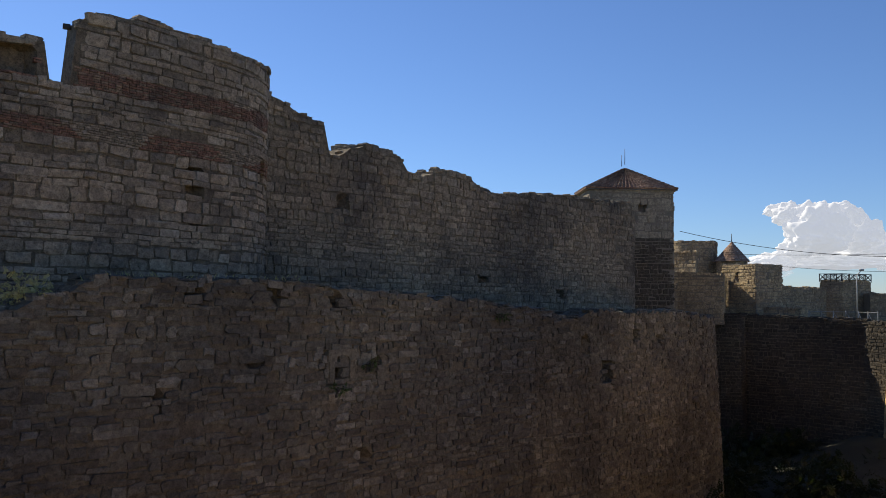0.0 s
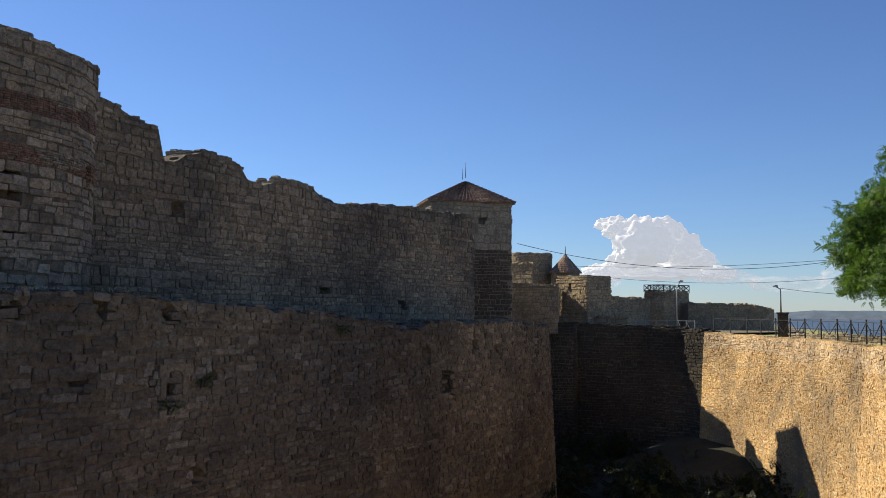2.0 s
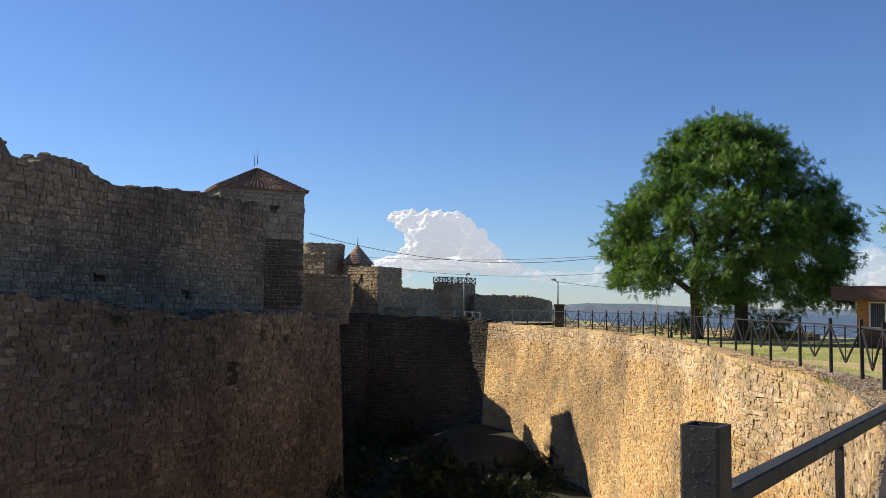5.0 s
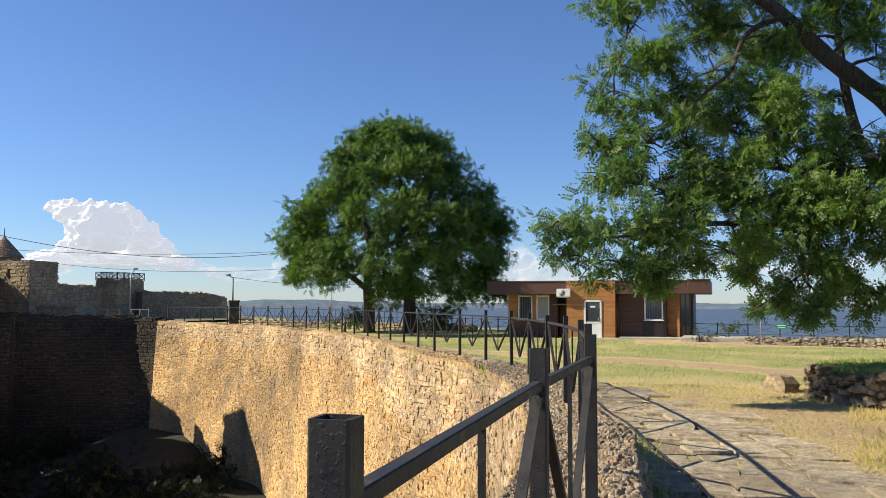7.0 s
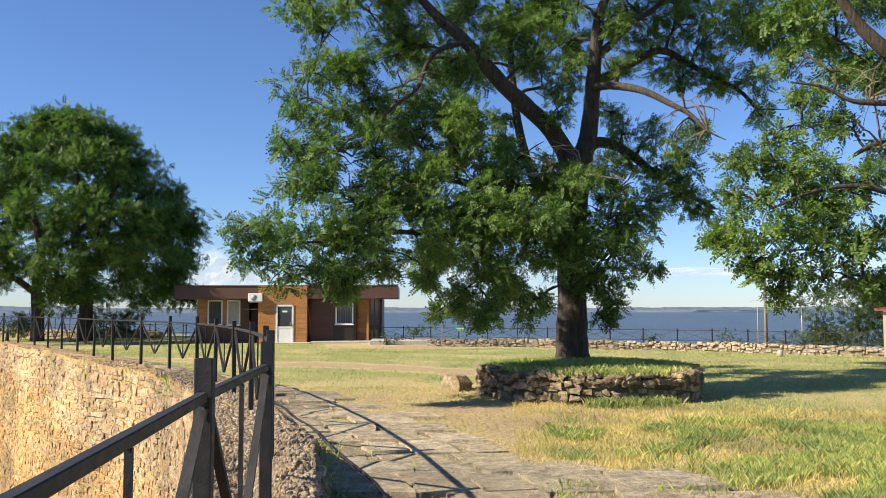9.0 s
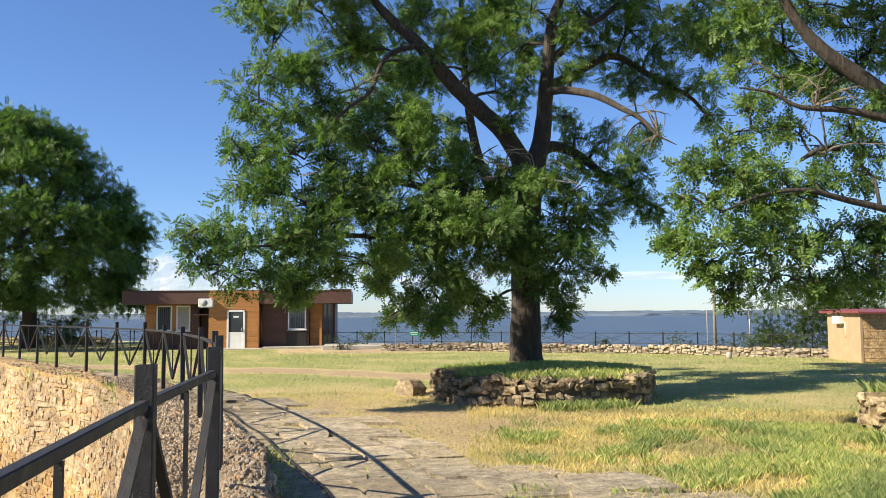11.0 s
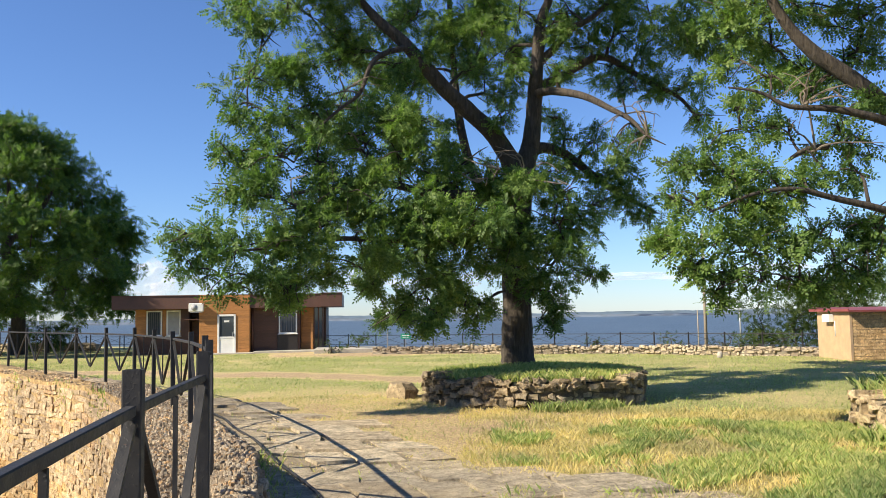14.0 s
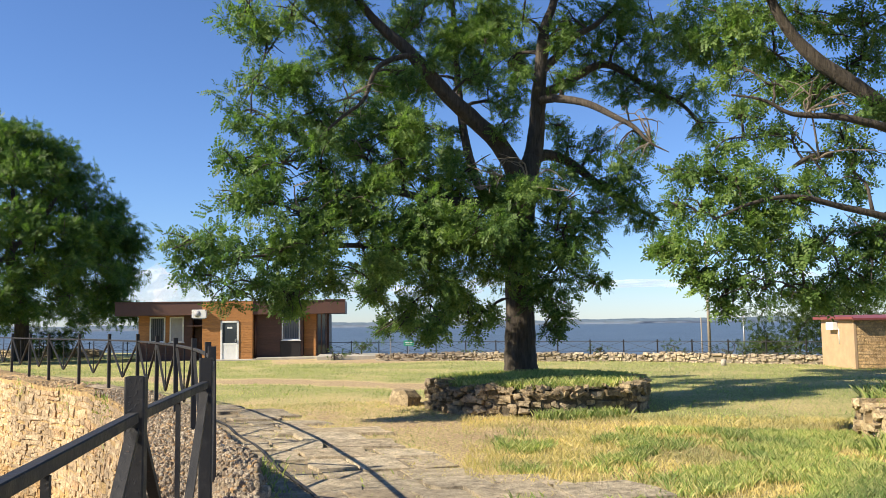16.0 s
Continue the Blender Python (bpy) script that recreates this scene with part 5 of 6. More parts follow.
# clumps of leaves: bearing, elevation, radius and how much nearer than the bole
OUTER2 = [(83.9, 19.4, 0.63, 2), (85.3, 18.2, 0.57, 2), (87.2, 19.5, 0.52, 1.5), (89.8, 19.6, 0.53, 1), (85.0, 15.2, 0.68, 2.2), (87.5, 14.9, 0.68, 2.4), (84.0, 13.0, 0.43, 2.4), (86.1, 12.8, 0.60, 2.8), (88.7, 13.6, 0.50, 2.2), (90.5, 15.8, 0.61, 0.5), (93.1, 18.3, 0.63, 0), (95.8, 19.4, 0.69, 0), (91.3, 17.9, 0.53, 1), (83.6, 10.2, 0.48, 3), (86.1, 10.2, 0.71, 3.2), (89.0, 10.0, 0.72, 2.8), (91.2, 11.5, 0.69, 2)]
SKIRT2 = [(83.0, 7.7, 0.35, 3.4), (85.1, 7.7, 0.69, 3.6), (87.9, 7.0, 0.75, 3.6), (90.9, 7.8, 0.71, 3), (80.3, 4.9, 0.35, 4.2), (82.0, 5.0, 0.50, 4.2), (81.3, 3.0, 0.39, 4.2), (84.1, 4.5, 0.67, 4), (83.7, 2.0, 0.45, 4.1), (86.5, 4.5, 0.68, 3.9), (86.2, 2.3, 0.45, 4), (89.0, 4.1, 0.64, 3.5), (89.8, 2.7, 0.35, 3.2), (88.0, 2.3, 0.40, 3.6)]
MIDDLE2 = [(93.5, 12.9, 0.77, 1.5), (94.9, 10.7, 0.75, 2.2), (92.7, 9.3, 0.61, 2.5), (93.4, 6.7, 0.79, 2.6), (96.0, 6.3, 0.78, 2.8), (96.4, 8.9, 0.63, 2.0), (98.3, 9.6, 0.58, 1.5), (91.9, 4.5, 0.65, 3), (94.9, 3.8, 0.73, 2.6), (92.7, 2.1, 0.34, 2.6), (94.9, 1.2, 0.56, 2.2), (94.7, 0.1, 0.31, 2.0), (97.1, 2.3, 0.61, 2.4), (98.6, 0.8, 0.51, 1.8), (98.9, -0.3, 0.32, 1.5), (96.7, 0.4, 0.38, 1.8), (99.0, 4.1, 0.74, 2.4), (99.0, 6.7, 0.74, 2.4), (100.5, 9.2, 0.51, 1.6)]
BACK2 = [(98.1, 18.3, 0.89, -1.5), (100.0, 16.2, 0.76, -2), (99.6, 19.4, 0.82, -1.5), (101.1, 18.6, 0.66, -1), (101.4, 14.4, 0.53, -2), (95.8, 15.5, 0.82, -1.5), (97.6, 12.3, 0.45, -1.5), (93.5, 15.9, 0.66, -1)]
NEAR2 = [(102.0, 8.5, 0.58, 1.4), (101.6, 5.9, 0.76, 1.9), (101.2, 3.7, 0.63, 2.0), (104.0, 8.4, 0.58, 1.5), (104.5, 5.8, 0.77, 1.6), (103.4, 4.0, 0.63, 1.8), (105.2, 4.4, 0.60, 1.0), (103.9, 2.2, 0.58, 1.4), (105.9, 2.7, 0.51, 0.6), (107.2, 2.5, 0.27, 0.4), (104.4, 0.6, 0.42, 1.0), (103.9, -0.5, 0.29, 0.8), (103.0, 1.5, 0.39, 1.2)]
ARM2 = [(106.4, 5.8, 0.62, 0.2), (107.3, 6.9, 0.57, -0.5), (107.9, 8.7, 0.58, -1), (109.7, 7.5, 0.56, -1.4), (110.5, 6.1, 0.53, -1.7), (106.1, 9.5, 0.55, -0.8), (109.4, 9.4, 0.47, -1.2), (107.4, 11.1, 0.41, -1), (108.6, 10.4, 0.40, 0.8), (110.0, 11.1, 0.32, 1.4), (105.4, 11.3, 0.40, -0.6), (104.7, 12.6, 0.37, -1.5)]
HIGH2 = [(106.7, 17.0, 0.66, -1), (108.9, 17.9, 0.73, -1), (105.6, 19.1, 0.64, -0.6), (107.8, 19.6, 0.71, -0.5), (110.3, 19.1, 0.76, 0), (110.6, 16.3, 0.73, -1.2), (111.7, 14.5, 0.59, -1.4), (113.0, 14.1, 0.60, -1.5), (112.4, 17.5, 0.76, 0.2), (112.7, 18.5, 0.58, 1.5), (114.5, 16.3, 0.71, -0.5), (114.0, 12.3, 0.52, -1.4), (103.0, 17.2, 0.53, -2), (109.1, 14.4, 0.44, -1), (108.5, 15.5, 0.45, -1.5)]
FRONT2 = [(100.3, 18.2, 0.46, 1.0), (102.1, 15.7, 0.40, 1.0), (105.2, 15.6, 0.40, 0.8), (104.8, 18.1, 0.47, 0.6), (99.1, 15.8, 0.39, 1.2), (96.5, 16.9, 0.45, 1.6), (94.6, 15.8, 0.44, 1.9), (102.6, 19.2, 0.47, 0.8), (101.3, 12.7, 0.37, 1.0)]
clumps2 = OUTER2 + SKIRT2 + MIDDLE2 + BACK2 + NEAR2 + ARM2 + HIGH2 + FRONT2
spots2 = [on2(a, e, n) for a, e, r, n in clumps2]
rad2 = [r * 1.06 for a, e, r, n in clumps2]
rngc = random.Random(17)
for (a, e, r, n), q in zip(clumps2[:62], list(spots2)[:62]):      # lesser boughs beside them
    if a < 86.5:
        continue
    spots2.append(tuple(c + rngc.gauss(0, 0.42) for c in q))
    rad2.append(r * 0.8)
for i in range(60):      # the crown above the limbs
    az, el = rngc.uniform(85, 115), rngc.uniform(20.8, 36)
    if ((az - 100) / 16) ** 2 + ((el - 20) / 16) ** 2 < 1:
        spots2.append(on2(az, el, rngc.uniform(-4.0, 3.5)))
        rad2.append(rngc.uniform(0.8, 1.25))
for i in range(14):      # and behind them
    az, el = rngc.uniform(87, 104), rngc.uniform(3, 14)
    spots2.append(on2(az, el, rngc.uniform(-4.5, -1.5)))
    rad2.append(rngc.uniform(0.6, 0.95))
tree("tree", trunk2, limbs2, spots2, rad2, 380, 0.25, M_LEAF, "tall old ash tree with spreading leafy limbs in a stone bed", 21, bare=34,
     bare_at=[on2(110.6, 11.2, 2.1), on2(109.3, 12.6, 1.7), on2(101.0, 9.4, 2.0), on2(102.6, 8.8, 2.0), on2(90.9, 14.5, 2.4), on2(99.6, 8.6, 2.0)])

# its neighbour, whose crown hangs over the lawn
T3 = at(129.0, 17.5)


def on3(az, el, nearer=0.0):
    return tuple(seen(az, el, 17.0 - nearer))


trunk3 = ([(T3.x, T3.y, 0.4), (T3.x, T3.y, 1.2), (T3.x + 0.1, T3.y + 0.05, 2.4), on3(127.8, 4.6), on3(127.0, 7.0)], [0.42, 0.34, 0.30, 0.28, 0.24])
limbs3 = [([on3(127.0, 7.0, 0), on3(124.9, 10.7, 0), on3(123.2, 12.7, 0.3), on3(121.0, 14.6, 0.6), on3(120.2, 15.3, 0.7), on3(119.0, 16.8, 0.8), on3(118.0, 18.7, 1.0), on3(117.0, 21.3, 1.0)], [0.2, 0.17, 0.145, 0.135, 0.12, 0.1, 0.08, 0.05]),
          ([on3(127.0, 8.0, 0), on3(124.8, 10.4, 0.6), on3(123.3, 11.1, 1.0), on3(121.2, 11.8, 1.3), on3(119.4, 12.0, 1.5), on3(118.5, 12.2, 1.6), on3(117.2, 13.2, 1.7), on3(115.3, 13.6, 1.8)], [0.1, 0.085, 0.07, 0.055, 0.045, 0.035, 0.025, 0.015]),
          ([on3(126.8, 4.2, 0), on3(124.0, 5.6, 1), on3(121.0, 6.5, 1.5), on3(118.9, 7.3, 1.9), on3(116.3, 7.1, 2.2), on3(114.0, 6.1, 2.4)], [0.08, 0.065, 0.05, 0.04, 0.03, 0.02]),
          ([on3(120.9, 9.6, 0.8), on3(119.7, 9.6, 1), on3(118.7, 9.0, 1.2)], [0.06, 0.045, 0.03]),
          ([on3(127.0, 7.0), on3(129.5, 14.0), on3(130.5, 18.0), on3(129.0, 24.0)], [0.22, 0.19, 0.14, 0.06])]
HANGING3 = [(111.9, 8.7, 0.27, 2), (113.1, 9.0, 0.34, 2), (111.7, 6.9, 0.29, 2.1), (113.0, 6.5, 0.43, 2.2), (110.9, 4.5, 0.17, 2.1), (111.9, 4.1, 0.33, 2.2), (114.8, 8.5, 0.43, 2), (115.7, 6.4, 0.58, 2), (114.3, 4.4, 0.47, 2.2), (117.1, 8.4, 0.44, 1.6), (117.9, 6.3, 0.54, 1.6), (116.2, 3.6, 0.53, 2), (118.1, 3.6, 0.49, 1.7), (114.8, 2.0, 0.38, 2), (116.8, 1.7, 0.34, 1.9), (114.1, 0.8, 0.17, 2), (118.7, 1.5, 0.30, 1.6), (119.8, 4.5, 0.40, 1.3), (119.9, 1.2, 0.22, 1.4), (120.9, 2.5, 0.41, 1.2), (122.2, 5.1, 0.52, 0.8), (122.3, 2.1, 0.52, 0.8), (122.8, 3.7, 0.52, 0.7), (113.2, 2.3, 0.21, 2.2)]
UPPER3 = [(112.6, 3.0, 0.24, 2.2), (116.6, 10.8, 0.41, 1.2), (114.9, 10.6, 0.31, 1.0), (116.0, 12.6, 0.36, 1.2), (118.2, 11.0, 0.39, 1.0), (117.7, 13.8, 0.41, 1), (115.1, 14.7, 0.43, 0.2), (116.2, 16.9, 0.53, 0.5), (117.9, 15.8, 0.45, -0.5), (114.9, 18.1, 0.47, 0.6), (119.3, 14.3, 0.43, 0.2), (120.2, 12.9, 0.37, 0.4), (121.5, 13.4, 0.51, -0.4), (122.8, 14.9, 0.55, 0), (123.2, 17.0, 0.60, 0), (121.1, 17.0, 0.57, -0.8), (119.6, 17.9, 0.52, -0.8), (121.3, 10.4, 0.37, 0.6), (122.8, 9.7, 0.43, 0.4), (122.1, 8.1, 0.40, 0.8), (120.3, 8.5, 0.29, 1.0), (119.3, 7.6, 0.35, 1.4), (123.0, 11.9, 0.37, 0.5), (117.0, 18.5, 0.49, 0)]
spots3 = [on3(a, e, n) for a, e, r, n in HANGING3 + UPPER3]
rad3 = [r * 0.98 for a, e, r, n in HANGING3 + UPPER3]
for i in range(85):
    az, el = rngc.uniform(114, 146), rngc.uniform(4, 40)
    if el > 20.8 or (az > 126 and i % 2):
        spots3.append(on3(az, el, rngc.uniform(-4, 3.5)))
        rad3.append(rngc.uniform(0.7, 1.1))
tree("tree", trunk3, limbs3, spots3, rad3, 440, 0.25, M_LEAF, "leafy ash tree with limbs that hang over the lawn", 23, bare=24, bare_at=[on3(119.6, 12.2, 1.4), on3(120.2, 9.4, 1.0)])

# the round-headed tree beyond the fence
T1 = at(69.9, 58)


def on1(u, v, w=0.0):
    """Metres to the right of the bole, above the eye, and nearer."""
    p = seen(69.9, 0, 58 - w)
    r = at(159.9, u)
    return (p.x + r.x, p.y + r.y, EYE + v)


b1, b2 = on1(-1.4, -1.95), on1(1.3, -1.95)
trunk1 = ([b2, on1(1.3, -0.6), on1(1.3, 1.1), on1(0.7, 3.2), on1(0.5, 4.7), on1(0.7, 6.5), on1(0.6, 8.6)], [0.5, 0.42, 0.38, 0.32, 0.26, 0.18, 0.1])
limbs1 = [([b1, on1(-1.4, -0.2), on1(-1.6, 1.1), on1(-1.2, 3.4), on1(-1.8, 5.5), on1(-2.2, 7.6)], [0.42, 0.34, 0.3, 0.24, 0.18, 0.09]),
          ([on1(-1.6, 1.0), on1(-2.7, 1.9), on1(-4.6, 2.8), on1(-6.4, 3.4)], [0.22, 0.18, 0.12, 0.06]),
          ([on1(1.1, 2.2), on1(3.0, 3.6), on1(5.2, 4.6)], [0.24, 0.18, 0.08]), ([on1(-1.2, 3.4), on1(0.0, 4.0), on1(0.6, 4.4)], [0.16, 0.14, 0.1]),
          ([on1(0.5, 4.5), on1(2.6, 7.0), on1(3.5, 9.5)], [0.2, 0.15, 0.07])]
spots1, rad1 = [], []
rngt = random.Random(41)
left1 = table([(-0.5, -5.0), (0.8, -6.6), (1.8, -8.2), (3.0, -9.3), (4.0, -8.4), (5.7, -8.0), (7.3, -6.0), (9.3, -5.5), (10.9, -3.9), (11.8, -2.3), (12.6, -0.5)])
right1 = table([(-0.5, 7.7), (1.6, 8.6), (3.4, 8.8), (5.8, 8.8), (7.1, 7.9), (8.6, 7.1), (10.3, 5.0), (11.6, 3.6), (12.6, 0.6)])
low1 = table([(-8.8, 2.6), (-7.7, 1.8), (-6.9, 1.2), (-4.6, 0.7), (-3.2, 1.1), (-2.7, 1.5), (-1.2, 1.4), (-0.5, 0.0), (0.3, -0.2), (1.0, 0.6), (2.0, 0.4), (3.8, -0.6), (5.9, 0.2), (7.4, -0.1), (8.4, 1.4)])
while len(spots1) < 330:
    v, w, k = rngt.uniform(-0.4, 12.3), rngt.uniform(-7.5, 8), rngt.uniform(-1, 1)
    r = rngt.uniform(0.65, 1.25)
    a, b = left1(v) + r * 0.8, right1(v) - r * 0.8
    if b < a:
        continue
    mid1, hw = (a + b) / 2, (b - a) / 2
    u = mid1 + k * hw
    q = k * k + (w / max(hw, 1.5)) ** 2
    if q > 1.0 or (q < 0.4 and v < 9) or v < low1(u) + r * 0.55 or v + r * 0.7 > 12.6:
        continue
    spots1.append(on1(u, v, w))
    rad1.append(r)
tree("tree", trunk1, limbs1, spots1, rad1, 85, 0.46, M_LEAF_FAR, "large round-headed green tree with two boles", 25, twigs=3)


# ---------------------------------------------------------------- moat weeds
rngm = random.Random(77)
mw_spots, mw_rad = [], []
for i in range(90):
    p = at(rngm.uniform(44, 60), rngm.uniform(48, 82))
    mw_spots.append((p.x, p.y, -10.9 + rngm.uniform(-0.3, 0.9)))
    mw_rad.append(rngm.uniform(0.8, 1.8))
thing("moat_weeds", quads_mesh("moat_weeds", leaf_cloud(mw_spots, mw_rad, 40, 7, 0.7, tufts=1), M_MOATWEED), "weeds and scrub on the moat floor, darkened for its shade", "scrub", kind="stuff")


# ---------------------------------------------------------------- stone beds
def ring_bed(name, c, r, h, seed, label, sides=20):
    rng = random.Random(seed)
    pts = [(c.x + r * math.cos(2 * math.pi * k / sides) * (1 + 0.04 * rng.uniform(-1, 1)), c.y - r * math.sin(2 * math.pi * k / sides) * (1 + 0.04 * rng.uniform(-1, 1))) for k in range(sides)]
    pts.append(pts[0])
    line = Line(pts, -1)
    bed = masonry(name, line, lambda s: h + 0.07 * noise.noise(Vector((s * 1.4, seed, 0))), -0.1, 0.17, 0.27, [M_PLANTER], M_MORTAR_DARK, label, thick=0.4, seed=seed, rough=0.5, jz=0.45, vary=0.5, out=(-0.03, 0.10), gap=0.015,
                  near=(0, 999, -1, 3), miss=0.02)
    del bed["kind"]
    bed["category"] = "planter"
    V = [(c.x, c.y, h + 0.16)]
    F = []
    n = 28
    for k, (rr, zz) in enumerate(((0.5, 0.14), (0.8, 0.03), (0.97, -0.06))):
        for i in range(n):
            a = 2 * math.pi * i / n
            V.append((c.x + math.cos(a) * r * rr, c.y + math.sin(a) * r * rr, h + zz + 0.04 * noise.noise(Vector((a * 3, k, seed)))))
    for i in range(n):
        j = (i + 1) % n
        F.append((0, 1 + i, 1 + j))
        for k in range(2):
            F.append((1 + k * n + i, 1 + (k + 1) * n + i, 1 + (k + 1) * n + j, 1 + k * n + j))
    part("soil", mesh_from("soil", V, F, M_MOAT, smooth=True), bed, "weedy soil")
    return bed


B1 = at(103.0, 20.7)
ring_bed("stone_planter", B1, 2.5, 0.56, 51, "low round planter of rough limestone round the ash tree")
B2 = at(129.5, 16.4)
ring_bed("stone_planter", B2, 2.35, 0.55, 52, "low round planter of pale rough limestone overgrown with grass")
scatter_stones("boulder", 1, lambda r: (*at(94.4, 21.3).xy, -0.05), 1.6, M_BED, "rough pale limestone boulder beside the planter", 71, 0.7, kind="", category="stone")
scatter_stones("boulder", 1, lambda r: (*at(95.0, 20.9).xy, -0.05), 0.5, M_BED, "small pale limestone boulder beside the planter", 72, 0.6, kind="", category="stone")


# ---------------------------------------------------------------- grass
def blades(name, count, pick, h, material, label, seed, width=0.012):
    rng = np.random.default_rng(seed)
    P = np.array([pick(rng) for _ in range(count)])
    n = len(P)
    a = rng.uniform(0, 2 * np.pi, n)
    ln = h * (0.45 + 0.9 * rng.random(n))
    lean = rng.normal(size=(n, 2)) * 0.35
    side = np.stack([np.cos(a), np.sin(a), 0 * a], 1) * width * (0.7 + 0.6 * rng.random(n))[:, None]
    mid = P + np.stack([lean[:, 0] * ln * 0.35, lean[:, 1] * ln * 0.35, ln * 0.6], 1)
    tip = P + np.stack([lean[:, 0] * ln, lean[:, 1] * ln, ln * 0.97], 1)
    v = np.stack([P - side, P + side, mid + side * 0.8, tip], 1).reshape(-1, 3)
    return thing(name, quads_mesh(name, v, material), label, "grass", kind="stuff")


def lawn_pick(az, dist, low, high=2.0, clump=-9.0):
    def pick(rng):
        while True:
            a, d = rng.uniform(*az), math.sqrt(rng.uniform(dist[0] ** 2, dist[1] ** 2))
            p = at(a, d)
            c = cover(p.x, p.y)
            if noise.noise(Vector((p.x * 0.9, p.y * 0.9, 4))) + 0.5 * noise.noise(Vector((p.x * 2.6, p.y * 2.6, 8))) < clump - 0.02 * (a - 108):
                continue
            if low < c + 0.15 * rng.normal() < high and (p - Vector((B1.x, B1.y, 0))).length > 2.45 and (p - Vector((B2.x, B2.y, 0))).length > 2.3 and p.y < kerb_y(p.x) - 0.3:
                return p.x, p.y, ground_z(p.x, p.y) - 0.01
    return pick


def bed_pick(c, r, z):
    def pick(rng):
        a, d = rng.uniform(0, 2 * np.pi), r * math.sqrt(rng.random())
        return c.x + math.cos(a) * d, c.y + math.sin(a) * d, z + 0.13 * (1 - d / r)
    return pick


def rim_pick(c, r0, r1, a0, a1):
    def pick(rng):
        a, d = radians(rng.uniform(a0, a1)), rng.uniform(r0, r1)
        return c.x + math.sin(a) * d, c.y + math.cos(a) * d, 0.0
    return pick


blades("grass_tufts", 52000, lawn_pick((100, 128), (8.3, 16), 0.50, 2.0, 0.08), 0.12, M_GRASS, "lush green grass of the lawn", 61, 0.0034)
blades("straw_tufts", 34000, lawn_pick((98, 128), (9.0, 18.5), 0.30, 0.85), 0.085, M_STRAW, "dry yellow grass of the lawn", 62, 0.0032)
blades("lawn_grass", 52000, lawn_pick((68, 128), (17.5, 48), 0.60), 0.07, M_GRASS, "short green grass of the lawn", 63, 0.006)
blades("sparse_grass", 16000, lawn_pick((84, 106), (8.5, 22), 0.30), 0.05, M_STRAW, "sparse dry grass on trodden earth", 64, 0.004)
blades("sparse_weeds", 3600, lawn_pick((84, 108), (8.5, 22), 0.30), 0.05, M_GRASS, "sparse green weeds on trodden earth", 69, 0.005)
blades("planter_grass", 15000, bed_pick(B1, 2.4, 0.54), 0.15, M_GRASS, "green grass growing in the planter", 65, 0.0045)
blades("planter_grass", 3800, bed_pick(B2, 2.2, 0.5), 0.28, M_GRASS, "green grass growing in the planter", 66, 0.007)
blades("rim_grass", 1100, rim_pick(B1, 2.5, 3.1, 245, 285), 0.17, M_GRASS, "tall grass at the foot of the planter", 67, 0.0045)
blades("rim_grass", 1800, rim_pick(B2, 2.4, 3.0, 225, 350), 0.28, M_GRASS, "tall grass at the foot of the planter", 68, 0.006)


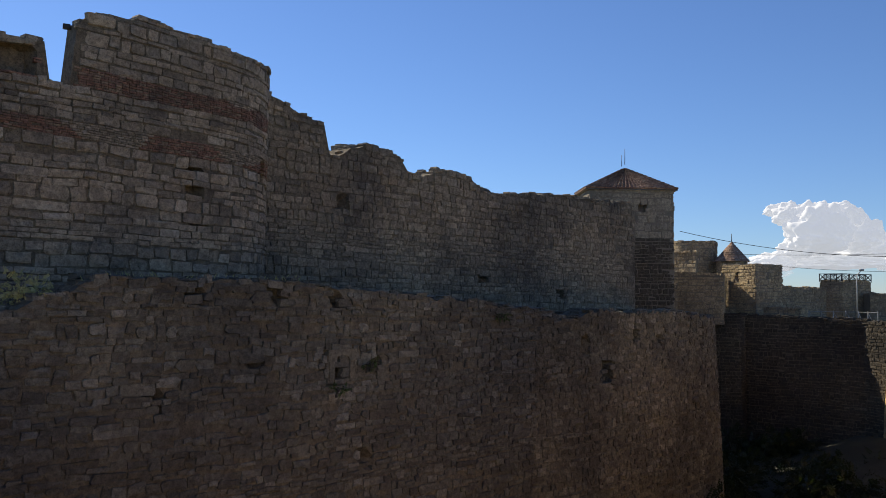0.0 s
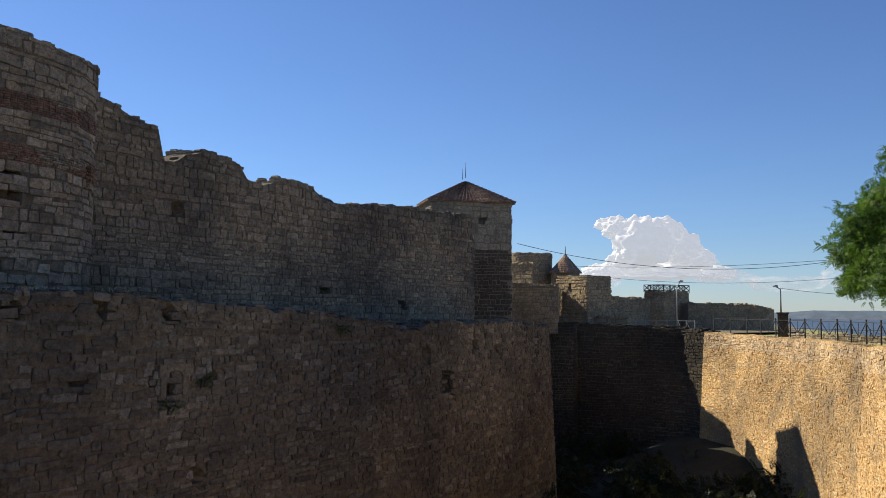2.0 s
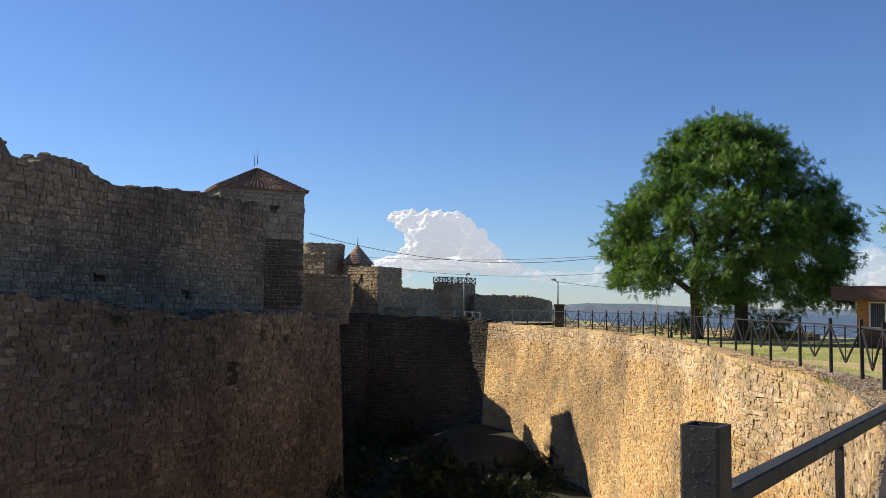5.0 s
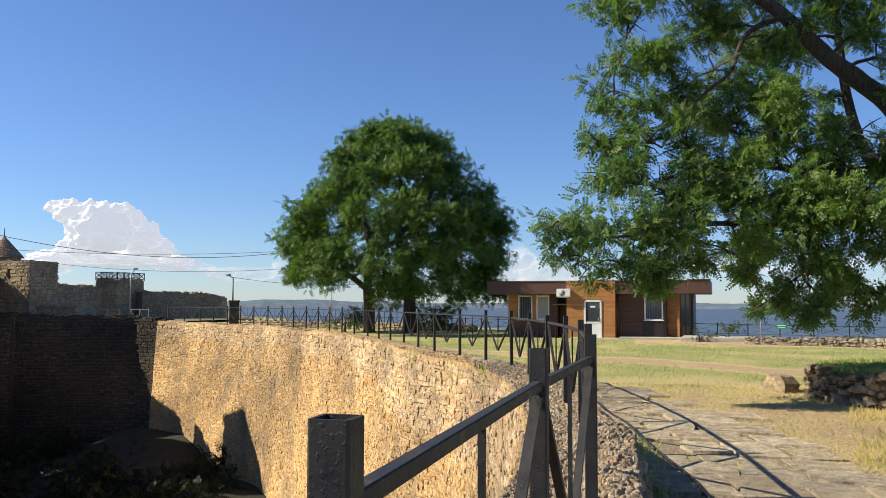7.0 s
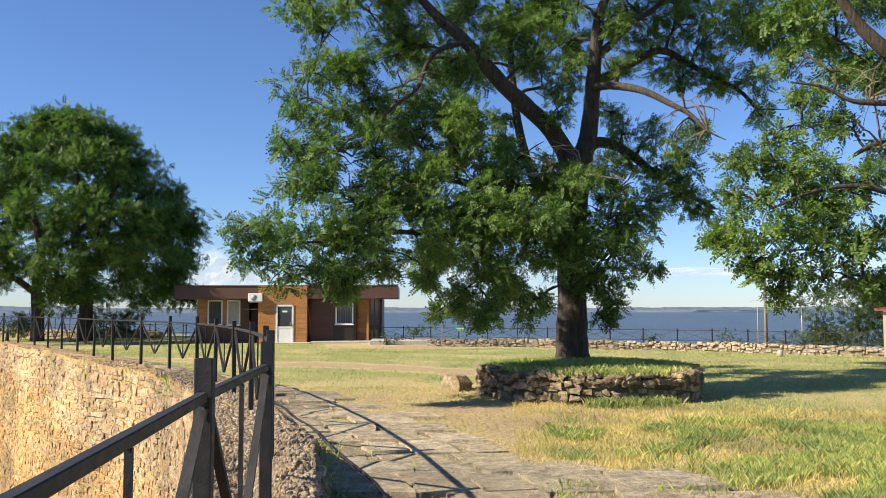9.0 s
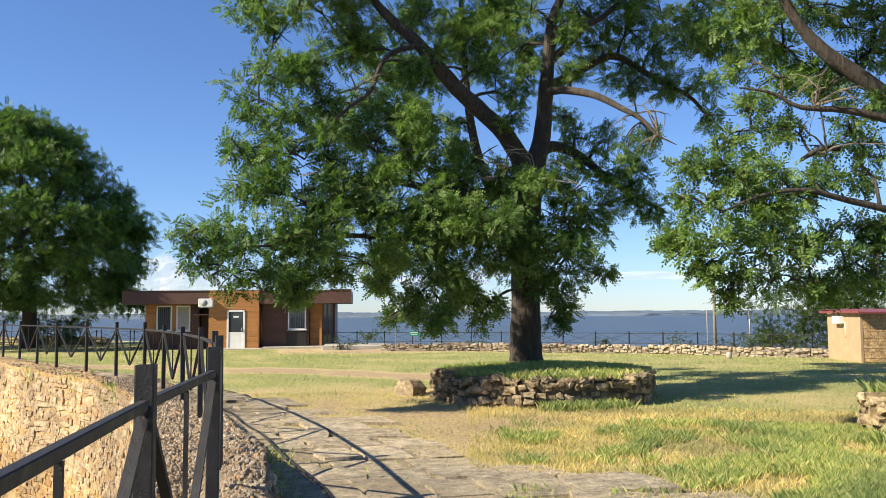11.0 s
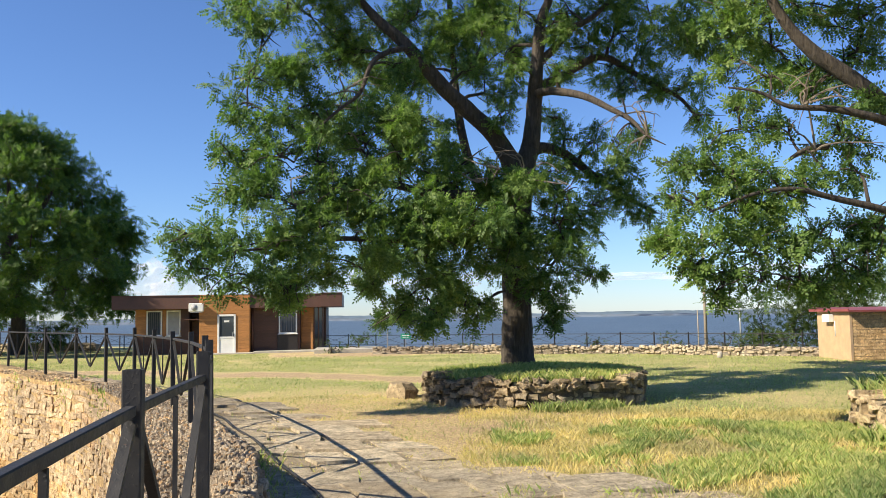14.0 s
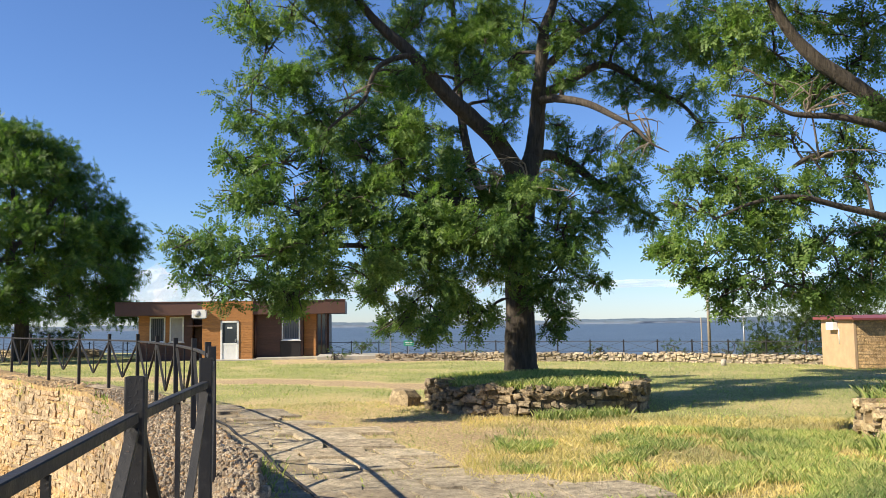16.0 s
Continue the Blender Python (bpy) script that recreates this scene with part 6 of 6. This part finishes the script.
# ---------------------------------------------------------------- wooden cottage by the sea
def build_cottage():
    """Local x runs along the front to the right, y goes inwards, z up; the door's middle is at x = 0."""
    o = at(83.4, 50.0)
    m = Matrix.Translation((o.x, o.y, 0.0)) @ Matrix.Rotation(radians(-(182.0 - 90)), 4, "Z")
    c = holder("cottage", m, "flat-roofed cottage of orange and dark brown boards", "cottage")
    rng = random.Random(12)

    def boarded(name, x0, x1, y, z0, z1, mat, label="", depth=0.12, thick=0.02, pitch=0.14, holes=()):
        body = part(name, box_mesh(name, [(x0, y, z0, x1, y + depth, z1)], mat), c, label)
        z = z0
        while z < z1 - 0.02:
            zt = min(z + pitch - 0.012, z1)
            xs = [(x0, x1)]
            for hx0, hx1, hz0, hz1 in holes:
                if zt > hz0 and z < hz1:
                    xs = [q for a, b in xs for q in ((a, min(b, hx0)), (max(a, hx1), b)) if q[1] - q[0] > 0.02]
            for a, b in xs:
                part("board", box_mesh("board", [(a, y - thick, z, b, y, zt)], mat, 0.004), body)
            z += pitch

    def window(x0, x1, z0, z1, y, blind=False):
        w = part("window", box_mesh("window", [(x0, y - 0.05, z0, x0 + 0.08, y + 0.03, z1), (x1 - 0.08, y - 0.05, z0, x1, y + 0.03, z1), (x0, y - 0.05, z1 - 0.08, x1, y + 0.03, z1), (x0, y - 0.05, z0, x1, y + 0.03, z0 + 0.08)], M_WHITE, 0.006), c, "white plastic window")
        part("pane", box_mesh("pane", [(x0 + 0.08, y - 0.012, z0 + 0.08, x1 - 0.08, y - 0.002, z1 - 0.08)], M_BLIND if blind else M_GLASS), w, "grey blind behind glass" if blind else "dark glass")
        if not blind:
            n = 6
            for k in range(n):
                xx = x0 + 0.1 + (x1 - x0 - 0.2) * (k + 0.3) / n
                part("slat", box_mesh("slat", [(xx, y - 0.022, z0 + 0.1, xx + 0.03, y - 0.014, z1 - 0.1)], M_SLAT), w)
        part("sill", box_mesh("sill", [(x0 - 0.05, y - 0.12, z0 - 0.04, x1 + 0.05, y, z0)], M_WHITE, 0.005), w)

    H = 2.52
    # left wing with two windows
    boarded("wall", -5.2, -2.2, 0.6, 1.0, H, M_ORANGE, "orange stained boards", holes=[(-4.6, -3.7, 1.0, 2.5), (-3.5, -2.7, 1.0, 2.5)])
    boarded("wall", -5.2, -2.2, 0.55, 0.0, 1.0, M_BROWN, "dark brown boards")
    part("pilaster", box_mesh("pilaster", [(-2.68, 0.5, 0.0, -2.2, 0.6, H)], M_BROWN, 0.01), c)
    window(-4.58, -3.72, 1.02, 2.46, 0.56)
    window(-3.48, -2.70, 1.02, 2.46, 0.56, True)
    part("wall", box_mesh("wall", [(-5.2, 0.7, 0.0, -5.05, 5.5, H)], M_ORANGE), c)
    # recess and door bay
    boarded("wall", -2.2, -1.5, 1.1, 0.0, H, M_BROWN, "dark brown boards")
    boarded("wall", -1.5, 1.25, -0.42, 0.0, H + 0.74, M_ORANGE, "orange stained boards", depth=0.7, holes=[(-0.5, 0.5, 0.0, 2.2)])
    door = part("door", box_mesh("door", [(-0.500, -0.480, 0.020, -0.400, -0.390, 2.180), (0.400, -0.480, 0.020, 0.500, -0.390, 2.180), (-0.500, -0.480, 2.080, 0.500, -0.390, 2.180), (-0.400, -0.450, 0.020, 0.400, -0.400, 0.850), (-0.400, -0.460, 0.850, 0.400, -0.400, 0.950)], M_WHITE, 0.005), c, "white plastic door with a glass pane")
    part("pane", box_mesh("pane", [(-0.400, -0.435, 0.950, 0.400, -0.420, 2.080)], M_GLASS), door)
    part("door_handle", box_mesh("door_handle", [(0.300, -0.530, 1.000, 0.340, -0.460, 1.180)], M_GALV, 0.005), door)
    part("notice", box_mesh("notice", [(-0.140, -0.444, 1.750, 0.140, -0.437, 1.850)], M_WHITE), door)
    part("drainpipe", tube_mesh("drainpipe", [(1.33, 0.2, 0.0), (1.33, 0.2, H)], [0.07, 0.07], M_BROWN, 8), c)
    # right wing
    boarded("wall", 1.4, 4.0, 0.3, 0.0, H, M_BROWN, "dark brown boards", holes=[(2.78, 3.85, 1.0, 2.6)])
    window(2.80, 3.83, 1.05, 2.50, 0.26)
    part("panel", box_mesh("panel", [(2.72, 0.2, 0.02, 3.86, 0.28, 1.0)], M_BLACKPANEL, 0.01), c, "near-black panel below the window")
    boarded("wall", 4.0, 4.72, 1.0, 0.0, H, M_ORANGE, "orange stained boards in the shade of the porch", depth=0.5)
    part("glazed_corner", box_mesh("glazed_corner", [(4.72, 1.0, 0.0, 5.3, 1.1, H)], M_GLASS, 0.01), c, "dark glazed corner of the porch")
    for xx in (4.75, 5.0, 5.26):
        part("mullion", box_mesh("mullion", [(xx - 0.03, 0.95, 0.0, xx + 0.03, 1.0, H)], M_BROWN, 0.005), c)
    part("wall", box_mesh("wall", [(5.3, 1.4, 0.0, 5.42, 5.5, H)], M_BROWN), c)
    part("wall", box_mesh("wall", [(-5.2, 5.4, 0.0, 5.42, 5.55, H)], M_BROWN), c)
    part("porch_post", box_mesh("porch_post", [(4.6, 0.2, 0.0, 4.72, 0.32, 1.6)], M_ORANGE, 0.01), c)
    part("roof", box_mesh("roof", [(-6.25, -0.35, H, 5.2, 6.0, H + 0.72), (5.2, -0.5, H + 0.02, 6.4, 5.0, H + 0.76)], M_FASCIA, 0.015), c, "flat roof with a deep brown fascia")
    part("roof_edge", box_mesh("roof_edge", [(-6.28, -0.39, H + 0.72, 5.2, -0.3, H + 0.77), (5.2, -0.54, H + 0.76, 6.44, -0.45, H + 0.81)], M_BROWN), c)
    ac = part("air_conditioner", box_mesh("air_conditioner", [(-2.02, -0.74, 2.36, -1.24, -0.44, 2.82)], M_WHITE, 0.02), c, "white air conditioner unit")
    part("grille", tube_mesh("grille", [(-1.72, -0.752, 2.59), (-1.72, -0.74, 2.59)], [0.18, 0.18], M_BLIND, 16), ac)
    part("bracket", box_mesh("bracket", [(-1.95, -0.72, 2.31, -1.3, -0.42, 2.35)], M_GALV), ac)
    part("awning", box_mesh("awning", [(-2.3, -0.5, 1.9, -1.5, 0.9, 1.95)], M_BROWN, 0.004), c)
    part("plinth", box_mesh("plinth", [(-1.2, -1.0, -0.1, 1.5, 0.3, 0.06), (1.5, -0.7, -0.1, 4.9, 1.4, 0.12)], M_CONCRETE, 0.02), c, "low concrete step")
    part("terrace_slab", box_mesh("terrace_slab", [(4.9, -2.4, -0.1, 8.8, 1.6, 0.22)], M_CONCRETE, 0.03), c, "low concrete platform")


build_cottage()


# ---------------------------------------------------------------- brick-clad kiosk
def build_kiosk():
    o = at(122.45, 36.0)
    m = Matrix.Translation((o.x, o.y, -0.02)) @ Matrix.Rotation(radians(-(186.0 - 90)), 4, "Z")
    k = holder("kiosk", m, "small flat kiosk clad in beige brick with a maroon roof", "kiosk")
    w, d, h = 5.5, 2.6, 1.86
    body = part("wall", box_mesh("wall", [(0, 0, 0, w, d, h)], M_CREAM, 0.01), k, "cream rendered wall")
    rng = random.Random(4)
    z, r = 0.05, 0
    n = 0
    while z < h - 0.06 and n < 300:
        x = 0.1 - (0.14 if r % 2 else 0)
        while x < 3.6 and n < 300:
            a, b = max(x, 0.1), min(x + 0.27, w - 0.02)
            if b - a > 0.05:
                part("brick", box_mesh("brick", [(a, -0.02, z, b, 0.0, z + 0.11)], M_PANELBRICK), body)
                n += 1
            x += 0.285
        z += 0.125
        r += 1
    part("corner_trim", box_mesh("corner_trim", [(-0.02, -0.03, 0, 0.09, 0.06, h)], M_CREAM, 0.008), k)
    V, F = [], []
    nx = 60
    for i in range(nx + 1):
        x = -0.18 + (w + 0.36) * i / nx
        zz = 0.03 * (1 if (i // 2) % 2 else 0)
        V += [(x, -0.3, h + 0.03 + zz * 0.5), (x, d + 0.3, h + 0.16 + zz * 0.5)]
    for i in range(nx):
        F.append((2 * i, 2 * i + 2, 2 * i + 3, 2 * i + 1))
    part("roof", mesh_from("roof", V, F, M_MAROON), k, "maroon corrugated sheet roof")
    part("fascia", box_mesh("fascia", [(-0.18, -0.31, h - 0.02, w + 0.18, -0.27, h + 0.05), (-0.19, -0.3, h - 0.0, -0.15, d + 0.3, h + 0.1)], M_MAROON), k)
    part("air_conditioner", box_mesh("air_conditioner", [(-0.22, 1.2, 1.45, 0.0, 1.75, 1.75)], M_WHITE, 0.015), k, "small white air conditioner box")
    part("conduit", tube_mesh("conduit", [(-0.02, 1.1, 1.5), (-0.02, 1.1, 0.9)], [0.02, 0.02], M_WHITE, 6), k)


build_kiosk()

# ---------------------------------------------------------------- low wall, cliff fence, poles
LOW = Line([tuple(at(92.7, 45.0).xy), tuple(at(100, 43.2).xy), tuple(at(110, 41).xy), tuple(at(121, 38.6).xy), tuple(at(126, 38).xy)], 1)
masonry("wall_low_rubble", LOW, lambda s: 0.37 + 0.06 * noise.noise(Vector((s * 0.7, 0, 6))), -0.15, 0.11, 0.26, [M_DRYSTONE], M_MORTAR_FAR, "low wall of pale rough stones along the cliff", thick=0.5, seed=55, rough=0.42, jz=0.45, out=(-0.03, 0.08), gap=0.03, near=(0, 99, 0.12, 2))
LOW2 = Line([tuple(at(60, 74).xy), tuple(at(68, 66).xy), tuple(at(75.5, 60).xy)], 1)
masonry("wall_low_back", LOW2, lambda s: 0.5 + 0.07 * noise.noise(Vector((s * 0.7, 3, 6))), -0.15, 0.14, 0.36, [M_DRYSTONE], M_MORTAR_FAR, "low wall of pale rough stones behind the tree", thick=0.5, seed=56, rough=0.3, gap=0.03)


def cliff_fence():
    line = Line([tuple(at(60, 80).xy), tuple(at(75, 64).xy), tuple(at(90, 51).xy), tuple(at(100, 47.5).xy), tuple(at(110, 45).xy), tuple(at(121, 42.5).xy), tuple(at(127, 42).xy)], 1)
    f = holder("fence", pose(0, 0, 0.0), "low dark iron fence with crossed braces on the cliff edge", "fence")
    s, pts = 0.0, []
    while s < line.length:
        pts.append(line.get(s)[0])
        s += 1.75
    h = 0.88
    pm = box_mesh("post", [(-0.028, -0.028, -0.6, 0.028, 0.028, h + 0.06)], M_IRON)
    for p in pts:
        part("post", pm, f, m=pose(p.x, p.y, 0))
    for a, b in zip(pts, pts[1:]):
        part("rail", bar_mesh("rail", (*a, h - 0.03), (*b, h - 0.03), 0.03, 0.03, M_IRON), f)
        part("rail", bar_mesh("rail", (*a, 0.34), (*b, 0.34), 0.022, 0.022, M_IRON), f)
        part("brace", bar_mesh("brace", (*a, 0.34), (*b, h - 0.03), 0.018, 0.014, M_IRON), f)
        part("brace", bar_mesh("brace", (*a, h - 0.03), (*b, 0.34), 0.018, 0.014, M_IRON), f)


cliff_fence()


def pole(az, dist, top, r, mat, label, name="utility_pole"):
    p = at(az, dist)
    ob = holder(name, Matrix.Translation((p.x, p.y, -0.5)), label, "pole")
    part("shaft", tube_mesh("shaft", [(0, 0, 0), (0, 0, top * 0.5), (0.02, 0, top)], [r, r * 0.9, r * 0.75], mat, 10), ob)
    return ob


up = pole(114.3, 45.5, 6.4, 0.085, M_POLE, "weathered wooden utility pole above the cliff fence")
part("crossarm", box_mesh("crossarm", [(-0.5, -0.04, 5.9, 0.5, 0.04, 5.98)], M_POLE), up)
pole(113.85, 46.0, 2.5, 0.035, M_POLE, "short grey wooden post by the cliff fence")
pole(116.4, 46.5, 2.9, 0.05, M_GALV, "thin steel post by the cliff fence")
pole(93.7, 47.0, 2.8, 0.03, M_GALV, "thin steel post by the cliff fence")
pole(66.0, 66.0, 4.6, 0.05, M_GALV, "thin steel mast behind the tree")
stub = at(115.0, 37.5)
ob = holder("bollard", Matrix.Translation((stub.x, stub.y, -0.05)), "short pale concrete bollard on the lawn", "bollard")
part("shaft", tube_mesh("shaft", [(0, 0, 0), (0, 0, 0.26), (0, 0, 0.32)], [0.12, 0.11, 0.07], M_CONCRETE, 10), ob)
sg = at(94.9, 46.2)
ob = holder("sign", Matrix.Translation((sg.x, sg.y, 0)) @ Matrix.Rotation(radians(-5), 4, "Z"), "small green notice plate on the cliff fence", "sign")
part("plate", box_mesh("plate", [(-0.02, -0.27, 0.72, 0.02, 0.27, 1.0)], M_GREEN, 0.004), ob)
part("lettering", box_mesh("lettering", [(-0.026, -0.2, 0.88, -0.021, 0.2, 0.92), (-0.026, -0.16, 0.79, -0.021, 0.16, 0.82)], M_WHITE), ob, "pale writing in bars")
part("stake", box_mesh("stake", [(-0.02, -0.02, -0.3, 0.02, 0.02, 0.72)], M_GALV), ob)


def street_lamp(az, dist, zb, zt, side, label):
    p = at(az, dist)
    ob = holder("street_lamp", Matrix.Translation((p.x, p.y, zb)), label, "lamp")
    h = zt - zb
    part("mast", tube_mesh("mast", [(0, 0, 0), (0, 0, h * 0.6), (0, 0, h * 0.9), (0.35 * side, -0.25 * side, h)], [0.07, 0.055, 0.05, 0.04], M_GALV, 8), ob)
    part("lamp_head", box_mesh("lamp_head", [(0.35 * side - 0.25, -0.25 * side - 0.12, h - 0.06, 0.35 * side + 0.25, -0.25 * side + 0.12, h + 0.12)], M_GALV, 0.04), ob)


# The pillar's shade side is painted by giving all of it dark stone.
pl = at(59.7, 76)
pill = holder("gate_pillar", Matrix.Translation((pl.x, pl.y, 0)) @ Matrix.Rotation(radians(30), 4, "Z"), "square masonry pillar by the fence, coloured dark as its shade side", "pillar")
part("shaft", box_mesh("shaft", [(-0.42, -0.42, -0.1, 0.42, 0.42, EYE + 0.12)], M_SHADESTONE, 0.03), pill)
part("cap", box_mesh("cap", [(-0.48, -0.48, EYE + 0.12, 0.48, 0.48, EYE + 0.26)], M_SHADESTONE, 0.02), pill)
street_lamp(59.6, 76, EYE + 0.26, EYE + 2.4, -1, "grey street lamp on a masonry pillar")
street_lamp(53.3, 88, 0.3, EYE + 3.3, 1, "grey street lamp at the end of the moat")


def second_fence():
    f = holder("fence", pose(0, 0, 0.35), "pale iron fence at the far end of the moat", "fence")
    line = Line([tuple(at(50.6, 87).xy), tuple(at(53.3, 85.6).xy), tuple(at(55.4, 82.6).xy)], 1)
    pts = [line.get(k * 1.1)[0] for k in range(int(line.length / 1.1))]
    for p in pts:
        part("post", bar_mesh("post", (*p, -0.1), (*p, 1.1), 0.05, 0.05, M_GALV), f)
    for a, b in zip(pts, pts[1:]):
        part("rail", bar_mesh("rail", (*a, 1.0), (*b, 1.0), 0.04, 0.04, M_GALV), f)
        part("brace", bar_mesh("brace", (*a, 1.0), (*((a + b) / 2), 0.1), 0.03, 0.03, M_GALV), f)


second_fence()


def wire(a, b, sag, label, r=0.02):
    pts = []
    for i in range(25):
        t = i / 24
        p = a.lerp(b, t)
        p.z -= sag * 4 * t * (1 - t)
        pts.append(p)
    thing("cable", tube_mesh("cable", pts, [r] * 25, M_IRON, 5), label, "cable")


wire(seen(42.9, 4.7, 76), seen(64, 3.55, 82), 1.6, "black overhead cable that sags across the sky", 0.024)
wire(seen(46, 3.2, 92), seen(65, 3.6, 90), 0.5, "thin black overhead cable", 0.02)
wire(seen(49, 2.4, 95), seen(65, 2.5, 90), 0.7, "thin black overhead cable", 0.018)
wire(seen(59.6, 1.7, 76), seen(70, 1.5, 80), 0.5, "thin black overhead cable from the lamp", 0.018)


def bush(name, az, dist, zb, r, n, size, label, seed, mat=None, tall=1.0):
    rng = random.Random(seed)
    p = at(az, dist, zb)
    spots, rad = [], []
    for _ in range(n):
        spots.append((p.x + rng.uniform(-1, 1) * r, p.y + rng.uniform(-1, 1) * r, zb + (0.2 + rng.random() * 1.1) * r * tall))
        rad.append(r * rng.uniform(0.35, 0.6))
    trunk = ([tuple(p), (p.x, p.y, zb + 0.3 * r), (p.x + 0.05, p.y, zb + 0.8 * r)], [0.08 * r + 0.02, 0.06 * r + 0.02, 0.03])
    tree(name, trunk, [], spots, rad, 150 / max(size / 0.3, 0.5), size, mat or M_BUSH, label, seed, twigs=2, tufts=1, category="bush" if tall < 1.5 else "tree")


bush("tree", 119.6, 46, -1.2, 2.1, 13, 0.3, "grey-green tamarisk tree below the cliff edge", 81, tall=1.6)
bush("tree", 122.8, 47, -1.0, 2.3, 13, 0.3, "grey-green tamarisk tree behind the kiosk", 82, tall=1.4)
bush("bush", 112.2, 46.5, -0.3, 0.75, 5, 0.22, "small green shrub by the cliff fence", 83, tall=1.3)
bush("bush", 107.5, 45.5, -0.1, 0.6, 5, 0.2, "low green shrub by the cliff fence", 84)
bush("bush", 117.4, 45.5, -0.2, 1.0, 7, 0.22, "low green shrub by the cliff fence", 85)
bush("bush", 115.3, 45.8, -0.3, 0.8, 6, 0.22, "low green shrub by the cliff fence", 86)
bush("bush", 99.0, 46.0, -0.1, 0.5, 4, 0.2, "low green shrub by the cliff fence", 87)
bush("bush", 91.8, 48.5, -0.1, 0.7, 5, 0.22, "low green shrub behind the cottage", 88)
bush("bush", 90.0, 47.0, 0.0, 0.45, 4, 0.2, "dark shrub beside the cottage wall", 89)
bush("bush", 66.9, 60, 0, 1.2, 7, 0.35, "dark shrub under the tree", 90)
bush("bush", 72.8, 59, 0, 1.4, 8, 0.35, "dark shrub under the tree", 91)
bush("bush", 0.5, 26.5, 1.2, 0.9, 7, 0.2, "pale weed bush on the broken wall top", 92, M_STRAW)


def weeds(az0, az1, c, el, count, seed):
    rng = np.random.default_rng(seed)

    def pick(_):
        a = rng.uniform(az0, az1)
        x = on_wall(a, c)
        s = (x - X1) * math.sqrt(1 + SL * SL)
        return x + rng.normal() * 0.1, c + SL * x + 0.4 + abs(rng.normal()) * 0.4, top1(s) - 0.08

    blades("wall_weeds", count, pick, 0.2, M_STRAW, "dry weeds on the broken wall top", seed, 0.004)


weeds(1.0, 19.0, C1, 0, 260, 95)


# ---------------------------------------------------------------- small things on the walls
def on_scarp(az, el, proud=0.0):
    s, z = hs(az, el)
    p, n = scarp.get(s)
    o = proud + 0.03 * (3.0 - z)
    return Vector((p.x + n.x * o, p.y + n.y * o, z))


def build_niche():
    c = on_scarp(20.35, -4.5, 0.03)
    m = Matrix.Translation(c) @ Matrix.Rotation(math.atan2(SL, 1.0), 4, "Z") @ Matrix.Diagonal((1.3, 1.0, 1.05, 1.0))
    f = holder("niche_frame", m, "pale stone surround of a small arched niche", "niche")
    for x in (-0.47, 0.28):
        part("jamb", box_mesh("jamb", [(x, -0.06, -0.42, x + 0.19, 0.2, 0.22)], M_NICHE, 0.015), f)
    V, F = [], []
    pts = [(-0.52, 0.62), (0.52, 0.62), (0.52, 0.22), (0.28, 0.22), (0.2, 0.36), (0.0, 0.45), (-0.2, 0.36), (-0.28, 0.22), (-0.52, 0.22)]
    for y in (-0.07, 0.2):
        V += [(x, y, z) for x, z in pts]
    n = len(pts)
    F = [tuple(range(n)), tuple(range(2 * n - 1, n - 1, -1))] + [(k, (k + 1) % n, n + (k + 1) % n, n + k) for k in range(n)]
    part("lintel", mesh_from("lintel", V, F, M_NICHE), f)


M_NICHE = stone_material("pale_niche_stone", [(0.12, 0.108, 0.085), (0.15, 0.135, 0.108)], stain_at=(0.6, 0.85))
build_niche()

fl = seen(3.0, 16.35, 32.0)
ob = holder("floodlight", Matrix.Translation(fl), "small black floodlight on a bracket at the wall top", "lamp")
part("bracket", bar_mesh("bracket", (0.35, 0.15, -0.25), (-0.1, 0.0, 0.0), 0.04, 0.04, M_IRON), ob)
part("lamp_head", box_mesh("lamp_head", [(-0.3, -0.1, -0.06, -0.05, 0.08, 0.12)], M_IRON, 0.02), ob)

rngw = random.Random(5)
for az, el, dist, r in ((36.3, -2.6, 44.0, 0.45), (37.3, -3.2, 45.2, 0.4), (36.9, -4.0, 44.6, 0.35), (22.4, -4.3, 32.1, 0.28), (20.2, -6.0, 30.9, 0.3), (42.0, -1.6, 52.3, 0.3), (31.2, -0.9, 38.3, 0.22)):
    bush("bush", az, dist - 0.25, EYE + dist * math.tan(radians(el)) - 0.25, r, 5, 0.16, "dark green shrub rooted in the wall joints", 200 + int(az * 10))


def coping_weed(rng):
    s = rng.choice([46.0, 47.2, 50.5, 55.0, 61.0]) + rng.normal() * 0.5
    p, n = fence_line.smooth_normal(s)
    z = COPING - abs(rng.normal()) * 0.45
    o = 0.76 + 0.07 * (COPING - z)
    return p.x + n.x * o, p.y + n.y * o, z


blades("coping_weeds", 260, coping_weed, 0.11, M_GRASS, "green weeds in the joints below the coping", 96, 0.012)


def path_weed(rng):
    x = rng.uniform(6.5, 20)
    y = kerb_y(x) - 0.25 - abs(rng.normal()) * 0.9
    return x, y, ground_z(x, y)


def foot_weed(rng):
    x = rng.uniform(7.5, 13.0)
    y = kerb_y(x) - 0.12 - abs(rng.normal()) * 0.22
    return x, y, ground_z(x, y)


blades("foot_weeds", 900, foot_weed, 0.12, M_GRASS, "green weeds at the shaded foot of the rubble bank", 98, 0.007)
blades("path_weeds", 130, path_weed, 0.09, M_GRASS, "low weeds in the joints of the path", 97, 0.008)
